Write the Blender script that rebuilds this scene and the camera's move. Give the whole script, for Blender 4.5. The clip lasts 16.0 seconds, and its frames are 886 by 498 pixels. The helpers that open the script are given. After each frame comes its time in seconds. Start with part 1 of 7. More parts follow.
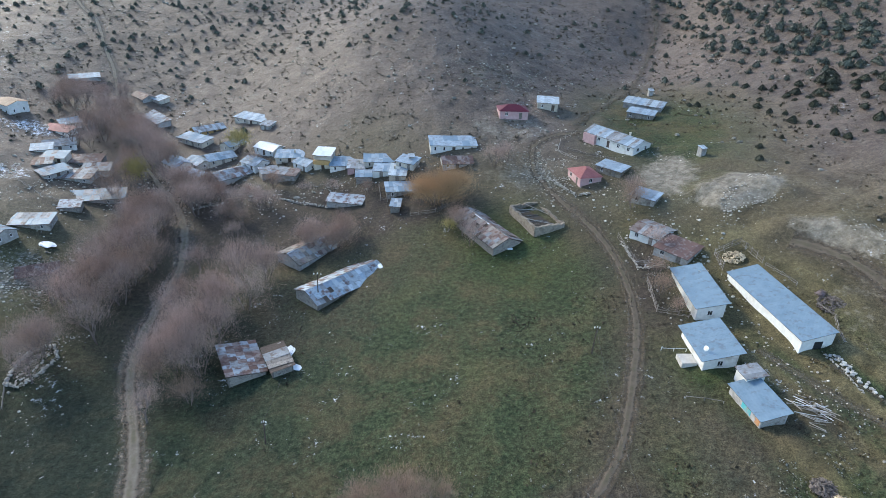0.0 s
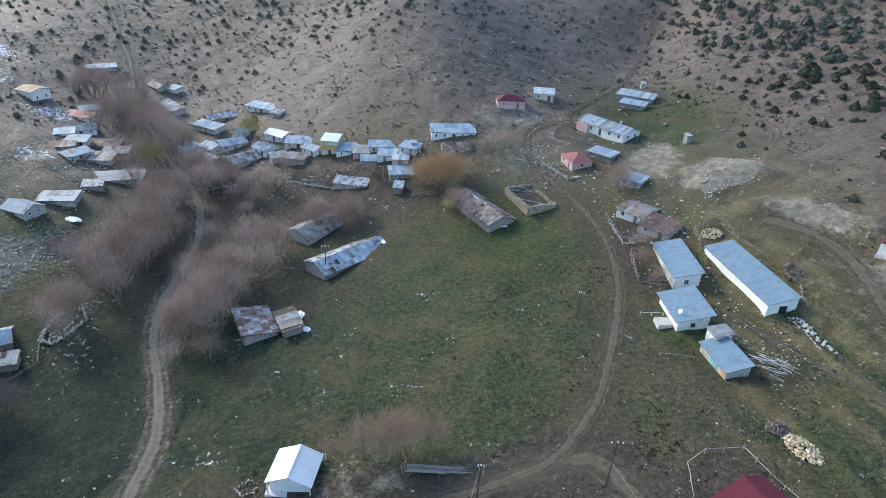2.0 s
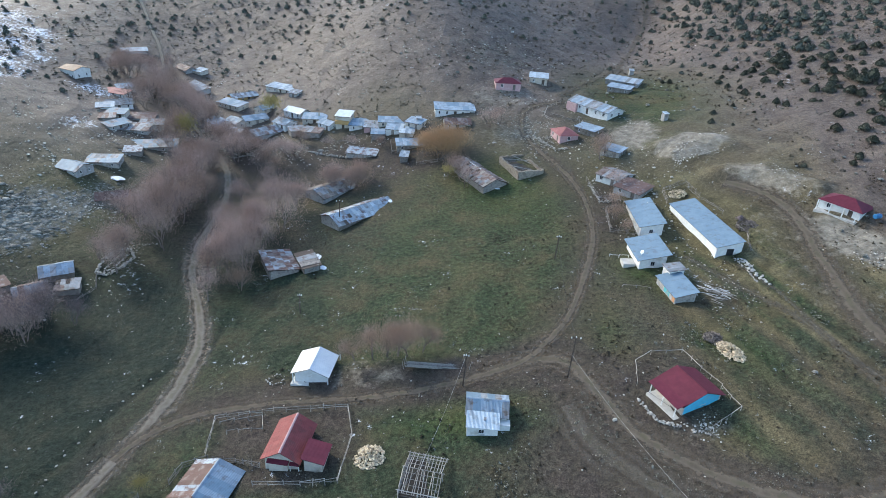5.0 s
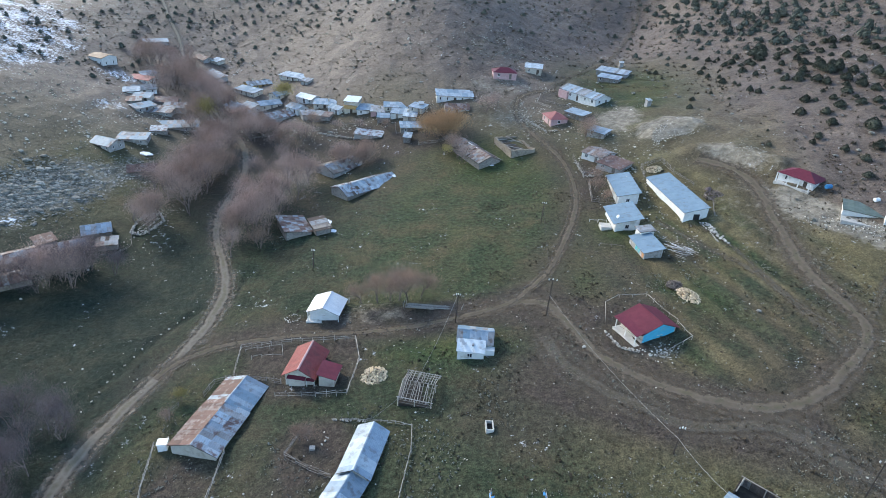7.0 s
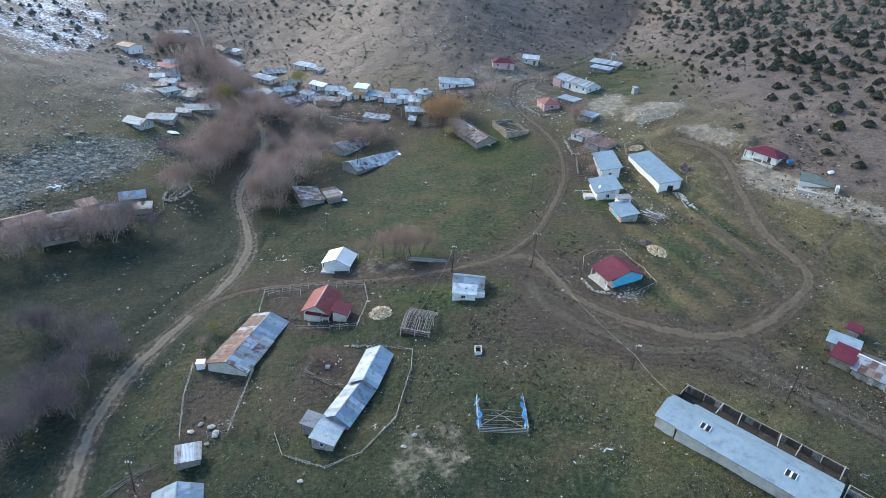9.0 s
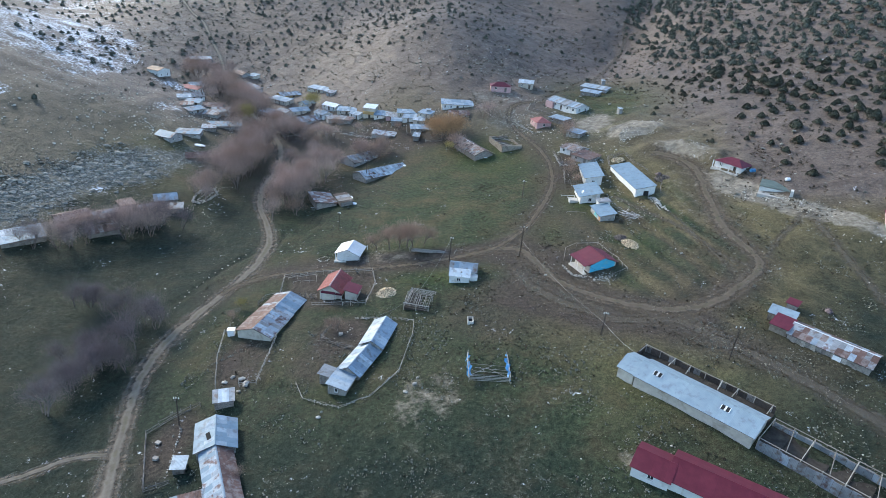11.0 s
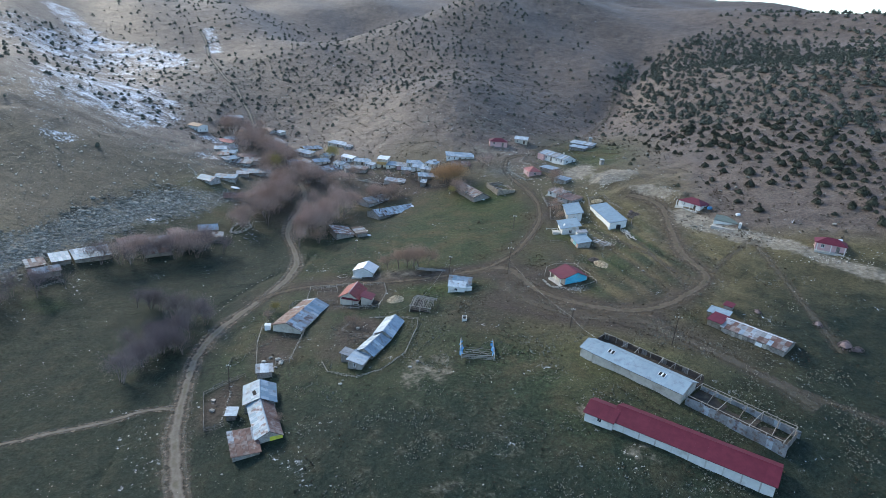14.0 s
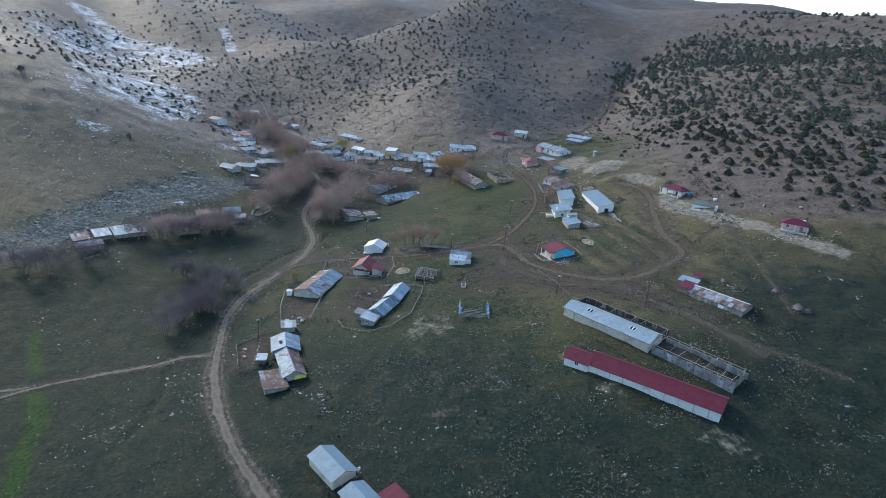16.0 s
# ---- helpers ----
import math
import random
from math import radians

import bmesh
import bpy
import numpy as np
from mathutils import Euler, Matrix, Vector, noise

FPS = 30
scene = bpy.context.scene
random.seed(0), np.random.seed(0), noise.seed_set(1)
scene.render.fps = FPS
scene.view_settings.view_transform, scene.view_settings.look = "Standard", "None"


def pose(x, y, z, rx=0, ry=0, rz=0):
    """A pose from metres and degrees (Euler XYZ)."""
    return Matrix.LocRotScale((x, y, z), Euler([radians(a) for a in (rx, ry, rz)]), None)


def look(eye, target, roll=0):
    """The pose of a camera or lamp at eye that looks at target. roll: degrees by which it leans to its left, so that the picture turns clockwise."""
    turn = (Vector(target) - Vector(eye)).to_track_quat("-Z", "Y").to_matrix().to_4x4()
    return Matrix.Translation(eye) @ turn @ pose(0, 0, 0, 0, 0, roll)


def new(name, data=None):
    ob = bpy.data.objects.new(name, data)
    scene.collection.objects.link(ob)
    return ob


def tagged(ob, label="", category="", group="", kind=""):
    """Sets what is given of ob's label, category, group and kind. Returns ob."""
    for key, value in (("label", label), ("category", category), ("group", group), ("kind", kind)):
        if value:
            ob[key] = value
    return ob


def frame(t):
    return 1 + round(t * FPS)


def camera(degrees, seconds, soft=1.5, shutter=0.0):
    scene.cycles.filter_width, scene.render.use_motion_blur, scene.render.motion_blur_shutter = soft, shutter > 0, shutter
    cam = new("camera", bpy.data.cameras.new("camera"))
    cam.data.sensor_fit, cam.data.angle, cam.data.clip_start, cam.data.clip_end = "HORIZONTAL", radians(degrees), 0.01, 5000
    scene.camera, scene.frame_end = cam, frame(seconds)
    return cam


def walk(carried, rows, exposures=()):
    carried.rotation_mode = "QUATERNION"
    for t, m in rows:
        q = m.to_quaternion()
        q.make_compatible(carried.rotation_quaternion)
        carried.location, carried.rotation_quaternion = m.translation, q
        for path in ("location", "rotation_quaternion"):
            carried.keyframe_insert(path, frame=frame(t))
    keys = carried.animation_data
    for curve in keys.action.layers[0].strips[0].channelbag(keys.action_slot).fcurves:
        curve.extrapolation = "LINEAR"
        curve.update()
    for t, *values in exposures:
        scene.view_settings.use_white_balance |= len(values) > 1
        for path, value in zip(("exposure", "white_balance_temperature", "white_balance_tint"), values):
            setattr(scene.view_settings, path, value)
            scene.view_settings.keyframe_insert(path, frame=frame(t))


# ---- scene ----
cam = camera(71.2, 16.0, soft=0.6)
# seconds, x, y, z, rx, ry, rz: a level flight backwards that tilts up near its end
ROWS = [
    (0, 0, 0, 66, 61.6, -2.5, 0),
    (0.5, 0.16, -2.6, 66.05, 61.56, -2.57, 0.08),
    (1, 0.35, -5.28, 66.06, 61.57, -2.65, 0.18),
    (1.5, 0.63, -8, 66.04, 61.54, -2.72, 0.3),
    (2, 0.85, -10.87, 66.05, 61.51, -2.81, 0.44),
    (2.5, 1.16, -13.98, 66.01, 61.5, -2.86, 0.61),
    (3, 1.49, -17.35, 65.95, 61.49, -2.97, 0.8),
    (3.5, 1.81, -20.91, 65.9, 61.49, -3.04, 0.96),
    (4, 2.18, -24.67, 65.84, 61.45, -3.13, 1.11),
    (6.5, 4.36, -46.37, 65.68, 61.54, -3.49, 1.77),
    (7, 4.9, -50.96, 65.63, 61.57, -3.59, 1.93),
    (7.5, 5.4, -55.54, 65.63, 61.58, -3.66, 2.09),
    (8, 5.91, -60.19, 65.65, 61.58, -3.73, 2.26),
    (8.5, 6.43, -64.95, 65.7, 61.57, -3.8, 2.43),
    (9, 6.97, -69.8, 65.75, 61.58, -3.85, 2.58),
    (9.5, 7.54, -74.94, 65.86, 61.58, -3.91, 2.72),
    (10, 8.11, -80.08, 65.96, 62.16, -3.97, 2.86),
    (10.5, 8.68, -85.23, 66.07, 63.18, -4.02, 2.99),
    (11, 9.25, -90.37, 66.17, 64.35, -4.08, 3.13),
    (11.5, 9.82, -95.51, 66.28, 65.51, -4.14, 3.27),
    (12, 10.54, -100.78, 66.33, 66.74, -4.18, 3.43),
    (12.5, 11.18, -106.08, 66.46, 67.94, -4.23, 3.58),
    (13, 11.8, -111.34, 66.52, 69.17, -4.28, 3.71),
    (13.5, 12.47, -116.68, 66.53, 70.16, -4.3, 3.87),
    (14, 13.07, -122.01, 66.54, 70.23, -4.33, 4),
    (14.5, 13.73, -127.37, 66.59, 70.22, -4.38, 4.16),
    (15, 14.36, -132.66, 66.61, 70.22, -4.41, 4.32),
    (15.5, 15.02, -137.93, 66.62, 70.22, -4.44, 4.47),
    (16, 15.64, -143.1, 66.63, 70.22, -4.49, 4.62),
]
walk(cam, [(t, pose(*p)) for t, *p in ROWS], [(0, 1.6, 6300, 4), (8, 1.68, 6250, 4), (11.5, 1.62, 6200, 4), (14, 1.42, 6150, 4), (16, 1.3, 6150, 4)])

# ---- light: an evening sky, the low sun soft behind the western ridge ----
world = bpy.data.worlds.new("sky")
scene.world = world
world.use_nodes = True
wn = world.node_tree
sky = wn.nodes.new("ShaderNodeTexSky")
sky.sky_type = "NISHITA"
sky.sun_disc = False
SUN_AZ, SUN_EL = -48.0, 26.0      # degrees from +y towards +x, and above the horizon
sky.sun_elevation = radians(SUN_EL)
sky.sun_rotation = radians(SUN_AZ)
sky.altitude = 1600
sky.air_density, sky.dust_density, sky.ozone_density = 1.0, 3.0, 1.0
wn.links.new(sky.outputs[0], wn.nodes["Background"].inputs[0])
wn.nodes["Background"].inputs[1].default_value = 0.14
sun = new("sun", bpy.data.lights.new("sun", "SUN"))
sun.data.energy, sun.data.angle, sun.data.color = 1.15, radians(12), (1.0, 0.88, 0.72)
a, e = radians(SUN_AZ), radians(SUN_EL)
sun.matrix_world = look((0, 0, 0), (-math.sin(a) * math.cos(e), -math.cos(a) * math.cos(e), -math.sin(e)))
sun.location = (0, 0, 150)

# ---- the lie of the land: heights in metres on a net that is close in the village and wide in the hills ----
NET = np.array([
    [40.5, 69, 94, 112, 117.5, 115.5, 112, 115, 121.5, 130, 142.5],
    [13, 22, 44, 66, 74.5, 70.5, 63, 66.5, 84, 109.5, 145.5],
    [-10.5, -24, -4, 12, 30, 10.5, 7.5, 28.5, 59.5, 99, 150],
    [-26, -18, -16, -15.5, -12.5, -14, 17.5, 32, 62, 108, 163],
    [-34.5, -4.5, -5.5, 0.5, -2.5, 34.5, 46, 46, 77, 124.5, 178.5],
    [-21.5, -9, 11.5, 0.5, 17.5, -2.5, 2, 47.5, 95, 138.5, 182.5],
    [1.5, -9.5, 7, 44.5, 45.5, 66, 67, 70.5, 103, 136.5, 170],
    [37.5, 36.5, 43.5, 48.5, 55, 104.5, 106.5, 92, 99, 116.5, 140.5],
    [79.5, 85, 85.5, 81.5, 92.5, 116, 123, 110.5, 95, 90.5, 99],
])


# crest of the spur: x, y and how far it stands up
SPUR = [(-172, 284, 3), (-164, 300, 5), (-148, 325, 6), (-128, 345, 6), (-108, 370, 12), (-86, 395, 22), (-61, 420, 27), (-35, 445, 31), (-6, 470, 27), (40, 500, 20)]


def basis(s, n):
    """Cubic spline weights of the n net lines at the places s."""
    s = np.clip(s, 0, n - 1 - 1e-6)
    i = np.floor(s).astype(int)
    t = s - i
    m = np.zeros((len(s), n))
    for k, b in enumerate(((1 - t) ** 3 / 6, (3 * t ** 3 - 6 * t ** 2 + 4) / 6, (-3 * t ** 3 + 3 * t ** 2 + 3 * t + 1) / 6, t ** 3 / 6)):
        np.add.at(m, (np.arange(len(s)), np.clip(i + k - 1, 0, n - 1)), b)
    return m


def near_line(x, y, line):
    """Distance of places from a polyline."""
    d = np.full(np.shape(x), 1e9)
    for (ax, ay), (bx, by) in zip(line, line[1:]):
        ux, uy = bx - ax, by - ay
        t = np.clip(((x - ax) * ux + (y - ay) * uy) / (ux * ux + uy * uy), 0, 1)
        d = np.minimum(d, np.hypot(x - ax - t * ux, y - ay - t * uy))
    return d


def land(x, y):
    """Heights of the land at arrays of places."""
    x, y = np.atleast_1d(np.asarray(x, float)), np.atleast_1d(np.asarray(y, float))
    a = basis((np.arcsinh(x / 105) + 2.6) / 0.65, 9)
    b = basis((np.arcsinh((y - 120) / 130) + 1.65) / 0.445, 11)
    z = np.einsum("ni,ij,nj->n", a, NET, b)
    # spurs and gullies of the hills
    far = np.clip((np.hypot(x - 10, y - 60) - 150) / 200, 0, 1)
    z += far * (5 * np.sin(x / 37 + 1.3 * np.sin(y / 61)) + 4 * np.sin(y / 43 + x / 71 + 1) + 2 * np.sin(x / 17 + y / 23))
    z -= 9 * np.exp(-((x - 62 - (y - 180) * 0.36) / 20) ** 2) * np.clip((y - 200) / 70, 0, 1) * np.clip((430 - y) / 110, 0, 1)
    z += 7 * np.exp(-((x + 8) / 45) ** 2 - ((y - 250) / 38) ** 2)
    # the spur that closes the valley, with a hidden dip behind its crest
    crest = np.array(SPUR)
    along, best, side = np.zeros(len(x)), np.full(len(x), 1e9), np.zeros(len(x))
    for (ax, ay, ah), (bx, by, bh) in zip(crest, crest[1:]):
        ux, uy = bx - ax, by - ay
        t = np.clip(((x - ax) * ux + (y - ay) * uy) / (ux * ux + uy * uy), 0, 1)
        d = np.hypot(x - ax - t * ux, y - ay - t * uy)
        nearer = d < best
        best = np.where(nearer, d, best)
        along = np.where(nearer, ah + t * (bh - ah), along)
        side = np.where(nearer, (y - ay) * ux - (x - ax) * uy, side)
    z += along * np.exp(-(best / np.where(side > 0, 38, 85)) ** 2)
    # spoil heaps and the cut terrace above the long shed
    z += 1.6 / (1 + np.exp(np.clip((np.hypot((x - 69) / 8, (y - 128) / 6) + 0.22 * np.sin(x / 1.7 + y / 2.6) + 0.16 * np.sin(y / 1.3 - x / 2.9) - 1) * 5, -40, 40)))
    z += 1.5 / (1 + np.exp(np.clip((near_line(x, y, [(71, 112), (80, 109), (86, 98)]) - 3) * 1.6, -40, 40)))
    return z


def gz(x, y):
    return float(land(x, y)[0])


# ---- materials ----
class Nodes:
    """A short way to write a node material."""

    def __init__(self, name, rough=0.9, metal=0.0):
        self.m = bpy.data.materials.new(name)
        self.m.use_nodes = True
        self.t = self.m.node_tree
        self.b = self.t.nodes["Principled BSDF"]
        self.b.inputs["Roughness"].default_value = rough
        self.b.inputs["Metallic"].default_value = metal
        self.b.inputs["Specular IOR Level"].default_value = 0.25

    def n(self, kind, **inputs):
        node = self.t.nodes.new("ShaderNode" + kind)
        for k, v in inputs.items():
            self.put(node.inputs[k.replace("_", " ")], v)
        return node

    def put(self, socket, v):
        if isinstance(v, bpy.types.NodeSocket):
            self.t.links.new(v, socket)
        else:
            socket.default_value = v

    def place(self):
        return self.n("NewGeometry").outputs["Position"]

    def local(self):
        return self.n("TexCoord").outputs["Object"]

    def noise(self, scale, at=None, detail=4.0, rough=0.6):
        k = self.n("TexNoise", Scale=scale, Detail=detail, Roughness=rough)
        self.put(k.inputs["Vector"], at if at is not None else self.place())
        return k.outputs[0]

    def ramp(self, v, lo, hi, a=0.0, b=1.0):
        k = self.n("MapRange")
        k.clamp = True
        for i, x in enumerate((v, lo, hi, a, b)):
            self.put(k.inputs[i], x)
        return k.outputs[0]

    def mix(self, f, a, b, mode="MIX"):
        k = self.t.nodes.new("ShaderNodeMix")
        k.data_type, k.blend_type = "RGBA", mode
        for i, x in ((0, f), (6, a), (7, b)):
            if isinstance(x, tuple) and len(x) == 3:
                x = (*x, 1.0)
            self.put(k.inputs[i], x)
        return k.outputs[2]

    def calc(self, op, a, b=0.0):
        k = self.n("Math")
        k.operation = op
        self.put(k.inputs[0], a)
        self.put(k.inputs[1], b)
        return k.outputs[0]

    def bump(self, h, strength=0.4, dist=0.05):
        k = self.n("Bump", Strength=strength, Distance=dist)
        self.put(k.inputs["Height"], h)
        self.put(self.b.inputs["Normal"], k.outputs[0])

    def colour(self, c):
        self.put(self.b.inputs["Base Color"], c if isinstance(c, bpy.types.NodeSocket) else (*c, 1.0))
        return self.m


def grey(f):
    return (f, f, f)


def plain(name, a, b, scale=1.5, stain=None, amount=0.45, rough=0.9, metal=0.0, bump=0.3, vary=0.25, island=False):
    """A worn surface: two tones in a grain, a stain in patches, each object a little lighter or darker."""
    k = Nodes(name, rough, metal)
    g = k.noise(scale)
    c = k.mix(k.ramp(g, 0.35, 0.65), a, b)
    if stain:
        c = k.mix(k.ramp(k.noise(scale * 0.35), 0.62 - amount * 0.3, 0.75 - amount * 0.2, 0.0, 0.85), c, stain)
    r = k.n("NewGeometry").outputs["Random Per Island"] if island else k.n("ObjectInfo").outputs["Random"]
    c = k.mix(1.0, c, k.mix(r, grey(1 - vary), grey(1 + vary)), "MULTIPLY")
    k.bump(k.noise(scale * 8), bump, 0.03)
    return k.colour(c)


def tin(name, a, b, rust=None, amount=0.4, metal=0.35, rough=0.42, vary=0.2, island=False, rib=0.35):
    """Corrugated sheet metal, ribs across the local x, weathered and in places rusted."""
    k = Nodes(name, rough, metal)
    at = k.local()
    c = k.mix(k.ramp(k.noise(0.8), 0.35, 0.65), a, b)
    if rust:
        r1 = k.noise(0.9, detail=6.0)
        c = k.mix(k.ramp(r1, 0.66 - amount * 0.4, 0.74 - amount * 0.3, 0.0, 0.9), c, k.mix(k.noise(6.0), tuple(x * 0.7 for x in rust), tuple(x * 1.35 for x in rust)))
    rnd = k.n("NewGeometry").outputs["Random Per Island"] if island else k.n("ObjectInfo").outputs["Random"]
    c = k.mix(1.0, c, k.mix(rnd, grey(1 - vary), grey(1 + vary)), "MULTIPLY")
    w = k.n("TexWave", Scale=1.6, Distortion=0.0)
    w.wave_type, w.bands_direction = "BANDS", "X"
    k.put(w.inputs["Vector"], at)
    # grooves between the ribs get their shade painted in as a darker tone
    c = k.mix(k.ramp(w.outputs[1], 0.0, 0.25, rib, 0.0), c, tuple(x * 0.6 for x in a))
    k.bump(w.outputs[1], 1.4 * rib, 0.05)
    return k.colour(c)


RUST = (0.125, 0.066, 0.052)
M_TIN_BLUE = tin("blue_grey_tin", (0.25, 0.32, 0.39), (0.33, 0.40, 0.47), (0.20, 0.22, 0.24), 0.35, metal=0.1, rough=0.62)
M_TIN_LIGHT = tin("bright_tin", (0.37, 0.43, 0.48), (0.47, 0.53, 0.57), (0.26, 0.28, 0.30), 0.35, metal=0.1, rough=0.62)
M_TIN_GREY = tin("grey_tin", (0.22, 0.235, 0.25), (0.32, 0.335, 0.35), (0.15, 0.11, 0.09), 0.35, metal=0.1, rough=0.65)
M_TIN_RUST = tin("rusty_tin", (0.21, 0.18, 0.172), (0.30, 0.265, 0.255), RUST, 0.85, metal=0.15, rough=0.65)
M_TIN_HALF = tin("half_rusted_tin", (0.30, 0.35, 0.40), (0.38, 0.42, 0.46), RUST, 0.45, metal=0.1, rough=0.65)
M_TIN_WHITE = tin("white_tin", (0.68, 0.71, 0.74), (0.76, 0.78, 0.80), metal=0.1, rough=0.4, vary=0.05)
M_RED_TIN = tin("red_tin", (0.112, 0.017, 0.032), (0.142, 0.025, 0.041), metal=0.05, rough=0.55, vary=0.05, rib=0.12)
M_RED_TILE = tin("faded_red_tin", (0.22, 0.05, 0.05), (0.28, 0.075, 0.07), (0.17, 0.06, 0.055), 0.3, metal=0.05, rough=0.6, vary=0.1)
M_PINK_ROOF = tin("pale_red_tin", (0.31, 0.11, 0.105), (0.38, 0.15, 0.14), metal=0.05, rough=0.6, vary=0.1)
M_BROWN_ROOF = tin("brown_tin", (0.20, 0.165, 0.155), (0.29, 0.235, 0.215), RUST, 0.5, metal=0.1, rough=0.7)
M_WHITE = plain("white_plaster", (0.62, 0.62, 0.60), (0.72, 0.72, 0.70), 1.2, (0.45, 0.42, 0.37), 0.25, vary=0.06)
M_CREAM = plain("cream_plaster", (0.50, 0.45, 0.38), (0.60, 0.55, 0.47), 1.2, (0.34, 0.29, 0.23), 0.35, vary=0.1)
M_GREYWALL = plain("grey_render", (0.33, 0.32, 0.31), (0.43, 0.42, 0.40), 1.5, (0.22, 0.20, 0.18), 0.4, vary=0.12)
M_MUD = plain("mud_and_stone", (0.22, 0.18, 0.14), (0.31, 0.27, 0.22), 2.5, (0.13, 0.11, 0.09), 0.5, bump=0.6)
M_STONEWALL = plain("rough_masonry", (0.28, 0.26, 0.24), (0.38, 0.36, 0.33), 3.5, (0.16, 0.14, 0.12), 0.5, bump=0.8)
M_PINK = plain("pink_plaster", (0.46, 0.30, 0.30), (0.54, 0.37, 0.36), 1.2, (0.45, 0.28, 0.28), 0.2, vary=0.05)
M_SKY = plain("sky_blue_paint", (0.09, 0.42, 0.60), (0.12, 0.50, 0.68), 1.2, (0.2, 0.42, 0.5), 0.15, vary=0.03)
M_YELLOW = plain("yellow_sheet", (0.52, 0.50, 0.05), (0.60, 0.58, 0.09), 1.5, (0.4, 0.36, 0.08), 0.3, rough=0.5)
M_WOOD = plain("grey_weathered_wood", (0.20, 0.18, 0.16), (0.30, 0.27, 0.24), 5.0, (0.12, 0.1, 0.09), 0.4, bump=0.5, vary=0.35)
M_PALEWOOD = plain("bleached_wood", (0.30, 0.27, 0.235), (0.45, 0.41, 0.36), 5.0, (0.25, 0.21, 0.17), 0.3, bump=0.5, vary=0.3)
M_DARKWOOD = plain("dark_wood", (0.07, 0.055, 0.045), (0.11, 0.085, 0.07), 5.0, bump=0.4)
M_YELLOWWOOD = plain("varnished_wood", (0.42, 0.27, 0.11), (0.52, 0.35, 0.16), 4.0, bump=0.3)
M_CONCRETE = plain("concrete", (0.48, 0.46, 0.42), (0.58, 0.56, 0.52), 1.5, (0.33, 0.31, 0.28), 0.35)
M_LOG = plain("split_logs", (0.50, 0.40, 0.26), (0.66, 0.55, 0.39), 4.0, (0.28, 0.2, 0.13), 0.25, vary=0.45)
M_DARKLOG = plain("old_brushwood", (0.11, 0.09, 0.08), (0.18, 0.15, 0.13), 4.0, vary=0.45)
M_STONE = plain("pale_stone", (0.34, 0.315, 0.275), (0.50, 0.47, 0.42), 2.5, (0.26, 0.25, 0.22), 0.4, vary=0.35, bump=0.6)
M_ROCKS = plain("limestone", (0.20, 0.186, 0.158), (0.33, 0.31, 0.265), 1.6, (0.13, 0.125, 0.10), 0.5, vary=0.4, bump=0.8, island=True)
M_PEBBLE = plain("field_stone", (0.40, 0.365, 0.31), (0.60, 0.555, 0.485), 2.0, vary=0.45, island=True)
M_TARP = plain("blue_tarpaulin", (0.04, 0.19, 0.42), (0.08, 0.27, 0.52), 2.0, (0.25, 0.38, 0.5), 0.2, rough=0.4)
M_TEAL = plain("turquoise_boards", (0.08, 0.36, 0.42), (0.12, 0.46, 0.50), 3.0, (0.3, 0.28, 0.24), 0.4)
M_ORANGE = plain("orange_boards", (0.45, 0.22, 0.10), (0.52, 0.28, 0.14), 3.0, (0.3, 0.2, 0.15), 0.4)
M_SNOWHEAP = plain("old_snow", (0.72, 0.75, 0.80), (0.82, 0.84, 0.88), 2.0, rough=0.6, vary=0.05)
M_CABLE = plain("cable", (0.05, 0.05, 0.05), (0.08, 0.08, 0.08), 2.0)
M_PALECABLE = plain("pale_cable", (0.35, 0.34, 0.32), (0.42, 0.41, 0.39), 2.0)
M_PORCELAIN = plain("porcelain", (0.7, 0.7, 0.68), (0.8, 0.8, 0.78), 2.0, rough=0.3)
M_FRAME = plain("white_frame", (0.7, 0.7, 0.7), (0.78, 0.78, 0.78), 2.0, rough=0.5)
M_BARK = plain("grey_bark", (0.15, 0.115, 0.10), (0.23, 0.185, 0.16), 4.0, bump=0.6)
# near-black floor slabs stand in for the deep shade inside pens and sheds
M_SHADE_FLOOR = plain("shade_dark_floor", (0.035, 0.03, 0.025), (0.06, 0.05, 0.04), 1.5, (0.09, 0.08, 0.06), 0.2)
# near-black, also laid over uncut openings to paint the dark inside
M_BLACK = plain("inside_dark", (0.02, 0.02, 0.02), (0.03, 0.03, 0.03), 2.0)


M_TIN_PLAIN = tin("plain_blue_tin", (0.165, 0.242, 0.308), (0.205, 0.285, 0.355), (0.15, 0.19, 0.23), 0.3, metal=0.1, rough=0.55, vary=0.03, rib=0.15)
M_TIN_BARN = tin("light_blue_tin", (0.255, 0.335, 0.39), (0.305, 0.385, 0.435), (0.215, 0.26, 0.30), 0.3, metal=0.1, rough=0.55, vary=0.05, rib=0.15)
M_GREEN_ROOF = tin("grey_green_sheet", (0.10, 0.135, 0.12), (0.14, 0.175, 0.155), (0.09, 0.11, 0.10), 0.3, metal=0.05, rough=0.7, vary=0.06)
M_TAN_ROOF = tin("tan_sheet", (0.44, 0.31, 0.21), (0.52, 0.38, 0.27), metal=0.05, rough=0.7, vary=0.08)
M_TUFT = plain("bleached_grass", (0.20, 0.19, 0.15), (0.32, 0.31, 0.26), 3.0, vary=0.4, island=True)


def glass():
    k = Nodes("window_glass", 0.08)
    k.b.inputs["Specular IOR Level"].default_value = 0.5
    return k.colour(k.mix(k.noise(2.0), (0.015, 0.018, 0.022), (0.04, 0.045, 0.05)))


M_GLASS = glass()


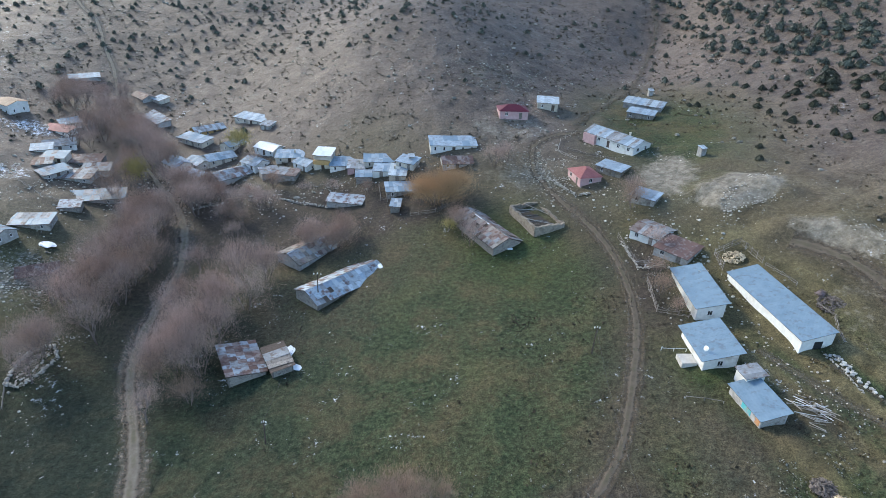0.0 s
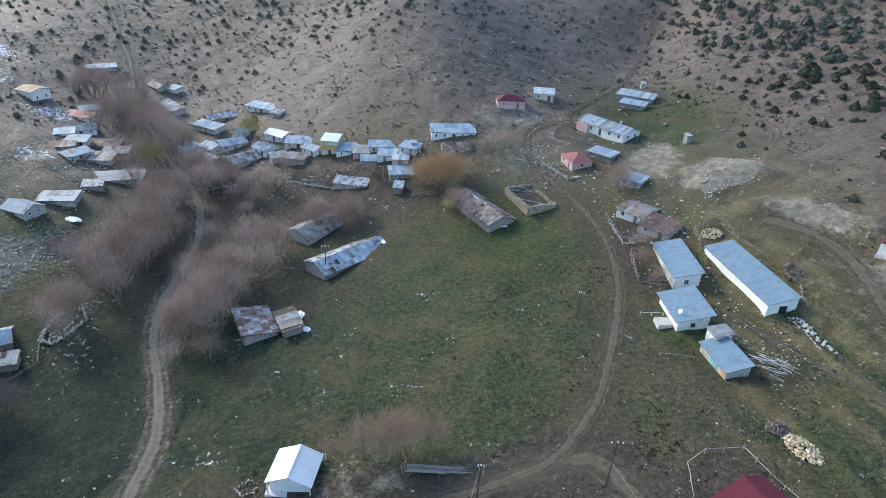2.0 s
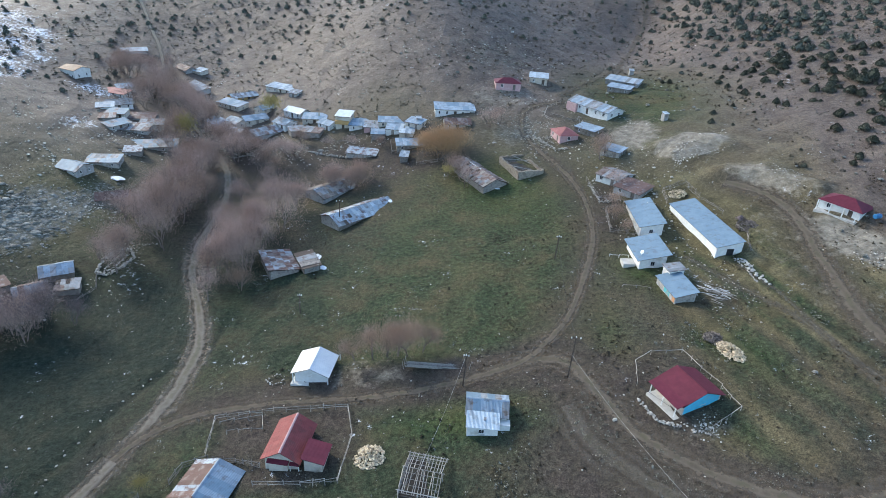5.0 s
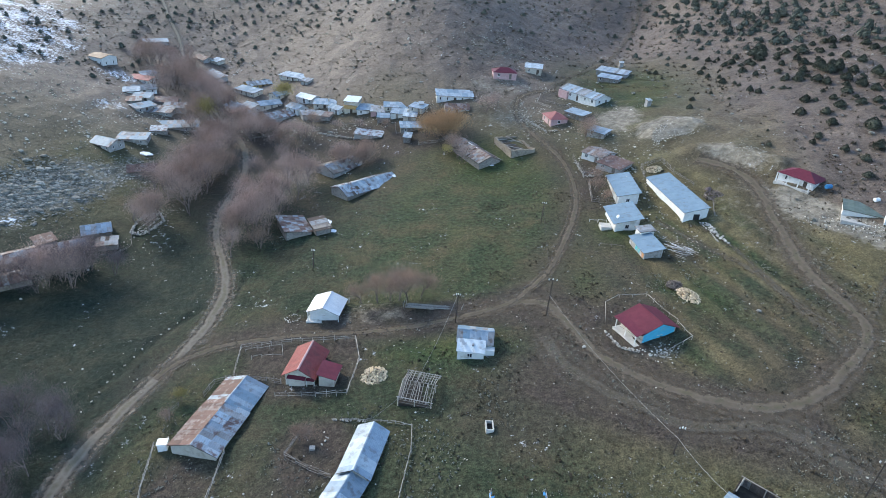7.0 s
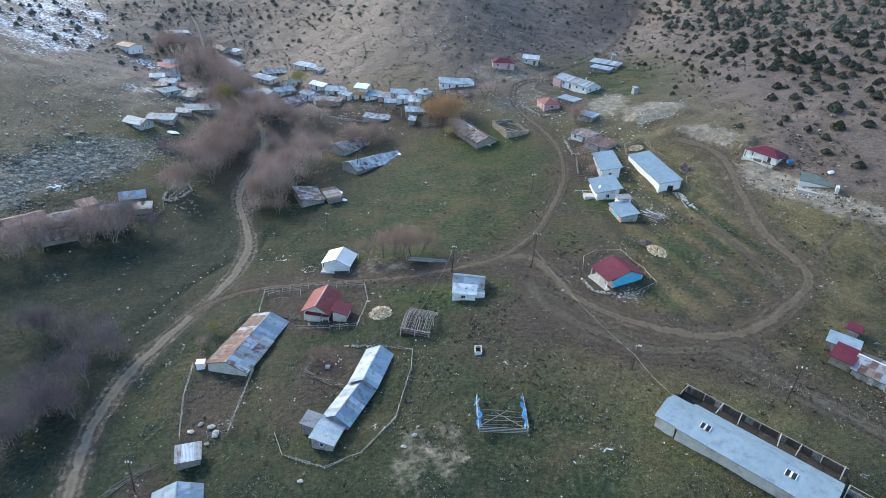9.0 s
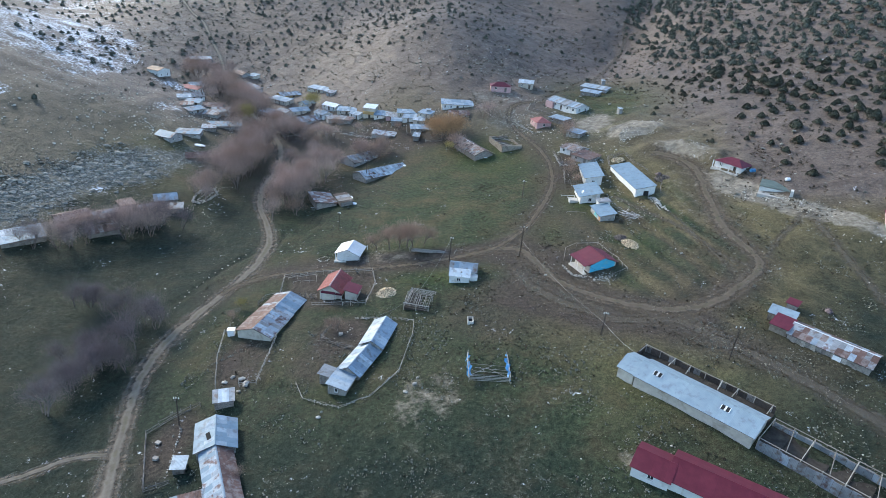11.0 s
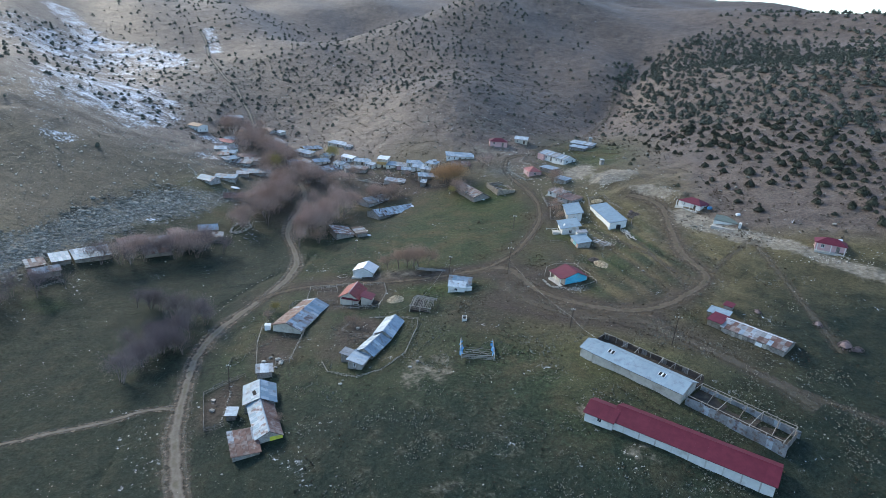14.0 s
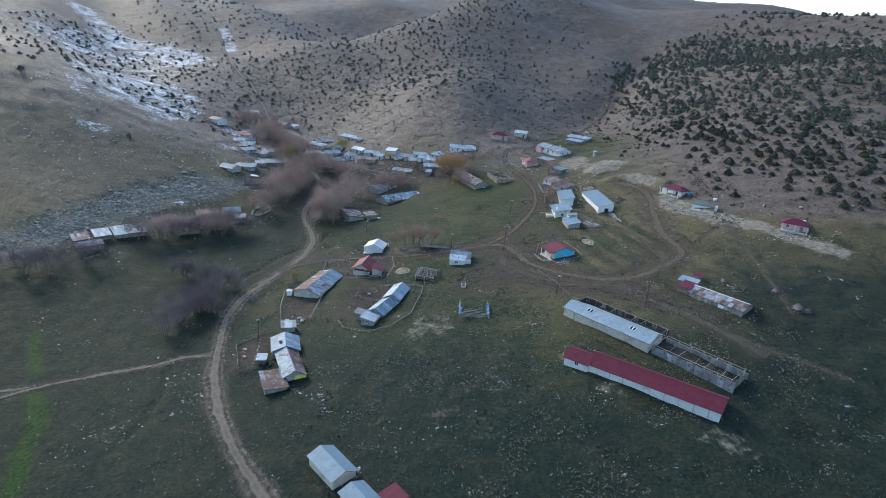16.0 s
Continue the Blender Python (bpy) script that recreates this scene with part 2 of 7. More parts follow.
def twigs(name, a, b):
    k = Nodes(name, 0.7)
    k.b.inputs["Specular IOR Level"].default_value = 0.15
    r = k.n("NewGeometry").outputs["Random Per Island"]
    c = k.mix(r, a, b)
    c = k.mix(1.0, c, k.mix(k.n("ObjectInfo").outputs["Random"], grey(0.8), grey(1.2)), "MULTIPLY")
    return k.colour(c)


M_TWIG = twigs("mauve_twigs", (0.37, 0.255, 0.21), (0.56, 0.415, 0.345))
M_TWIG_RED = twigs("russet_twigs", (0.30, 0.20, 0.15), (0.46, 0.32, 0.24))
M_TWIG_DARK = twigs("dark_violet_twigs", (0.15, 0.115, 0.112), (0.27, 0.21, 0.205))
M_TWIG_ORANGE = twigs("orange_twigs", (0.34, 0.205, 0.105), (0.50, 0.33, 0.185))
M_LEAF_YELLOW = twigs("yellow_leaves", (0.32, 0.26, 0.09), (0.46, 0.38, 0.17))
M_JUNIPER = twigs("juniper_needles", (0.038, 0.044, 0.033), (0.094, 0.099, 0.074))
# paler, greyer copy of the needles: distance haze put into the colour
M_JUNIPER_HAZED = twigs("hazed_juniper_needles", (0.052, 0.061, 0.050), (0.114, 0.124, 0.100))
M_SCRUB = twigs("dry_thorn_cushions", (0.085, 0.070, 0.050), (0.160, 0.132, 0.098))
M_WEED = twigs("dry_weeds", (0.045, 0.034, 0.024), (0.10, 0.078, 0.052))


def ground_material():
    k = Nodes("earth_and_grass", 0.68)
    a1 = k.n("Attribute")
    a1.attribute_name = "cover"
    sep = k.n("SeparateColor", Color=a1.outputs["Color"])
    green, bare, scree = sep.outputs
    a2 = k.n("Attribute")
    a2.attribute_name = "cold"
    sep2 = k.n("SeparateColor", Color=a2.outputs["Color"])
    hill, snow, yard = sep2.outputs
    big, mid, fine, tiny = k.noise(0.035, detail=5.0), k.noise(0.22, detail=6.0), k.noise(1.3, detail=5.0, rough=0.7), k.noise(5.0, detail=3.0)
    dry = k.mix(k.ramp(mid, 0.35, 0.68), (0.074, 0.064, 0.035), (0.205, 0.174, 0.094))
    grass = k.mix(k.ramp(fine, 0.35, 0.7), (0.029, 0.041, 0.022), (0.066, 0.083, 0.040))
    c = k.mix(k.ramp(k.calc("ADD", green, k.calc("SUBTRACT", k.calc("MULTIPLY", mid, 1.1), 0.55)), 0.2, 0.8), dry, grass)
    # yellow-green flushes
    c = k.mix(k.calc("MULTIPLY", k.ramp(big, 0.52, 0.68, 0.0, 0.55), green), c, (0.135, 0.130, 0.055))
    c = k.mix(k.ramp(k.noise(0.11, detail=7.0, rough=0.7), 0.45, 0.62, 0.0, 0.8), c, (0.102, 0.083, 0.045))
    # alpha mask: darker grass, with vignette-like dimming put into the colour
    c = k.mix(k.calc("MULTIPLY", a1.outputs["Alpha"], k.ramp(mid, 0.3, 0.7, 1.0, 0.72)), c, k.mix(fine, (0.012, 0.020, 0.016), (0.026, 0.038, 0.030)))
    c = k.mix(k.calc("MULTIPLY", a2.outputs["Alpha"], k.ramp(mid, 0.35, 0.6, 0.45, 0.95)), c, k.mix(fine, (0.016, 0.046, 0.007), (0.036, 0.085, 0.015)))
    slope = k.mix(k.ramp(mid, 0.3, 0.7), (0.080, 0.059, 0.046), (0.158, 0.122, 0.097))
    slope = k.mix(k.ramp(k.noise(0.6, detail=6.0, rough=0.75), 0.55, 0.7, 0.0, 0.7), slope, (0.215, 0.182, 0.150))
    speck = k.n("TexVoronoi", Scale=0.42)
    k.put(speck.inputs["Vector"], k.place())
    slope = k.mix(k.calc("MULTIPLY", k.ramp(speck.outputs[0], 0.16, 0.34, 0.5, 0.0), k.ramp(k.noise(0.05, detail=4.0), 0.4, 0.55)), slope, (0.050, 0.043, 0.032))
    slope = k.mix(1.0, slope, k.mix(k.ramp(k.noise(0.03, detail=5.0, rough=0.65), 0.35, 0.65), grey(0.8), grey(1.2)), "MULTIPLY")
    c = k.mix(k.calc("MULTIPLY", hill, k.ramp(a1.outputs["Alpha"], 0.0, 1.0, 1.0, 0.45)), c, slope)
    k.put(k.b.inputs["Roughness"], k.ramp(hill, 0.0, 1.0, 0.68, 0.64))
    # specular raised with the hill mask, in place of the glare that veils the slopes
    k.put(k.b.inputs["Specular IOR Level"], k.ramp(hill, 0.0, 1.0, 0.06, 0.26))
    c = k.mix(k.calc("MULTIPLY", yard, k.ramp(mid, 0.3, 0.6, 0.7, 1.0)), c, k.mix(fine, (0.043, 0.035, 0.029), (0.094, 0.075, 0.061)))
    c = k.mix(1.0, c, k.mix(k.ramp(fine, 0.3, 0.7), grey(0.66), grey(1.34)), "MULTIPLY")
    c = k.mix(1.0, c, k.mix(k.ramp(tiny, 0.35, 0.65), grey(0.56), grey(1.45)), "MULTIPLY")
    soil = k.mix(k.ramp(fine, 0.3, 0.7), (0.19, 0.165, 0.125), (0.31, 0.275, 0.22))
    soil = k.mix(k.ramp(tiny, 0.55, 0.7, 0.0, 0.5), soil, (0.46, 0.42, 0.35))
    soil = k.mix(1.0, soil, k.mix(k.ramp(k.noise(0.5, detail=6.0, rough=0.7), 0.35, 0.65), grey(0.5), grey(1.25)), "MULTIPLY")
    c = k.mix(k.ramp(k.calc("ADD", bare, k.calc("MULTIPLY", k.calc("SUBTRACT", k.noise(0.4, detail=7.0, rough=0.75), 0.5), 2.2)), 0.35, 0.8), c, soil)
    vor = k.n("TexVoronoi", Scale=0.9)
    k.put(vor.inputs["Vector"], k.place())
    rock = k.mix(k.ramp(vor.outputs[0], 0.1, 0.5), (0.29, 0.285, 0.265), (0.14, 0.132, 0.105))
    rock = k.mix(1.0, rock, k.mix(k.ramp(tiny, 0.35, 0.65), grey(0.65), grey(1.35)), "MULTIPLY")
    c = k.mix(k.ramp(k.calc("ADD", scree, k.calc("MULTIPLY", k.calc("SUBTRACT", k.calc("ADD", k.calc("MULTIPLY", fine, 0.5), k.calc("MULTIPLY", mid, 0.5)), 0.5), 2.4)), 0.35, 0.75, 0.0, 0.85), c, rock)
    # dark tufts and pale specks
    tuft = k.n("TexVoronoi", Scale=0.75)
    k.put(tuft.inputs["Vector"], k.place())
    c = k.mix(k.calc("MULTIPLY", k.ramp(tuft.outputs[0], 0.1, 0.32, 0.4, 0.0), k.ramp(mid, 0.5, 0.68)), c, (0.04, 0.036, 0.026))
    c = k.mix(k.ramp(k.calc("ADD", snow, k.calc("MULTIPLY", k.calc("SUBTRACT", k.calc("ADD", k.calc("MULTIPLY", k.noise(0.10, detail=6.0, rough=0.7), 0.38), k.calc("MULTIPLY", k.noise(0.9, detail=5.0, rough=0.8), 0.62)), 0.5), 5.0)), 0.52, 0.86), c, (0.74, 0.77, 0.82))
    k.bump(k.calc("ADD", fine, k.calc("MULTIPLY", mid, 2.0)), 0.8, 0.4)
    return k.colour(c)


def road_material(name="rutted_dirt", cover=0.92, tone=1.0, deep=0.75, dirt=((0.118, 0.101, 0.080), (0.192, 0.168, 0.136))):
    """Rutted dirt: two wheel tracks, a grassy middle, ragged edges that give way to the grass."""
    k = Nodes(name, 0.95)
    k.b.inputs["Specular IOR Level"].default_value = 0.1
    at = k.n("Attribute")
    at.attribute_name = "across"
    v = k.calc("ADD", at.outputs["Fac"], k.calc("MULTIPLY", k.calc("SUBTRACT", k.noise(0.25), 0.5), 0.5))
    d = k.calc("ABSOLUTE", v)
    rut = k.calc("MINIMUM", k.calc("ABSOLUTE", k.calc("SUBTRACT", d, 0.36)), k.calc("ADD", k.calc("MULTIPLY", k.calc("ABSOLUTE", k.calc("SUBTRACT", d, 0.74)), 1.2), 0.05))
    base = k.mix(k.ramp(k.noise(0.9, detail=5.0), 0.3, 0.7), *dirt)
    c = k.mix(k.ramp(rut, 0.02, 0.16, deep, 0.0), base, (0.060, 0.048, 0.037))
    c = k.mix(k.ramp(k.calc("ABSOLUTE", k.calc("SUBTRACT", rut, 0.2)), 0.0, 0.1, 0.6 * deep, 0.0), c, (0.205, 0.178, 0.142))
    c = k.mix(k.calc("MULTIPLY", k.ramp(d, 0.05, 0.2, 0.55, 0.0), k.ramp(k.noise(0.5), 0.45, 0.6)), c, (0.10, 0.095, 0.055))
    c = k.mix(1.0, c, k.mix(k.noise(4.0), grey(0.75 * tone), grey(1.25 * tone)), "MULTIPLY")
    k.colour(c)
    k.bump(k.calc("ADD", k.ramp(rut, 0.0, 0.2), k.noise(2.0)), 0.5, 0.15)
    edge = k.ramp(k.calc("ADD", d, k.calc("MULTIPLY", k.calc("SUBTRACT", k.noise(0.8, detail=5.0), 0.5), 1.5)), 0.22, 0.92, cover, 0.0)
    k.put(k.b.inputs["Alpha"], edge)
    return k.m


M_LANE = road_material("grassy_lane", 0.75, 1.9)
M_GROUND, M_ROAD, M_CART, M_TRACK = ground_material(), road_material(tone=1.25), road_material("cart_track_dirt", 0.8, 1.12, 0.5, ((0.092, 0.074, 0.055), (0.148, 0.121, 0.092))), road_material("faint_tracks", 0.5)

# ---- the ground ----
ROADS = (
    ("rutted dirt road along the stream", 6.1, [(-6, -74), (-15.7, -60.8), (-24.3, -50.8), (-32.5, -39.3), (-39.9, -25), (-45, -10), (-48.4, 2.3), (-49, 11), (-48.2, 19), (-46, 27), (-43.6, 35), (-41.4, 44), (-40.6, 53), (-41.4, 61), (-44.8, 70), (-49.4, 79.5), (-53, 88), (-55, 100), (-55.2, 111), (-56, 120), (-58, 128.5), (-62, 139), (-69, 150.5), (-78, 161.5)], 0.07),
    ("narrow dirt road up the valley", 4.0, [(-76, 159), (-88.6, 177.5), (-99, 194.2), (-107.6, 208.1), (-113.2, 220.4), (-120.8, 235.6), (-132, 254), (-145, 277), (-158, 291), (-176, 318), (-192, 345), (-204, 370), (-222, 398)], 0.3),
    ("dirt track through the village green", 4.0, [(-44.5, 33), (-42, 37.4), (-38, 40.6), (-33, 42.6), (-22.5, 44.1), (-14, 44.2), (-6, 44.2), (2, 45.3), (8, 46.8), (13.6, 48.6), (18.6, 51), (22.4, 55), (25.9, 59.7), (28.7, 64.9), (31.5, 72.4), (34.6, 81.5), (37.3, 91.6), (38.1, 99), (38.2, 107), (37.1, 116), (35.2, 124), (32.6, 130.4), (28.6, 140.5), (26.3, 149), (26.3, 157.8), (28.2, 164), (33, 168.4), (41, 171)], 0.09),
    ("dirt track round the knoll", 6.6, [(12, 48.4), (19, 50.6), (24, 51), (26.8, 48), (29, 43.2), (31.2, 37.4), (34, 32.4), (37.4, 28.8), (41, 26), (45.4, 23.5), (50, 21.6), (54.2, 20.6), (58.1, 20.9), (62, 22.2), (66, 25), (70.5, 28.6), (74.4, 32.4), (77.4, 36.4), (78.5, 40.5), (78, 45), (76.7, 51), (76.3, 58), (77, 66), (78.2, 77), (79.2, 84), (79.2, 91.3), (78, 98), (74.5, 103.8), (70.5, 107.4)], 0.06),
    ("pale dirt side track across the pasture", 2.8, [(-43.6, -16.4), (-50, -17.6), (-56.2, -21.7), (-63.7, -25.1), (-70.8, -28.8), (-76.4, -32), (-84, -35), (-100, -41), (-130, -52)], 0.06),
    ("pale wheel tracks where the side track forks", 2.2, [(-73, -30), (-77.2, -32.8), (-82, -37), (-95, -49), (-112, -64)], 0.08),
    ("faint cart track over the grass", 3.2, [(54, 20), (57.2, 17.7), (60, 14), (63, 9), (67, 4.4), (72, -0.6), (82, -9), (100, -20)], 0.05),
    ("faint stony farm track up to the new houses", 3.8, [(98, 60), (97.2, 54), (97.3, 45.3), (97, 32.2), (96.8, 22.4), (97, 13.6), (96.6, 4)], 0.06),
    ("faint stony path up the gully", 3.4, [(40, 176), (48, 187), (65, 211), (75, 232), (86, 259), (96, 287), (103, 320), (128, 368)], 0.25),
    ("faint wheel tracks over the terraced slope", 2.6, [(54, 81), (60.5, 69), (66.5, 58), (70, 44), (72, 31)], 0.05),
    ("faint pale edge of the old track above the bend", 1.8, [(76.4, 36.4), (74.4, 38.4), (72, 41.6), (70.3, 46), (68.9, 51.6), (67.6, 58.7), (66.4, 66), (63, 76)], 0.07),
    ("faint wheel tracks down from the new houses", 2.4, [(97, 61), (93, 55.6), (87, 49.2), (80.4, 40.6)], 0.06),
    ("worn brown track to the near farm", 7.5, [(24, 40), (28, 30), (42, 18), (54, 17), (60, 11), (70, 2), (84, -14)], 0.05),
)
ROCK_BAND = [(-126, 22), (-120, 36), (-114, 56), (-108, 74), (-101, 89), (-95, 102)]
RIDGE_SNOW = [(-335, 389), (-274, 338), (-227, 327), (-204, 316)]


def rough_ground(x, y, size, seed):
    """Soft random bumps of about the given width."""
    lattice = np.random.default_rng(seed).random((257, 257))
    u, v = (x / size) % 256, (y / size) % 256
    i, j = u.astype(int), v.astype(int)
    a, b = u - i, v - j
    a, b = a * a * (3 - 2 * a), b * b * (3 - 2 * b)
    return lattice[i, j] * (1 - a) * (1 - b) + lattice[i + 1, j] * a * (1 - b) + lattice[i, j + 1] * (1 - a) * b + lattice[i + 1, j + 1] * a * b - 0.5


def blob(x, y, cx, cy, rx, ry, turn=0.0):
    a = radians(turn)
    u, v = (x - cx) * math.cos(a) + (y - cy) * math.sin(a), -(x - cx) * math.sin(a) + (y - cy) * math.cos(a)
    return np.clip(1.6 - np.hypot(u / rx, v / ry), 0, 1)


def make_ground():
    u, v = np.linspace(-4.2, 4.2, 660), np.linspace(-3.0, 4.2, 680)
    gx, gy = np.meshgrid(60 * np.sinh(u), 60 + 75 * np.sinh(v), indexing="ij")
    n, m = gx.shape
    x, y = gx.ravel(), gy.ravel()
    z = land(x, y)
    clear = np.full(len(x), 1e9)
    for _, width, line, _ in ROADS:
        clear = np.minimum(clear, near_line(x, y, line) - width / 2)
    clear = np.clip(clear / 1.5, 0, 1)
    wild = np.clip((y - 150 + 0.5 * np.abs(x + 20)) / 45, 0, 1) + np.clip((x - 40) / 30, 0, 1)
    z += clear * (0.22 * rough_ground(x, y, 2.2, 1) + (0.3 + 0.5 * np.clip(wild, 0, 1)) * rough_ground(x, y, 5.5, 2))
    # ditches in the low pasture
    ditch = np.minimum(near_line(x, y, [(-38.4, 66), (-38.2, 59), (-43.4, 54.7), (-47.5, 47.8), (-49.9, 41), (-51.5, 34.8), (-54.7, 28), (-59.9, 20.8)]), near_line(x, y, [(-52, -22), (-48.2, -31.8), (-47.4, -42.4), (-48.1, -49.2), (-49.6, -52.4), (-47, -60)]))
    z -= 0.45 * np.exp(-(ditch / 0.8) ** 2)
    # rills and terrace edges down the eastern slope
    lane = (x - 60) * 0.92 + (y - 60) * 0.30 + 2.0 * rough_ground(x, y, 14.0, 3)
    z += clear * 0.28 * np.sin(lane * 1.25) * np.clip(1.5 - np.hypot((x - 64) / 18, (y - 58) / 36), 0, 1)
    q = (np.arange(n - 1)[:, None] * m + np.arange(m - 1)[None, :]).ravel()
    faces = np.stack([q, q + m, q + m + 1, q + 1], 1)
    me = bpy.data.meshes.new("ground")
    me.vertices.add(len(x))
    me.vertices.foreach_set("co", np.stack([x, y, z], 1).astype(np.float32).ravel())
    me.loops.add(faces.size)
    me.loops.foreach_set("vertex_index", faces.ravel().astype(np.int32))
    me.polygons.add(len(faces))
    me.polygons.foreach_set("loop_start", np.arange(0, faces.size, 4, dtype=np.int32))
    me.update(calc_edges=True)
    me.polygons.foreach_set("use_smooth", np.ones(len(faces), bool))
    me.validate()
    # what covers the ground: meadow, bare soil, scree; dry hillside, snow, trodden yards
    stream = near_line(x, y, [(-70, -80), (-62, 0), (-60, 60), (-66, 110), (-85, 165), (-110, 210), (-150, 290)])
    hill = np.clip((y - 150 + 0.5 * np.abs(x + 20)) / 45, 0, 1) * (y > 60)
    hill = np.maximum(hill, np.clip((x - 78 - 0.1 * (y - 60)) / 14, 0, 1) * np.clip((y - 62 + (x - 90) * 0.35) / 12, 0, 1))
    hill = np.maximum(hill, np.clip((-x - 98) / 20, 0, 1) * np.clip((y - 25) / 35, 0, 1) * (0.55 + 0.45 * np.clip((y - 120) / 40, 0, 1)))
    hill *= 1 - np.clip(1.5 - 1.5 * np.hypot((x - 66) / 34, (y - 172) / 56), 0, 1)
    green = 0.36 - 0.22 * np.clip((x - 45) / 30, 0, 1) + 0.55 * np.clip((12 - y) / 40, 0, 1)
    green += 0.42 * blob(x, y, 8, 90, 34, 42) + 0.3 * blob(x, y, -30, 78, 22, 35) + 0.35 * np.clip(1 - stream / 45, 0, 1)
    green += 0.6 * blob(x, y, 66, 172, 24, 38) + 0.3 * blob(x, y, 56, 45, 6, 9) + 0.6 * blob(x, y, -72, -40, 6, 26, 15)
    green += 0.15 * blob(x, y, 20, 45, 40, 12) - 0.25 * blob(x, y, 4, 0, 9, 16) - 0.2 * blob(x, y, 30, 30, 14, 18)
    green += 0.45 * np.clip((42 - x) / 20, 0, 1) * np.clip((48 - y) / 12, 0, 1) * np.clip((x + 75) / 15, 0, 1)
    terrace = np.clip(1.5 - np.hypot((x - 64) / 18, (y - 52) / 30), 0, 1)
    green += terrace * (0.25 + 0.75 * np.sin(lane * 0.9))
    # darker grass and ditches, also dimming the foreground by colour like a vignette
    dim_grass = 1.0 * np.clip((-x - 40) / 10, 0, 1) * np.clip((96 - y) / 22, 0, 1) * np.clip((x + 130) / 40, 0, 1) + 0.4 * np.clip((42 - y) / 14, 0, 1) * np.clip((34 - x) / 16, 0, 1) + 1.0 * np.clip((3 - y) / 42, 0, 1) * (1 - 0.3 * np.clip((x - 45) / 30, 0, 1))
    dim_grass += 0.55 * np.clip((-4 - x) / 22, 0, 1) * np.clip((y - 45) / 10, 0, 1) * np.clip((118 - y) / 20, 0, 1) * np.clip((x + 60) / 8, 0, 1)
    dim_grass += 0.6 * np.clip((x - 58) / 16, 0, 1) * np.clip((34 - y) / 18, 0, 1) + 0.45 * np.clip((x - 82) / 8, 0, 1) * np.clip((56 - y) / 14, 0, 1)
    dim_grass += 0.6 * np.clip((-x - 104) / 14, 0, 1) * np.clip((165 - y) / 40, 0, 1) * np.clip((y - 30) / 30, 0, 1)
    dim_grass = np.maximum(dim_grass - 0.9 * blob(x, y, -72, -40, 6, 26, 15), np.exp(-(ditch / 0.7) ** 2))
    bare = 0.95 * blob(x, y, 69, 128, 6.5, 4.5, 15) + 0.5 * blob(x, y, 98, 59, 8, 5, -30)  + 0.5 * blob(x, y, 57, 140, 6, 10) + 0.55 * blob(x, y, 22, 173, 12, 8)
    bare += 0.95 * np.clip(1.5 - near_line(x, y, [(83, 84), (90, 70), (97, 62), (104, 55), (110, 47.5), (117, 39), (122, 35)]) / 3.2, 0, 1) + 0.55 * blob(x, y, 86, 80, 10, 5, -60) + 0.45 * blob(x, y, 47, -29, 3, 3)
    bare += 0.9 * blob(x, y, 69, 128, 8, 5.5, 15) + 0.55 * blob(x, y, 58, 143, 5, 9, -30)
    bare += 0.45 * blob(x, y, -8, 50, 8, 4) + 0.4 * blob(x, y, 22, 148, 8, 6) + 0.5 * blob(x, y, 4, -5, 3, 7) + 0.4 * blob(x, y, 10, -3, 3, 7) + 0.35 * blob(x, y, 42, 34, 4, 3)
    bare += 0.6 * blob(x, y, 40, -18, 3, 2, -30) + 0.45 * blob(x, y, 66, -42, 6, 3, -30)
    bare += 0.3 * blob(x, y, 76, 75, 7, 30, 5) + 0.75 * blob(x, y, 80, 105, 10, 3.5, -50)
    scree = 0.95 * np.clip(1.35 - near_line(x, y, ROCK_BAND) / 10, 0, 1) + 0.35 * blob(x, y, -92, 92, 9, 8) + 0.45 * blob(x, y, 22, 150, 7, 8)
    scree += 0.35 * blob(x, y, 20, 205, 18, 12) + 0.5 * blob(x, y, -84, 112, 8, 9) + 0.35 * blob(x, y, 50, 262, 26, 22, 40)
    scree += 0.22 * blob(x, y, 10, -28, 24, 28) + 0.3 * blob(x, y, -66, 215, 8, 4) + 0.3 * blob(x, y, -50, 245, 9, 5)
    stony = np.clip((-x - 125) / 20, 0, 1) * np.clip((y - 118) / 30, 0, 1) * np.clip((360 - y) / 40, 0, 1)
    scree += 0.38 * stony
    snow = 0.52 * np.clip(1.5 - near_line(x, y, RIDGE_SNOW) / 11, 0, 1) + 0.46 * blob(x, y, -180, 190, 26, 52, 12) + 0.5 * blob(x, y, -151, 111, 7, 4, 30)
    snow += 0.5 * blob(x, y, -155, 185, 12, 32, 20) + 0.42 * blob(x, y, -250, 290, 55, 50, 30) + 0.5 * blob(x, y, -120, 178, 7, 6) + 0.4 * blob(x, y, -108, 148, 4, 4) + 0.55 * blob(x, y, -98, 78, 3, 2)
    snow += 0.5 * np.clip(1.5 - near_line(x, y, [(-215, 400), (-190, 352)]) / 6, 0, 1)
    yard = 1.2 * blob(x, y, -31, 8, 4.5, 8, 10) + 1.3 * blob(x, y, -19, 35, 8, 6) + 1.3 * blob(x, y, -12.5, 16.5, 4.5, 4.5) + 0.8 * blob(x, y, -16, 6, 4, 5) + 0.7 * blob(x, y, 42, 42, 6, 8, -20) + 1.2 * blob(x, y, -35, -15, 3, 7) + 0.9 * blob(x, y, 44, 112, 2.5, 4)
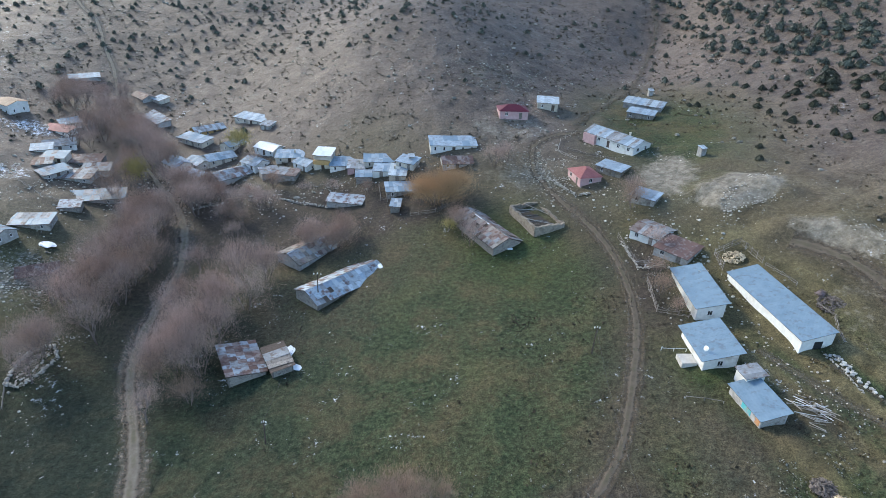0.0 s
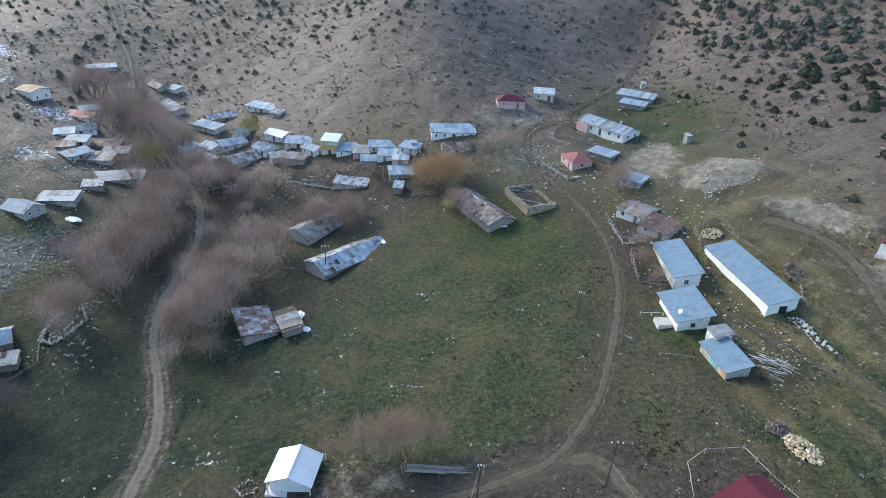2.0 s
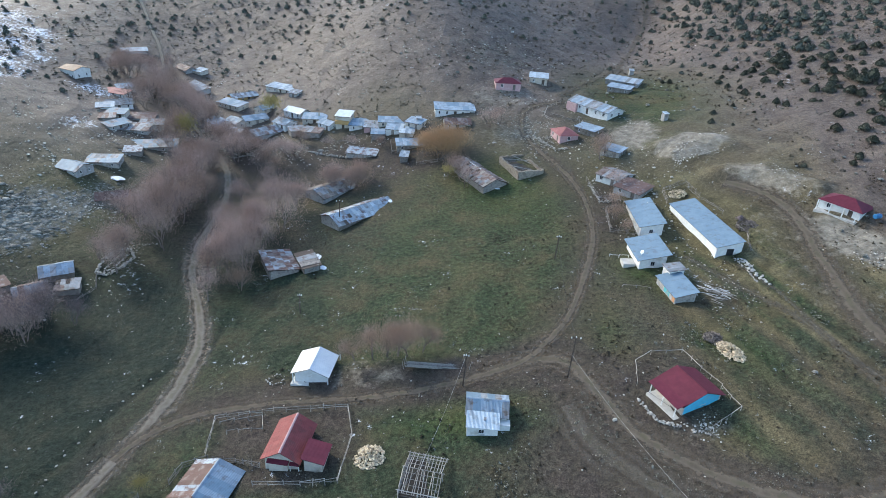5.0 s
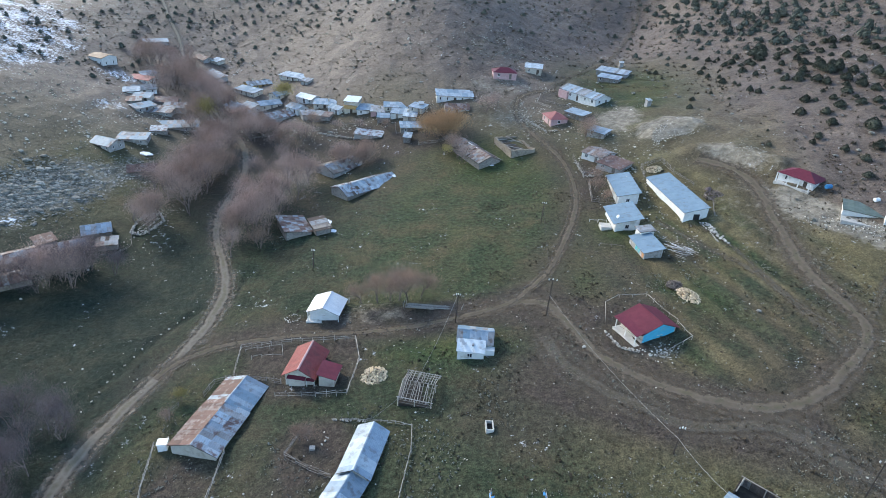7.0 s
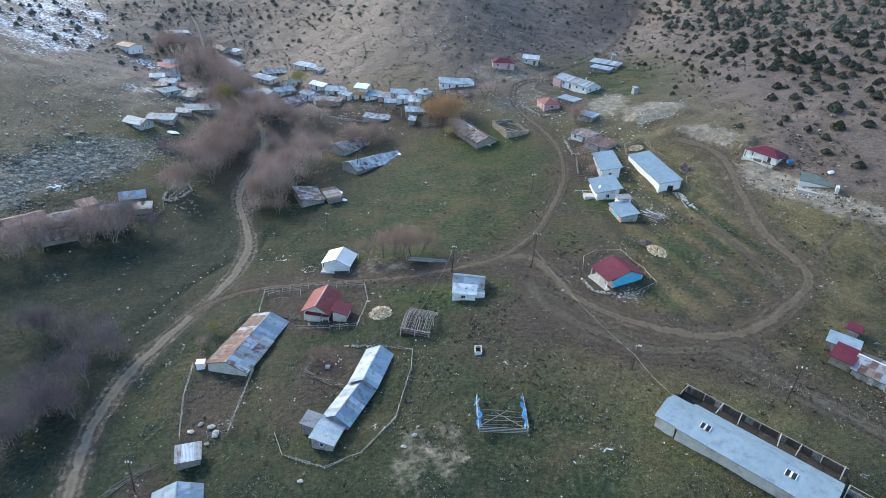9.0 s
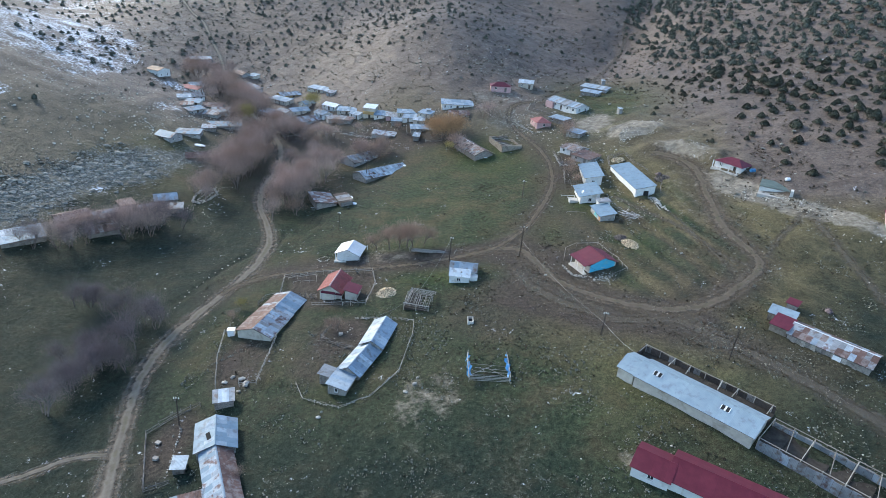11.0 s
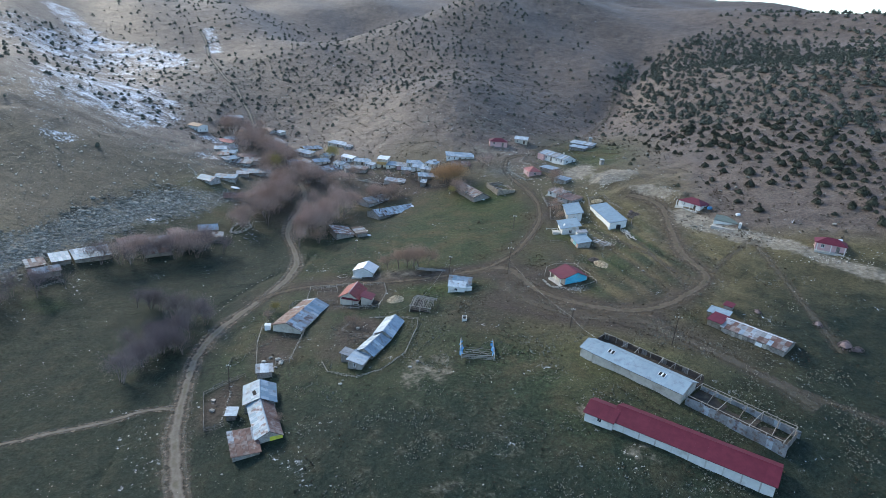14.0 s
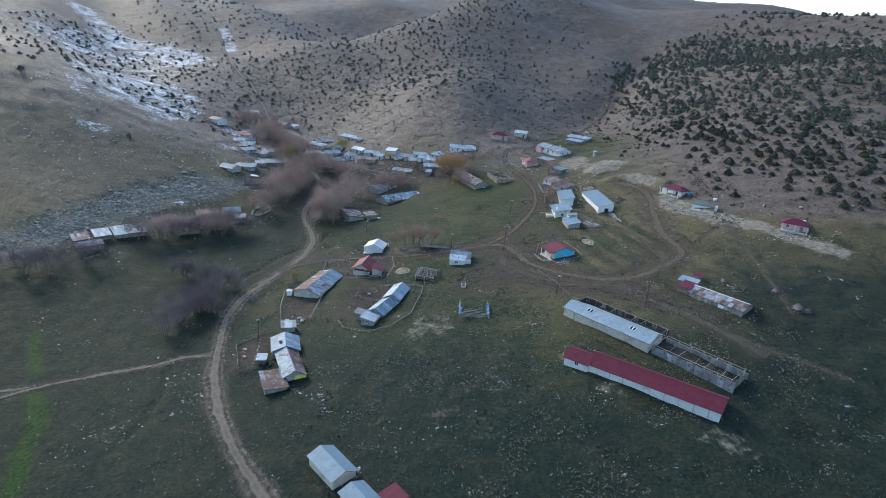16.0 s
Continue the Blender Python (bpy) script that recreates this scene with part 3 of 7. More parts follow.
    yard += 0.7 * blob(x, y, -28, 141, 34, 8, 3) + 0.5 * blob(x, y, 4, 138, 9, 6) + 0.6 * blob(x, y, -30, 152, 40, 8, 5) + 0.5 * blob(x, y, -40, 120, 30, 25) + 0.7 * blob(x, y, 44, 98, 4, 12) + 0.5 * blob(x, y, 55, 66, 5, 5) + 0.5 * np.clip(1 - stream / 22, 0, 1) * np.clip((y - 78) / 20, 0, 1)
    yard += 0.9 * blob(x, y, 48, 17, 26, 6, -25) + 0.8 * blob(x, y, 30, 38, 9, 10) + 0.6 * blob(x, y, 42, 62, 5, 14) + 0.8 * blob(x, y, -36, 134, 26, 9) + 0.7 * blob(x, y, -21, 41, 8, 3) + 0.5 * blob(x, y, 62, 38, 9, 14) + 0.5 * blob(x, y, -4, 48, 14, 4)
    lush = 1.3 * np.clip(1.4 - near_line(x, y, [(-92, -12), (-87, -19), (-80, -28)]) / 1.2, 0, 1) + 1.5 * np.clip(1.4 - near_line(x, y, [(-75.6, -35), (-68.5, -43.5), (-65.6, -52), (-60, -62)]) / 1.7, 0, 1)
    lush += 0.5 * blob(x, y, 45, 73, 4, 5) + 0.6 * blob(x, y, 56.5, 47, 2.5, 7, 20) + 0.4 * blob(x, y, 43, 78, 3, 4) + 0.35 * blob(x, y, -33, 14, 2, 5) + 0.3 * blob(x, y, 5, 38, 8, 3) + 0.35 * blob(x, y, 18, 118, 9, 16, 20) + 0.3 * blob(x, y, -96, 20, 5, 3)
    for row in (2, 3):
        yard += 0.55 * np.clip(1.4 - near_line(x, y, ROADS[row][2]) / 5.5, 0, 1) * np.clip((150 - y) / 20, 0, 1)
    yard += 0.5 * blob(x, y, 28, 48, 9, 7) + 0.45 * blob(x, y, 40, 24, 16, 6, -20)
    # trodden earth along the green and between the houses
    yard += 0.55 * blob(x, y, -10, 47, 30, 4.5, 3) + 0.35 * blob(x, y, 30, 22, 15, 11, -15) + 0.7 * blob(x, y, -18, 34, 9, 6) + 0.6 * blob(x, y, -11, 14, 5, 6, 20) + 0.35 * blob(x, y, -22, 16, 5, 6) + 0.3 * blob(x, y, 16, 22, 9, 8)
    snow = np.clip(snow * 1.3, 0, 0.62)
    for name, parts in (("cover", (green, bare, scree)), ("cold", (hill, snow, yard))):
        rgba = np.ones((len(x), 4), np.float32)
        for i, p in enumerate(parts):
            rgba[:, i] = np.clip(p, 0, 1)
        rgba[:, 3] = np.clip(dim_grass if name == "cover" else lush, 0, 1)
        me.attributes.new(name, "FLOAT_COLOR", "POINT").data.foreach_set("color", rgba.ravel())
    me.materials.append(M_GROUND)
    return tagged(new("ground", me), "grassy valley floor and dry stony hillsides", kind="structure")


make_ground()


def smooth_line(line, step=1.5):
    """Points at even steps along a rounded line."""
    p = np.array(line, float)
    p = np.vstack([2 * p[0] - p[1], p, 2 * p[-1] - p[-2]])
    out = []
    for i in range(1, len(p) - 2):
        k = max(2, int(np.linalg.norm(p[i + 1] - p[i]) / step))
        for t in np.arange(k) / k:
            out.append(0.5 * (2 * p[i] + (p[i + 1] - p[i - 1]) * t + (2 * p[i - 1] - 5 * p[i] + 4 * p[i + 1] - p[i + 2]) * t * t + (3 * p[i] - p[i - 1] - 3 * p[i + 1] + p[i + 2]) * t ** 3))
    out.append(p[-2])
    return np.array(out)


def road(label, width, line, lift=0.05):
    c = smooth_line(line)
    d = np.gradient(c, axis=0)
    d /= np.linalg.norm(d, axis=1)[:, None]
    side = np.stack([d[:, 1], -d[:, 0]], 1)
    rows, k = len(c), 9
    s = np.linspace(-1, 1, k)
    w = width / 2 * (1 + 0.12 * np.sin(np.arange(rows) * 0.23))
    xy = c[:, None, :] + side[:, None, :] * (s[None, :, None] * w[:, None, None])
    x, y = xy[..., 0].ravel(), xy[..., 1].ravel()
    z = land(x, y) + lift
    q = (np.arange(rows - 1)[:, None] * k + np.arange(k - 1)[None, :]).ravel()
    me = bpy.data.meshes.new("road")
    me.from_pydata(np.stack([x, y, z], 1).tolist(), [], np.stack([q, q + 1, q + k + 1, q + k], 1).tolist())
    me.attributes.new("across", "FLOAT", "POINT").data.foreach_set("value", np.tile(s, rows).astype(np.float32))
    me.polygons.foreach_set("use_smooth", np.ones(len(me.polygons), bool))
    me.materials.append(M_TRACK if label.startswith(("faint", "worn")) else M_LANE if label.startswith("narrow") else M_CART if label.startswith("dirt track") else M_ROAD)
    return tagged(new("road", me), label, kind="structure")

for row in ROADS:
    road(*row)

# ---- building blocks ----
def thing(name, label, category, x, y, z, rz=0.0, group=""):
    """An Empty at the base of a thing, to parent its parts."""
    ob = new(name)
    ob.empty_display_size = 0.3
    ob.matrix_world = pose(x, y, z, 0, 0, rz)
    return tagged(ob, label, category, group)


def mesh_of(name, bm, material):
    me = bpy.data.meshes.new(name)
    bm.to_mesh(me)
    bm.free()
    me.materials.append(material)
    return me


def part(name, bm, material, parent, label="", m=None):
    ob = new(name, bm if isinstance(bm, bpy.types.Mesh) else mesh_of(name, bm, material))
    ob.parent = parent
    if m is not None:
        ob.matrix_local = m
    return tagged(ob, label)


def box(bm, x0, x1, y0, y1, z0, z1):
    """Adds a box to a bmesh."""
    v = [bm.verts.new(p) for p in ((x0, y0, z0), (x1, y0, z0), (x1, y1, z0), (x0, y1, z0), (x0, y0, z1), (x1, y0, z1), (x1, y1, z1), (x0, y1, z1))]
    for f in ((0, 3, 2, 1), (4, 5, 6, 7), (0, 1, 5, 4), (1, 2, 6, 5), (2, 3, 7, 6), (3, 0, 4, 7)):
        bm.faces.new([v[i] for i in f])
    return v


def beam(bm, a, b, r, r2=None, sides=5):
    """Adds a tapered round pole from a to b."""
    a, b = Vector(a), Vector(b)
    q = (b - a).to_track_quat("Z", "Y")
    rings = []
    for p, rad in ((a, r), (b, r if r2 is None else r2)):
        rings.append([bm.verts.new(p + q @ Vector((rad * math.cos(2 * math.pi * i / sides), rad * math.sin(2 * math.pi * i / sides), 0))) for i in range(sides)])
    for i in range(sides):
        bm.faces.new((rings[0][i], rings[0][(i + 1) % sides], rings[1][(i + 1) % sides], rings[1][i]))
    bm.faces.new(rings[0][::-1])
    bm.faces.new(rings[1])


def prism(bm, pts, y0, y1):
    """Adds a slab whose outline pts lies in the x-z plane, from y0 to y1."""
    a, b = [bm.verts.new((x, y0, z)) for x, z in pts], [bm.verts.new((x, y1, z)) for x, z in pts]
    n = len(pts)
    bm.faces.new(a)
    bm.faces.new(b[::-1])
    for i in range(n):
        bm.faces.new((a[i], b[i], b[(i + 1) % n], a[(i + 1) % n]))
    bmesh.ops.recalc_face_normals(bm, faces=bm.faces)


def wall_side(length, height, holes, thick=0.25, deep=0.4):
    """One wall in its own frame, x along it from 0, y inwards, with openings (x0, x1, z0, z1) cut through."""
    bm = bmesh.new()
    xs = sorted({0.0, length, *(v for h in holes for v in h[:2])})
    zs = sorted({-deep, height, *(v for h in holes for v in h[2:])})
    solid = {(i, j) for i in range(len(xs) - 1) for j in range(len(zs) - 1)
             if not any(h[0] < (xs[i] + xs[i + 1]) / 2 < h[1] and h[2] < (zs[j] + zs[j + 1]) / 2 < h[3] for h in holes)}
    made = {}

    def v(i, j, k):
        if (i, j, k) not in made:
            made[i, j, k] = bm.verts.new((xs[i], thick * k, zs[j]))
        return made[i, j, k]

    for i, j in solid:
        bm.faces.new((v(i, j, 0), v(i + 1, j, 0), v(i + 1, j + 1, 0), v(i, j + 1, 0)))
        bm.faces.new((v(i, j, 1), v(i, j + 1, 1), v(i + 1, j + 1, 1), v(i + 1, j, 1)))
        for di, dj, a, b in ((-1, 0, (0, 1), (0, 0)), (1, 0, (1, 0), (1, 1)), (0, -1, (0, 0), (1, 0)), (0, 1, (1, 1), (0, 1))):
            if (i + di, j + dj) not in solid:
                bm.faces.new((v(i + a[0], j + a[1], 0), v(i + a[0], j + a[1], 1), v(i + b[0], j + b[1], 1), v(i + b[0], j + b[1], 0)))
    bmesh.ops.recalc_face_normals(bm, faces=bm.faces)
    return bm


SHEETS = {}


def sheet_mesh(w, l, material):
    key = (round(w, 2), round(l, 2), material.name)
    if key not in SHEETS:
        bm = bmesh.new()
        box(bm, -w / 2, w / 2, 0, l, 0, 0.025)
        SHEETS[key] = mesh_of("sheet", bm, material)
    return SHEETS[key]


def slope_sheets(roof, rnd, p0, run, up, length, mats, pitch=1.05, loose=0.0, rows=1, missing=0.0, sag=0.0):
    """Lays sheets on a slope: p0 the eave's start in the roof's frame, run its direction along the eave, up the vector from eave to ridge."""
    run, up = Vector(run).normalized(), Vector(up)
    n = max(2, round(length / pitch))
    w = length / n
    nrm = run.cross(up).normalized()
    if nrm.z < 0:
        nrm = -nrm
    upn = up.normalized()
    wave = rnd.uniform(0, 6.28)
    for r in range(rows):
        l = up.length / rows
        for i in range(n):
            if rnd.random() < missing:
                continue
            o = Vector(p0) + run * (w * (i + 0.5)) + upn * (l * r - 0.04) + nrm * (0.045 + 0.004 * (i % 2) + 0.008 * r + loose * rnd.random() + sag * (0.5 + 0.5 * math.sin(wave + 9.0 * i / n + r)))
            x, y = run.copy(), upn.copy()
            if x.cross(y).z < 0:
                x = -x
            m = Matrix((x, y, x.cross(y))).transposed().to_4x4()
            m = Matrix.Translation(o) @ m @ pose(0, 0, 0, rnd.gauss(0, 0.04 + 10 * loose), 0, rnd.gauss(0, 0.04 + 14 * loose))
            part("sheet", sheet_mesh(w + 0.07, l + 0.08, rnd.choice(mats)), None, roof, m=m)


def add_window(parent, m, w, h, wall=0.25, bars=True):
    """A white-framed window set into its opening; m: the pose of the wall's outer face at the opening's lower left corner."""
    bm = bmesh.new()
    f = 0.07
    box(bm, 0, w, 0.02, 0.1, 0, f)
    box(bm, 0, w, 0.02, 0.1, h - f, h)
    box(bm, 0, f, 0.02, 0.1, f, h - f)
    box(bm, w - f, w, 0.02, 0.1, f, h - f)
    if bars and w > 0.7:
        box(bm, w / 2 - 0.03, w / 2 + 0.03, 0.03, 0.09, f, h - f)
    win = part("window", bm, M_FRAME, parent, m=m)
    bm = bmesh.new()
    box(bm, f, w - f, 0.05, 0.07, f, h - f)
    part("pane", bm, M_GLASS, win)
    bm = bmesh.new()
    box(bm, -0.06, w + 0.06, -0.08, 0.1, -0.06, 0.0)
    part("sill", bm, M_CONCRETE, win)


def add_door(parent, m, w, h, material):
    bm = bmesh.new()
    for i in range(4):
        box(bm, i * w / 4 + 0.005, (i + 1) * w / 4 - 0.005, 0.06 + 0.01 * (i % 2), 0.11, 0.02, h - 0.03)
    door = part("door", bm, material, parent, m=m)
    bm = bmesh.new()
    box(bm, w - 0.16, w - 0.08, 0.01, 0.06, h * 0.45, h * 0.5)
    part("handle", bm, M_BLACK, door)


def house(name, label, x, y, rz, L, W, ez, roof="gable", rise=1.0, tins=None, wall=None, over=0.35, seed=1, windows=True, door=True, fall=1, loose=0.0, missing=0.0,
          chimney=False, dish=False, rows=1, sag=0.0, group="", small=False, tins_back=None, ends=None, ridge=None):
    """A house, barn or shed with its eaves at height ez: four walls with openings cut through, a roof of sheets over boards, windows, doors, chimney."""
    rnd = random.Random(seed * 7919 + 13)
    tins, wall = tins or [M_TIN_GREY], wall or M_MUD
    ca, sa = math.cos(radians(rz)), math.sin(radians(rz))
    corner = [(x + ca * i * L / 2 - sa * j * W / 2, y + sa * i * L / 2 + ca * j * W / 2) for i in (-1, 1) for j in (-1, 1)]
    zb = min(gz(*c) for c in corner)
    H = max(1.5, ez - zb)
    if H > 4.2 and not small and rise < 3:
        zb, H = ez - 3.4 if H < 5 else zb, 3.4 if H < 5 else H
    ob = thing(name, label, name.replace("_", " "), x, y, zb, rz, group)
    # the four walls: along -y, +x, +y, -x
    sides = ((L, pose(-L / 2, -W / 2, 0)), (W - 0.5, pose(L / 2, -W / 2 + 0.25, 0, 0, 0, 90)), (L, pose(L / 2, W / 2, 0, 0, 0, 180)), (W - 0.5, pose(-L / 2, W / 2 - 0.25, 0, 0, 0, -90)))
    for k, (length, m) in enumerate(sides):
        out = radians(rz) + (-math.pi / 2, 0, math.pi / 2, math.pi)[k]
        south = -math.sin(out)
        holes, wins, doors = [], [], []
        floor = max(0.0, max(gz(*c) for c in corner) - zb) if south < 0.2 else 0.15
        if windows and south > 0.25 and length > 2.2 and H > 1.7:
            n = max(1, int(length / (3.0 if not small else 2.4)))
            wd = 0.9 if not small else 0.6
            for i in range(n):
                cx = length * (i + 0.5) / n + rnd.uniform(-0.15, 0.15)
                if door and i == n // 2 and k in (0, 2) or (door and n == 1 and k == 0):
                    dh = min(2.0, H - 0.15)
                    holes.append((cx - 0.45, cx + 0.45, 0.05, 0.05 + dh - 0.1))
                    doors.append((cx - 0.45, 0.05, 0.9, dh - 0.1))
                else:
                    z0 = min(1.0, H * 0.42)
                    hh = min(1.0, H - z0 - 0.3)
                    holes.append((cx - wd / 2, cx + wd / 2, z0, z0 + hh))
                    wins.append((cx - wd / 2, z0, wd, hh))
        mono, stuff_of = roof == "mono", (ends if ends and k in (1, 3) else wall)
        high = mono and k == (2 if fall > 0 else 0)
        part("wall", wall_side(length, H + (rise - 0.05 if high else 0.0), holes), stuff_of, ob, m=m)
        if k in (1, 3) and (roof == "gable" or mono):
            bm = bmesh.new()
            hi_at = length / 2 if roof == "gable" else (length if (k == 1) == (fall > 0) else 0.0)
            prism(bm, [(0.0, H), (length, H), (hi_at, H + rise * 0.95)], 0.0, 0.25)
            part("gable", bm, stuff_of, ob, m=m)
        for cx, z0, wd, hh in wins:
            add_window(ob, m @ pose(cx, 0, z0), wd, hh)
        for cx, z0, wd, hh in doors:
            add_door(ob, m @ pose(cx, 0, z0), wd, hh, rnd.choice((M_DARKWOOD, M_WOOD)))
    # the roof: boards, and sheets laid over them
    bm = bmesh.new()
    slopes = []
    e, g = over, over * 0.8
    x0, x1 = -L / 2 - g, L / 2 + g
    if roof == "gable":
        s = rise / (W / 2)
        ey, ze, zr = W / 2 + e, H - s * e, H + rise
        v = [[bm.verts.new((px, py, pz)) for py, pz in ((-ey, ze), (0, zr), (ey, ze), (ey, ze - 0.06), (0, zr - 0.06), (-ey, ze - 0.06))] for px in (x0, x1)]
        for i in range(6):
            bm.faces.new((v[0][i], v[0][(i + 1) % 6], v[1][(i + 1) % 6], v[1][i]))
        for q in v:
            bm.faces.new((q[0], q[1], q[4], q[5]))
            bm.faces.new((q[1], q[2], q[3], q[4]))
        for sy in (-1, 1):
            slopes.append((Vector((x0, sy * ey, ze)), Vector((0, -sy * ey, rise + s * e))))
    elif roof in ("mono", "flat"):
        s = rise / W if roof == "mono" else 0.02
        p0, up = Vector((x0, -fall * (W / 2 + e), H - s * e)), Vector((0, fall * (W + 2 * e), s * (W + 2 * e)))
        slopes.append((p0, up))
        v = [bm.verts.new(p - Vector((0, 0, d))) for d in (0.06, 0.0) for p in (p0, p0 + Vector((x1 - x0, 0, 0)), p0 + Vector((x1 - x0, 0, 0)) + up, p0 + up)]
        for f in ((0, 3, 2, 1), (4, 5, 6, 7), (0, 1, 5, 4), (1, 2, 6, 5), (2, 3, 7, 6), (3, 0, 4, 7)):
            bm.faces.new([v[i] for i in f])
    elif roof == "hip":
        r = max(0.2, L / 2 - W / 2)
        a = [(-L / 2 - e, -W / 2 - e, H - 0.12), (L / 2 + e, -W / 2 - e, H - 0.12), (L / 2 + e, W / 2 + e, H - 0.12), (-L / 2 - e, W / 2 + e, H - 0.12)]
        v = [bm.verts.new(p) for p in a + [(-r, 0, H + rise), (r, 0, H + rise)]]
        for f in ((0, 1, 5, 4), (1, 2, 5), (2, 3, 4, 5), (3, 0, 4), (3, 2, 1, 0)):
            bm.faces.new([v[i] for i in f])
    bmesh.ops.recalc_face_normals(bm, faces=bm.faces)
    sheeted = roof in ("gable", "mono")
    r_ob = part("roof", bm, M_DARKWOOD if sheeted else tins[0], ob)
    if sheeted:
        for i, (p0, up) in enumerate(slopes):
            slope_sheets(r_ob, rnd, p0, (1, 0, 0), up, x1 - x0, tins_back if i and tins_back else tins, loose=loose, rows=rows, missing=missing, sag=sag * 0.35)
    if roof == "gable":
        bm = bmesh.new()
        v = [[bm.verts.new((px, py, pz)) for py, pz in ((-0.2, H + rise + 0.04), (0, H + rise + 0.13), (0.2, H + rise + 0.04))] for px in (x0, x1)]
        for i in (0, 1):
            bm.faces.new((v[0][i], v[1][i], v[1][i + 1], v[0][i + 1]))
        bm.faces.new((v[0][0], v[0][2], v[1][2], v[1][0]))
        bm.faces.new(v[0])
        bm.faces.new(v[1][::-1])
        bmesh.ops.recalc_face_normals(bm, faces=bm.faces)
        part("ridge_cap", bm, ridge or tins[0], r_ob)
    if chimney:
        bm = bmesh.new()
        cx = L * rnd.uniform(-0.3, 0.3)
        box(bm, cx - 0.2, cx + 0.2, 0.2, 0.6, H - 0.2, H + rise + 0.7)
        box(bm, cx - 0.26, cx + 0.26, 0.14, 0.66, H + rise + 0.7, H + rise + 0.8)
        part("chimney", bm, M_CREAM, ob)
    if dish:
        bm = bmesh.new()
        bmesh.ops.create_cone(bm, cap_ends=True, segments=14, radius1=0.45, radius2=0.12, depth=0.12, matrix=pose(L * 0.32, -W / 2 + 0.6, H + 0.9, 60, 0, 20))
        beam(bm, (L * 0.32, -W / 2 + 0.6, H), (L * 0.32, -W / 2 + 0.6, H + 0.85), 0.03)
        part("satellite_dish", bm, M_PORCELAIN, ob, "white satellite dish")
    return ob


def slab(parent, name, material, x0, x1, y0, y1, z0, z1, label="", m=None):
    bm = bmesh.new()
    box(bm, x0, x1, y0, y1, z0, z1)
    return part(name, bm, material, parent, label, m)


def lean_to(parent, material, x0, x1, y0, y1, z_in, z_out, post=None):
    """A porch roof from the wall at y0 out to y1, on two posts."""
    bm = bmesh.new()
    v = [bm.verts.new(p) for p in ((x0, y0, z_in), (x1, y0, z_in), (x1, y1, z_out), (x0, y1, z_out), (x0, y0, z_in + 0.06), (x1, y0, z_in + 0.06), (x1, y1, z_out + 0.06), (x0, y1, z_out + 0.06))]
    for f in ((0, 3, 2, 1), (4, 5, 6, 7), (0, 1, 5, 4), (1, 2, 6, 5), (2, 3, 7, 6), (3, 0, 4, 7)):
        bm.faces.new([v[i] for i in f])
    bmesh.ops.recalc_face_normals(bm, faces=bm.faces)
    part("porch_roof", bm, material, parent)
    if post:
        for px in (x0 + 0.1, x1 - 0.1):
            bm = bmesh.new()
            box(bm, px - 0.06, px + 0.06, y1 + (0.15 if y1 < y0 else -0.27), y1 + (0.27 if y1 < y0 else -0.15), -0.3, z_out + 0.02)
            part("porch_post", bm, post, parent)

# ---- houses round the green ----
# white summer hut on a concrete terrace
h = house("hut", "small white hut with a bright white tin gable roof", -17.3, 51.6, 84, 5.4, 5.6, -4.2, rise=1.2, tins=[M_TIN_WHITE], wall=M_WHITE, over=0.5, seed=1, door=False, windows=False)
slab(h, "terrace", M_CONCRETE, -3.6, 3.3, -3.9, 3.3, -0.5, 0.25, "pale concrete terrace")
add_window(h, pose(-2.72, 0.3, 1.6, 0, 0, -90), 0.6, 0.5)
for px, py in ((-3.3, -3.2), (-3.3, 2.9), (3.0, -3.6)):
    slab(h, "porch_post", M_WHITE, px - 0.07, px + 0.07, py - 0.07, py + 0.07, 0.2, 2.5)
# blue-grey hut with a lean-to
h = house("hut", "grey plastered hut with a blue-grey tin roof", 11.8, 39.2, -3, 6.0, 4.4, 0.1, rise=1.0, tins=[M_TIN_BLUE, M_TIN_PLAIN, M_TIN_GREY], wall=M_WHITE, seed=2, windows=False, door=False)
lean_to(h, M_TIN_LIGHT, -3.1, 1.9, -2.1, -4.9, 2.75, 2.0, None)
slab(h, "front_wall", M_WHITE, -2.9, 1.7, -4.6, -2.25, -0.5, 2.0, "white plastered front room")
add_window(h, pose(-1.2, -4.66, 0.8), 0.9, 0.8)
slab(h, "porch", M_WHITE, 1.75, 3.5, -3.6, -2.25, -0.4, 1.8, "white tin-clad porch")
# grey box added for a chimney-like stain on the lean-to
slab(h, "flue_box", M_TIN_GREY, -0.5, -0.1, -3.6, -3.0, 2.42, 2.62, "small grey box for a chimney-like roof stain")
# small house with a faded red roof, porches and a side wing
h = house("house", "white house with a faded red gable roof and porches", -17.6, 34.3, 84, 7.4, 4.9, -4.7, rise=1.5, tins=[M_RED_TILE], wall=M_CREAM, over=0.5, seed=3, door=False, ridge=M_PINK)
porch = thing("porch", "red tin porches before the white house", "porch", -17.4, 30.2, gz(-17.4, 30.2), -6)
slab(porch, "wall", M_CREAM, -2.4, 0.4, 0, 1.3, -0.4, 1.6)
lean_to(porch, M_RED_TIN, -2.6, 0.6, 1.4, -0.4, 2.1, 1.6, None)
lean_to(porch, M_RED_TIN, 0.7, 2.2, 1.6, -0.2, 2.0, 1.5, M_WHITE)
house("annexe", "small white annexe with a red tin lean-to roof", -13.0, 31.7, 84, 3.5, 2.7, -4.3, roof="mono", rise=0.5, tins=[M_RED_TIN], wall=M_CREAM, seed=4, small=True)
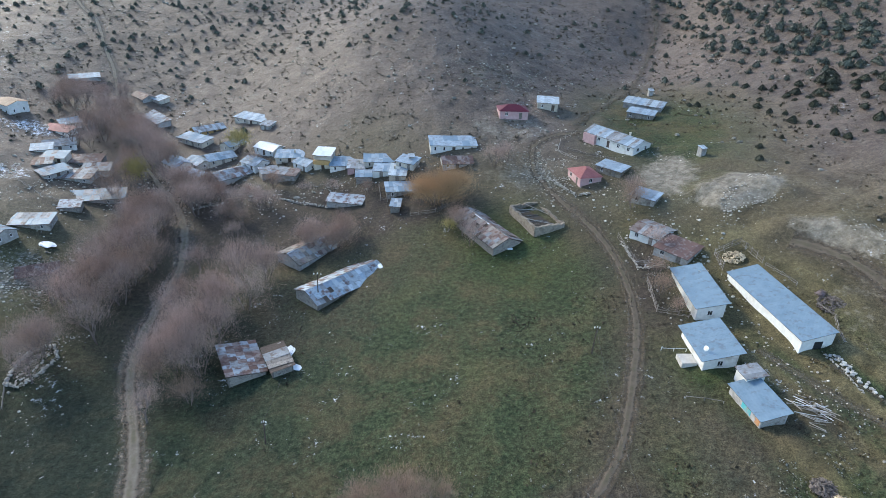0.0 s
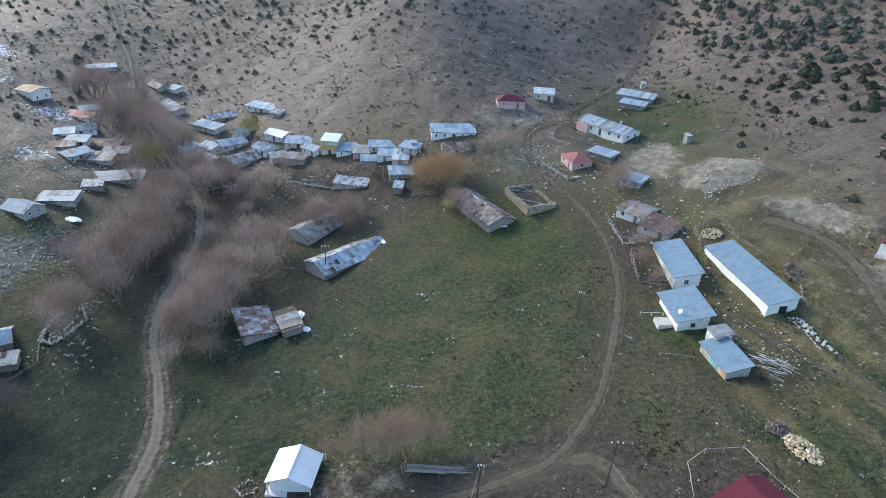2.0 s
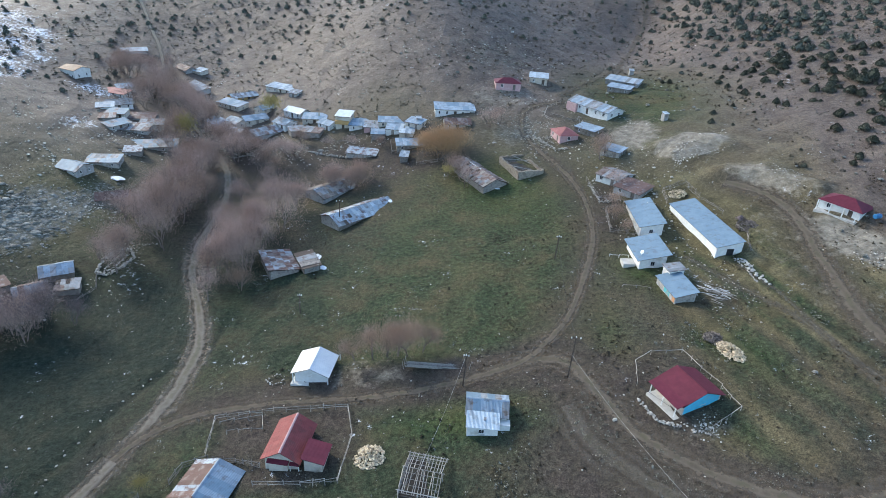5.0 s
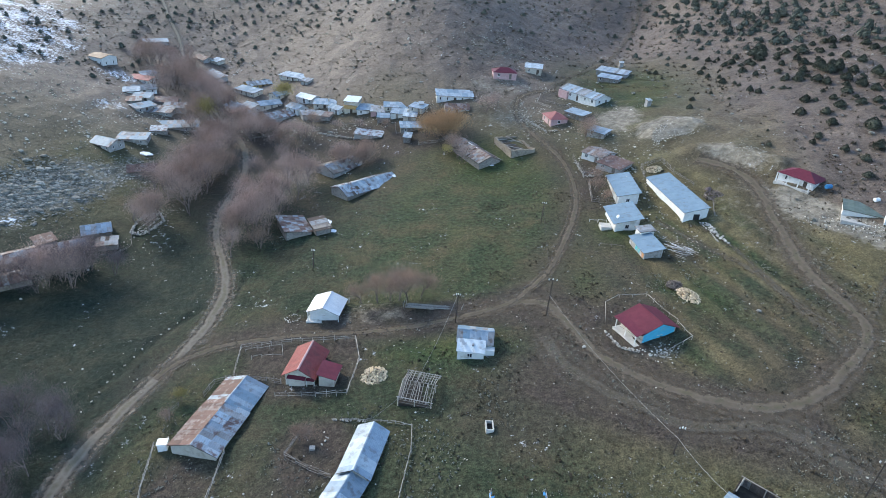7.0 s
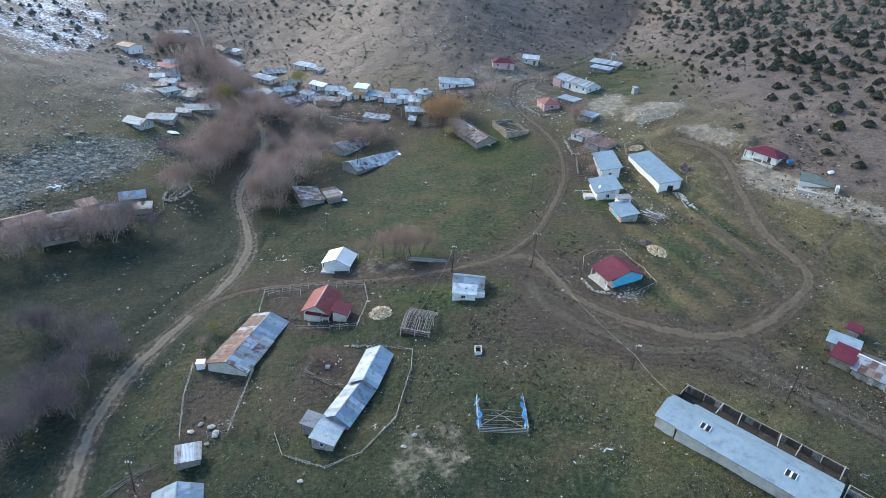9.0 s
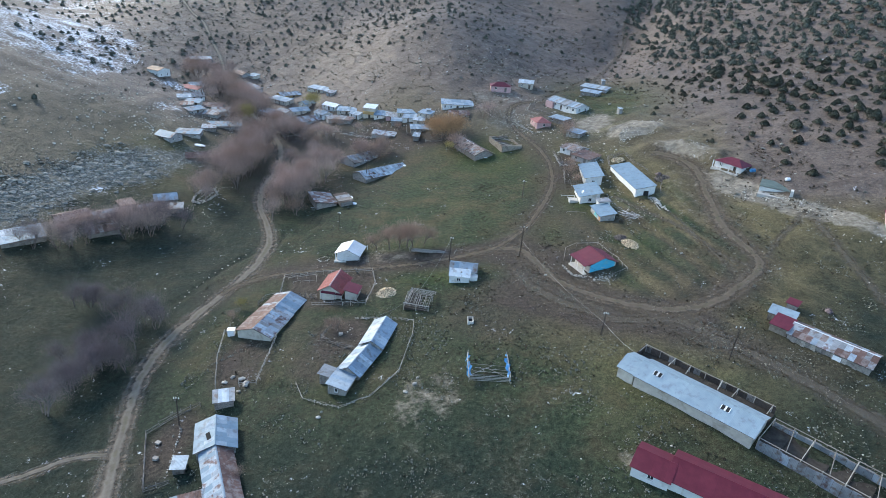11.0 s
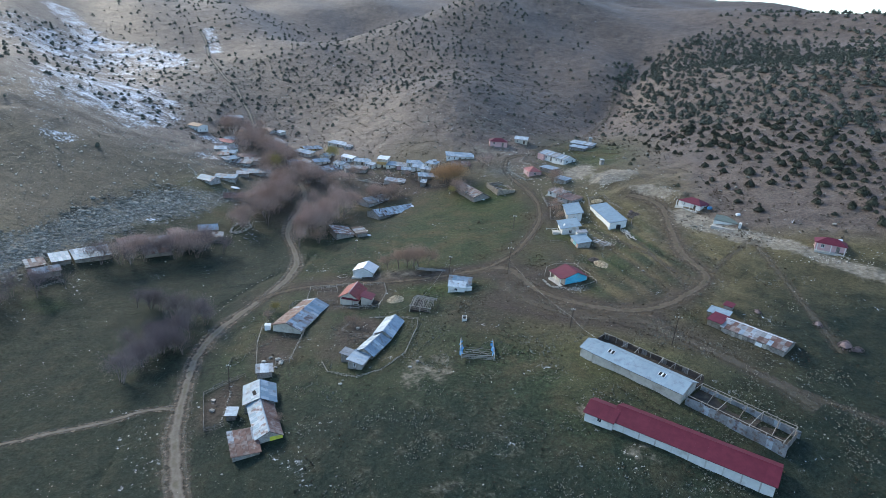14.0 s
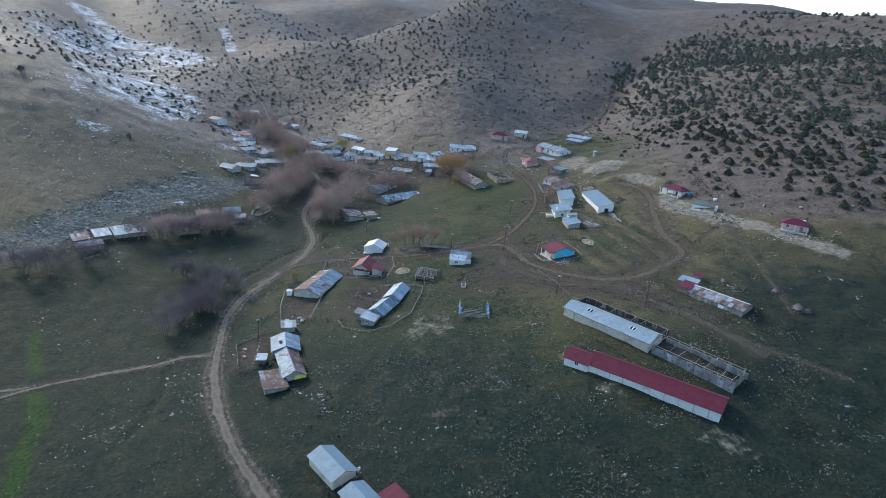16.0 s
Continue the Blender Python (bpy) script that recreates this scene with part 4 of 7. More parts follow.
# long barn of patched and rusted sheets
house("barn", "long low barn roofed with patched rusty sheets", -29.6, 20.0, 78, 9.3, 7.6, -7.6, rise=1.3, tins=[M_TIN_HALF, M_TIN_BLUE, M_TIN_HALF, M_TIN_GREY], tins_back=[M_TIN_RUST, M_TIN_RUST, M_BROWN_ROOF], wall=M_CREAM, seed=5, windows=False, loose=0.02, rows=2, sag=0.2)
house("barn", "mud barn under newer blue tin sheets", -27.9, 27.9, 78, 6.4, 7.2, -7.5, rise=1.3, tins=[M_TIN_BLUE, M_TIN_PLAIN], tins_back=[M_TIN_RUST, M_TIN_HALF], wall=M_MUD, seed=6, windows=False)
# the winding byre of three joined roofs
house("byre", "stone byre with a bright tin gable roof", -4.5, 14.3, 80, 9.1, 4.3, -4.0, rise=1.2, tins=[M_TIN_LIGHT, M_TIN_BLUE, M_TIN_LIGHT], wall=M_STONEWALL, seed=7, small=True, group="joined byres")
house("byre", "stone byre with a blue-grey tin gable roof", -6.9, 5.9, 72, 8.7, 4.3, -4.7, rise=1.2, tins=[M_TIN_BLUE, M_TIN_BLUE, M_TIN_LIGHT], wall=M_STONEWALL, seed=8, small=True, group="joined byres")
house("byre", "low lean-to byre with bright tin sheets", -9.0, -0.4, 77, 4.6, 3.4, -4.9, roof="mono", rise=0.4, tins=[M_TIN_LIGHT, M_TIN_BLUE], wall=M_STONEWALL, seed=9, small=True, group="joined byres")
house("shed", "tiny grey tin shed beside the byres", -12.0, 1.8, 77, 2.6, 2.2, -5.1, roof="mono", rise=0.3, tins=[M_TIN_GREY], wall=M_WOOD, seed=10, small=True, windows=False)
# blue house with a red roof
h = house("house", "sky-blue gabled house with a dark red roof", 42.3, 40.8, -66, 5.8, 7.1, 4.7, rise=1.4, tins=[M_RED_TIN], wall=M_CREAM, ends=M_SKY, over=0.55, seed=11, door=False, windows=False, dish=False)
add_window(h, pose(2.88, -0.2, 1.3, 0, 0, 90), 1.0, 0.9)
slab(h, "terrace", M_CONCRETE, -3.0, 3.2, -5.2, -3.5, -0.6, 0.2, "pale concrete terrace")
for px in (-2.7, 0.0, 2.7):
    slab(h, "porch_post", M_WHITE, px - 0.07, px + 0.07, -4.9, -4.76, 0.2, 2.3)
lean_to(h, M_RED_TIN, -3.2, 3.3, -3.4, -5.2, 2.7, 2.25, None)
# ---- the right-hand row ----
h = house("shed", "long white shed under a plain blue-grey tin roof", 60.6, 90.2, -81, 21.3, 5.6, 9.2, roof="mono", rise=1.25, fall=1, tins=[M_TIN_PLAIN], wall=M_WHITE, over=0.25, seed=12, windows=False)
# black panel on the uncut wall paints the dark of a doorway
slab(h, "gate_opening", M_BLACK, 10.56, 10.69, -0.5, 1.0, 0.1, 2.0, "black panel standing in for an open doorway")
house("house", "old cream house with a grey tin roof", 47.0, 117.2, -46, 6.5, 7.1, 9.3, rise=0.8, tins=[M_TIN_GREY, M_BROWN_ROOF], wall=M_WHITE, seed=13)
house("barn", "low barn with rusty striped tin sheets", 49.9, 109.8, -46, 7.1, 6.1, 9.0, roof="mono", rise=0.7, fall=1, tins=[M_TIN_RUST, M_TIN_RUST, M_TIN_GREY], wall=M_GREYWALL, seed=14)
house("house", "white house under a long blue-grey tin roof", 49.4, 96.6, 90, 13.4, 4.8, 7.8, roof="mono", rise=1.15, fall=-1, tins=[M_TIN_PLAIN], wall=M_WHITE, over=0.5, seed=15, chimney=False, dish=True)
h = house("house", "white house with a wide blue-grey tin roof", 46.4, 81.9, -87, 8.6, 5.4, 6.3, roof="mono", rise=1.35, fall=1, tins=[M_TIN_PLAIN], wall=M_WHITE, over=0.7, seed=16, dish=True)
slab(h, "stair", M_CONCRETE, 0.5, 3.0, -5.4, -2.9, -0.5, 0.5, "pale concrete steps")
h = house("shed", "tin-roofed shed with turquoise and orange boards", 48.8, 69.0, -80, 7.5, 4.0, 5.6, roof="mono", rise=0.9, fall=1, tins=[M_TIN_PLAIN], wall=M_GREYWALL, ends=M_STONEWALL, over=0.4, seed=17, windows=False)
slab(h, "board_panel", M_ORANGE, 2.6, 3.5, -2.06, -2.005, 0.1, 1.3, "faded orange boards")
slab(h, "board_panel", M_TEAL, -0.6, 1.5, -2.06, -2.005, 0.2, 1.4, "turquoise boards")
house("hut", "small tin hut between two larger houses", 49.6, 74.0, -80, 2.6, 3.0, 6.8, roof="mono", rise=0.3, tins=[M_TIN_GREY], wall=M_WHITE, seed=18, small=True, windows=False)
# ---- the upper village, east ----
h = house("house", "long white farmhouse with a grey-blue tin roof", 49.7, 162.4, -52, 16.3, 7.4, 15.0, rise=1.3, tins=[M_TIN_BLUE, M_TIN_BLUE, M_TIN_GREY], wall=M_WHITE, seed=19, chimney=True)
slab(h, "porch", M_PINK, -8.0, -4.0, -4.6, -3.6, -0.3, 2.2, "pink-washed porch")
house("barn", "far barn with pale patched tin sheets", 65.4, 192.3, -30, 11.7, 5.7, 16.8, roof="mono", rise=0.6, tins=[M_TIN_LIGHT, M_TIN_GREY, M_TIN_BLUE], wall=M_GREYWALL, seed=20, windows=False)
house("shed", "open shed with a blue-grey tin roof", 62.1, 183.3, -30, 7.7, 4.6, 16.4, roof="mono", rise=0.4, tins=[M_TIN_BLUE], wall=M_WOOD, seed=21, small=True)
house("house", "pink house with a dark red roof", 22.8, 180.7, 4, 8.4, 5.4, 16.5, roof="hip", rise=1.3, tins=[M_RED_TIN], wall=M_PINK, seed=22)
house("house", "small cream house with a light tin roof", 34.3, 188.4, -8, 6.2, 5.2, 17.2, roof="mono", rise=0.6, tins=[M_TIN_LIGHT], wall=M_CREAM, seed=23, small=True)
house("house", "pale pink house with a red hipped roof", 37.7, 144.3, -74, 6.7, 5.7, 11.3, roof="hip", rise=1.4, tins=[M_PINK_ROOF], wall=M_PINK, seed=24)
house("shed", "shed with a flat blue-grey tin roof", 45.0, 146.3, -42, 6.7, 4.6, 12.4, roof="mono", rise=0.3, tins=[M_TIN_BLUE], wall=M_MUD, seed=25, small=True)
house("shed", "stone shed with a light blue tin roof", 49.2, 131.0, -38, 5.5, 4.4, 11.5, roof="mono", rise=0.4, tins=[M_TIN_BLUE], wall=M_STONEWALL, seed=26, small=True)
# ---- old barns on the meadow ----
house("barn", "old sagging barn with brown broken roofing", 12.4, 125.5, -60, 17.0, 7.2, 3.9, rise=1.6, tins=[M_BROWN_ROOF, M_WOOD, M_BROWN_ROOF, M_TIN_GREY], wall=M_WOOD, ridge=M_TIN_WHITE, seed=27, windows=False, loose=0.05, rows=3, missing=0.12, sag=0.5)
house("barn", "long plank barn with patched grey sheets", -18.3, 112.4, 46, 18.4, 7.6, -3.4, rise=1.5, tins=[M_TIN_LIGHT, M_TIN_LIGHT, M_TIN_BLUE, M_TIN_GREY, M_TIN_LIGHT, M_TIN_HALF, M_TIN_LIGHT], tins_back=[M_TIN_HALF, M_TIN_LIGHT, M_BROWN_ROOF], wall=M_WOOD, seed=28, windows=False, loose=0.03, rows=3, missing=0.03, sag=0.35)
house("barn", "old barn with a dull brown roof", -27.6, 125.8, 52, 13.1, 7.5, -3.2, rise=1.4, tins=[M_BROWN_ROOF, M_WOOD, M_TIN_GREY], wall=M_GREYWALL, ridge=M_TIN_WHITE, seed=29, windows=False, loose=0.03, rows=3, missing=0.05, sag=0.4)
h = house("shack", "ramshackle plank shack with rust-streaked sheets", -32.9, 87.7, -62, 9.3, 6.4, -5.5, roof="mono", rise=0.9, fall=-1, tins=[M_BROWN_ROOF, M_TIN_RUST, M_TIN_GREY, M_TIN_RUST, M_BROWN_ROOF, M_TIN_HALF], wall=M_WOOD, seed=30, windows=False, loose=0.03, rows=5, sag=0.25)
house("shack", "roofless plank lean-to with leftover snow", -26.5, 87.9, -62, 7.2, 3.7, -4.6, roof="mono", rise=0.3, tins=[M_WOOD, M_TIN_GREY, M_PALEWOOD], wall=M_WOOD, seed=31, windows=False, loose=0.06, missing=0.45)
# ---- farm by the near slope ----
house("annexe", "lower end of the long barn, light blue-grey tin", 42.85, 1.68, -41, 3.0, 5.9, 3.05, rise=1.1, tins=[M_TIN_BARN], wall=M_CREAM, over=0.3, seed=132, windows=False)
h = house("barn", "long metal barn with a light blue-grey roof", 51.75, -6.07, -41, 20.0, 6.5, 3.2, rise=1.3, tins=[M_TIN_BARN], wall=M_CREAM, over=0.35, seed=32, windows=False)
zr = 3.2 - h.location.z + 1.3 * (1 - 1.85 / 3.25) + 0.12
for px in (-7.6, 4.0):
    # black panels on the closed roof paint the dark of open skylights
    for k in (0, 1):
        slab(h, "skylight", M_BLACK, 0, 0.5, -0.45, 0.45, 0, 0.06, "black panel standing in for a skylight opening", pose(px + k * 0.8, -1.3, zr + 0.22, 21.8))
    for a, b in ((-0.1, 0.0), (0.5, 0.8), (1.3, 1.4)):
        slab(h, "skylight_frame", M_FRAME, a, b, -0.5, 0.5, 0, 0.09, "", pose(px, -1.3, zr + 0.22, 21.8))
h = house("barn", "long white barn with a dark red tin roof", 56.2, -26.8, -30, 27.6, 6.7, 0.7, rise=1.4, tins=[M_RED_TIN], wall=M_WHITE, over=0.35, seed=33, windows=False)
for i in range(4):
    px = -9.5 + i * 6.4
    slab(h, "vent_window", M_GLASS, px, px + 0.8, -3.34, -3.31, 1.55, 2.0, "small dark window under the eaves")
for i in range(9):
    px = -11.5 + i * 2.9
    slab(h, "pier", M_CONCRETE, px - 0.12, px + 0.12, -3.38, -3.31, -0.4, 2.2)
h = house("annexe", "low white annexe with a dark red roof", 41.7, -19.6, -30, 5.4, 5.6, 0.6, rise=1.1, tins=[M_RED_TIN], wall=M_WHITE, seed=34, door=False)
h = house("byre", "long plank byre with rusty and grey striped sheets", 80.5, 9.0, -43.2, 14.0, 6.2, 6.1, rise=1.1, tins=[M_TIN_GREY, M_TIN_RUST, M_TIN_HALF, M_TIN_RUST, M_TIN_BLUE, M_BROWN_ROOF], wall=M_WOOD, seed=35, windows=False, loose=0.015, rows=2, ridge=M_TIN_WHITE)
slab(h, "board_panel", M_FRAME, 1.0, 2.4, -3.42, -3.36, 0.2, 1.1, "white board leaning on the byre", pose(0, 0, 0))
for i in range(7):
    slab(h, "wall_board", M_PALEWOOD if i % 3 else M_WOOD, -6.2 + i * 1.75, -5.5 + i * 1.75, -3.32 - 0.03 * (i % 2), -3.24, -0.2, 1.2 + 0.1 * (i % 3))
house("house", "small house end with a blue-grey tin roof", 74.6, 17.3, -36, 4.6, 3.0, 7.1, roof="mono", rise=0.4, tins=[M_TIN_BARN], wall=M_MUD, over=0.25, seed=36, windows=False)
house("annexe", "lean-to with dark red tin sheets", 73.3, 14.2, -43.2, 3.2, 3.8, 6.0, roof="mono", rise=0.65, tins=[M_RED_TIN], wall=M_MUD, over=0.25, seed=37, small=True)
house("kennel", "tiny hut with a red tin roof", 77.9, 20.6, -43, 1.8, 1.6, 7.6, roof="mono", rise=0.3, tins=[M_RED_TIN], wall=M_WOOD, seed=38, small=True, windows=False)
h = house("house", "grey stone farmhouse with a torn blue-grey tin roof", -27.0, -14.0, -70, 6.6, 6.0, -7.7, rise=1.2, tins=[M_TIN_PLAIN, M_TIN_BLUE], wall=M_STONEWALL, seed=39, rows=2, loose=0.012, windows=False)
# black panel on the whole slope paints the dark of a hole
slab(h, "roof_hole", M_BLACK, -0.6, 1.0, -0.35, 0.35, 0, 0.08, "black panel standing in for a roof hole", pose(0.8, -1.1, -7.7 - h.location.z + 0.86, 21.8, 0, 12))
h = house("byre", "long byre with grey and rusty gable sheets", -23.4, -21.8, -62, 11.6, 4.5, -7.9, rise=1.2, tins=[M_TIN_BLUE, M_TIN_HALF, M_TIN_PLAIN, M_TIN_BLUE, M_TIN_HALF], tins_back=[M_TIN_RUST, M_BROWN_ROOF, M_TIN_RUST], wall=M_STONEWALL, seed=40, small=True, windows=False, rows=2, loose=0.015)
slab(h, "board_panel", M_YELLOW, 5.86, 5.92, 0.1, 2.5, 0.3, 1.75, "torn yellow sheeting")
house("byre", "low byre with rust-red sheets", -24.8, -28.8, 28, 4.8, 6.2, -8.6, roof="mono", rise=0.6, tins=[M_TIN_RUST, M_TIN_RUST, M_BROWN_ROOF, M_TIN_RUST, M_TIN_HALF], rows=2, loose=0.015, wall=M_STONEWALL, seed=41, small=True, windows=False)
house("hen_house", "tiny hen house with a white tin roof", -30.8, -19.5, 10, 1.8, 2.0, -9.0, roof="mono", rise=0.2, tins=[M_TIN_LIGHT], wall=M_WOOD, seed=42, small=True, windows=False)
house("shed", "small plank shed with a grey tin roof", -29.4, -4.3, 20, 3.2, 2.6, -7.8, roof="mono", rise=0.3, tins=[M_TIN_GREY, M_TIN_LIGHT], wall=M_WOOD, seed=43, small=True, windows=False)
house("barn", "grey tin-roofed barn near the road", -5.4, -54.3, -45, 8.0, 4.7, -7.3, rise=1.0, tins=[M_TIN_PLAIN], wall=M_CREAM, seed=44, windows=False)
house("shed", "light tin-roofed shed near the road", 1.2, -61.6, -45, 5.6, 4.4, -7.3, rise=0.8, tins=[M_TIN_PLAIN], wall=M_CREAM, seed=45, windows=False)
house("shed", "small shed with a dark red tin roof", 6.6, -61.4, -45, 3.4, 2.8, -6.6, roof="mono", rise=0.4, tins=[M_RED_TIN], wall=M_CREAM, seed=145, small=True, windows=False)
# ---- new houses on the terrace ----
h = house("house", "white house with a dark red roof and veranda", 89.2, 89.9, -52, 8.4, 5.8, 16.4, roof="hip", rise=1.4, tins=[M_RED_TIN], wall=M_WHITE, seed=46)
slab(h, "veranda", M_CONCRETE, -4.2, 4.2, -4.6, -2.85, -0.6, 0.3, "concrete veranda")
for px in (-3.9, -1.3, 1.3, 3.9):
    slab(h, "veranda_post", M_WHITE, px - 0.1, px + 0.1, -4.5, -4.3, 0.3, 2.5)
h = house("house", "unfinished white house with a low grey-green roof", 95.4, 74.2, -28, 8.0, 5.4, 15.1, roof="mono", rise=0.45, fall=1, tins=[M_GREEN_ROOF], wall=M_WHITE, over=0.15, seed=47)
slab(h, "terrace", M_CONCRETE, -4.0, 5.0, -6.0, -3.1, -0.8, 0.2, "pale concrete terrace")
slab(h, "side_wall", M_WHITE, 3.6, 4.3, -5.0, -3.0, -0.5, 2.4)
h = house("house", "pink-washed house with a dark red roof", 115.4, 51.4, -25, 7.6, 5.0, 17.4, roof="hip", rise=1.3, tins=[M_RED_TIN], wall=M_PINK, seed=48)
slab(h, "veranda", M_CONCRETE, -3.8, 3.8, -4.2, -2.45, -0.6, 0.25, "concrete veranda")
for px in (-3.4, 0.0, 3.4):
    slab(h, "veranda_post", M_WHITE, px - 0.1, px + 0.1, -4.0, -3.85, 0.25, 2.4)

# ---- the old village under the hill ----
def village(kind, label, x, y, rz, L, W, ez, tins, wall, roof="mono", rise=0.5, fall=1, **more):
    village.n += 1
    return house(kind, label, x, y, rz, 0.93 * L, 0.93 * W, ez, roof=roof, rise=rise, fall=fall, tins=tins, wall=wall, seed=100 + village.n, small=True, over=0.3, **{"rows": 2, "loose": 0.016, "sag": 0.2, "chimney": village.n % 3 == 0 and kind == "house", **more})


village.n = 0
V, B, G, LT, RU, BR = village, [M_TIN_BLUE, M_TIN_BLUE, M_TIN_BLUE, M_TIN_PLAIN], [M_TIN_GREY, M_TIN_HALF, M_TIN_GREY], [M_TIN_LIGHT, M_TIN_LIGHT, M_TIN_BLUE], [M_TIN_RUST], [M_BROWN_ROOF, M_TIN_RUST]
V("house", "white house with a bright tin roof", -49.1, 177.3, -30, 7.9, 5.6, 2.7, [M_TIN_WHITE], M_WHITE, "gable", 0.9)
h = V("house", "tall house with a yellow wooden balcony", -30.5, 164.7, -6, 5.1, 5.7, 6.2, [M_TIN_WHITE], M_CREAM, rise=0.5)
slab(h, "balcony", M_YELLOWWOOD, -2.3, 2.3, -3.7, -2.72, 2.2, 3.3, "yellow wooden balcony")
V("house", "low house with a grey-blue tin roof", -41.7, 171.6, 4, 8.4, 5.7, 2.6, B, M_CREAM)
V("house", "small white house with a blue tin roof", -36.0, 164.9, -35, 5.8, 4.6, 3.0, B, M_WHITE, "gable", 0.8)
V("house", "white house with a light blue tin roof", -25.5, 162.8, 4, 6.5, 6.1, 4.2, B, M_WHITE)
V("house", "small pink-fronted house with a grey roof", -21.0, 160.0, 2, 4.8, 5.6, 4.7, G, M_PINK)
V("house", "long low house with a blue-grey tin roof", -15.0, 161.6, 6, 8.6, 4.8, 6.1, B, M_CREAM)
V("house", "narrow house with a blue tin roof", -13.7, 157.3, -2, 4.6, 6.9, 5.5, B, M_WHITE)
V("house", "narrow white house with a light tin roof", -9.2, 154.7, -2, 4.6, 7.6, 5.6, LT, M_CREAM)
V("house", "small house with a grey-blue tin roof", -6.8, 157.6, -25, 5.6, 4.5, 7.5, B, M_CREAM)
V("house", "low house with a blue tin roof", -7.8, 147.3, 10, 9.0, 5.2, 3.9, B, M_STONEWALL)
V("shed", "tiny tin-roofed shed under the houses", -8.9, 139.8, -4, 2.4, 3.4, 2.7, LT, M_WOOD, windows=False)
V("byre", "stone byre with a patched grey roof", -22.0, 145.6, -8, 9.8, 4.4, 0.7, [M_TIN_HALF], M_STONEWALL, windows=False)
h = V("house", "long white house with a blue-grey roof", 5.1, 164.8, 6, 13.7, 6.2, 10.7, B, M_WHITE, rise=0.7)
V("barn", "old barn with a brown gable roof", 6.1, 156.5, 8, 8.6, 5.8, 8.6, BR, M_GREYWALL, "gable", 1.1)
V("house", "long white house with a light tin roof", -59.8, 199.0, -24, 11.6, 5.4, 4.8, LT, M_CREAM)
V("shed", "small grey shed beside the long house", -53.0, 191.8, -24, 3.8, 3.4, 5.1, G, M_GREYWALL)
V("house", "old house with a light patched roof", -73.4, 194.9, 40, 10.4, 5.9, 1.9, [M_TIN_LIGHT, M_TIN_GREY], M_YELLOWWOOD, "gable", 0.9)
V("house", "long house with a blue-grey tin roof", -74.5, 186.2, -28, 11.2, 5.1, 1.3, B, M_CREAM)
V("house", "small pale house with a steep tin roof", -61.7, 182.1, 60, 6.7, 4.5, 1.7, LT, M_CREAM, "gable", 1.0)
V("house", "white house with a light gable roof", -73.8, 169.4, -40, 7.8, 6.1, -0.4, LT, M_CREAM, "gable", 1.1)
V("house", "white house with a grey gable roof", -68.3, 170.8, -40, 6.7, 5.1, -0.2, LT, M_CREAM, "gable", 0.9)
V("house", "house with a wide light tin roof", -63.5, 174.4, 38, 8.7, 6.4, 0.2, B, M_CREAM, "gable", 0.9)
V("barn", "long barn with a rust-streaked tin roof", -56.3, 165.4, 46, 14.3, 7.4, -1.0, [M_TIN_HALF, M_BROWN_ROOF, M_TIN_GREY], M_GREYWALL, "gable", 1.2, windows=False)
V("house", "white house with a blue tin gable roof", -51.4, 169.2, -36, 6.5, 5.7, 1.0, B, M_WHITE, "gable", 1.0)
V("house", "tall white house with a faded tan roof", -130.4, 188.1, -25, 7.9, 6.8, 9.9, [M_TAN_ROOF], M_WHITE, "gable", 0.8)
V("barn", "barn with a blue-grey tin roof", -125.8, 223.8, 30, 10.4, 5.0, 8.7, B, M_GREYWALL)
V("byre", "long byre with grey patched sheets", -93.8, 203.3, -46, 15.5, 4.9, 2.0, [M_TIN_HALF], M_GREYWALL)
V("barn", "old barn with a grey-brown roof", -103.2, 218.0, -40, 8.9, 5.2, 4.7, [M_BROWN_ROOF], M_GREYWALL, "gable", 1.0)
V("hut", "ruined hut with broken tin sheets", -97.1, 217.0, -30, 4.8, 4.6, 4.3, LT, M_CREAM)
V("house", "low house with a rusty red roof", -113.4, 181.6, -14, 10.0, 4.2, 4.1, [M_PINK_ROOF], M_WHITE)
V("house", "house with a light blue tin roof", -113.4, 187.7, 40, 5.8, 4.8, 4.4, B, M_WHITE)
V("house", "house with two grey tin slopes", -108.1, 171.8, 30, 8.7, 6.3, 3.3, [M_TIN_GREY], M_WHITE, "gable", 1.1)
V("house", "white house with a flat blue roof", -104.0, 162.1, 4, 6.6, 4.7, 3.1, [M_TIN_PLAIN, M_TIN_PLAIN, M_TIN_GREY], M_CREAM)
V("barn", "barn with a light lean-to roof", -100.1, 153.7, 55, 7.8, 4.5, 2.1, [M_TIN_PLAIN, M_TIN_PLAIN, M_TIN_GREY], M_GREYWALL)
V("byre", "wide byre with weathered grey sheets", -97.9, 164.5, 8, 10.6, 5.5, 1.3, BR, M_GREYWALL)
V("byre", "wide byre with a dull grey roof", -95.0, 154.6, 4, 9.7, 5.8, 0.8, [M_BROWN_ROOF, M_TIN_GREY], M_GREYWALL)
V("barn", "long barn with a blue tin roof", -86.5, 145.8, 16, 15.9, 6.0, -1.2, [M_TIN_PLAIN, M_TIN_PLAIN, M_TIN_GREY], M_STONEWALL)
V("barn", "barn with a blue-grey roof beside snow", -92.4, 129.3, 8, 9.6, 5.1, -0.3, [M_TIN_PLAIN, M_TIN_PLAIN, M_TIN_GREY], M_STONEWALL)
V("barn", "barn with a pale blue gable roof", -96.3, 121.6, -20, 7.8, 5.9, 0.4, [M_TIN_PLAIN, M_TIN_PLAIN, M_TIN_GREY], M_GREYWALL, "gable", 1.2)
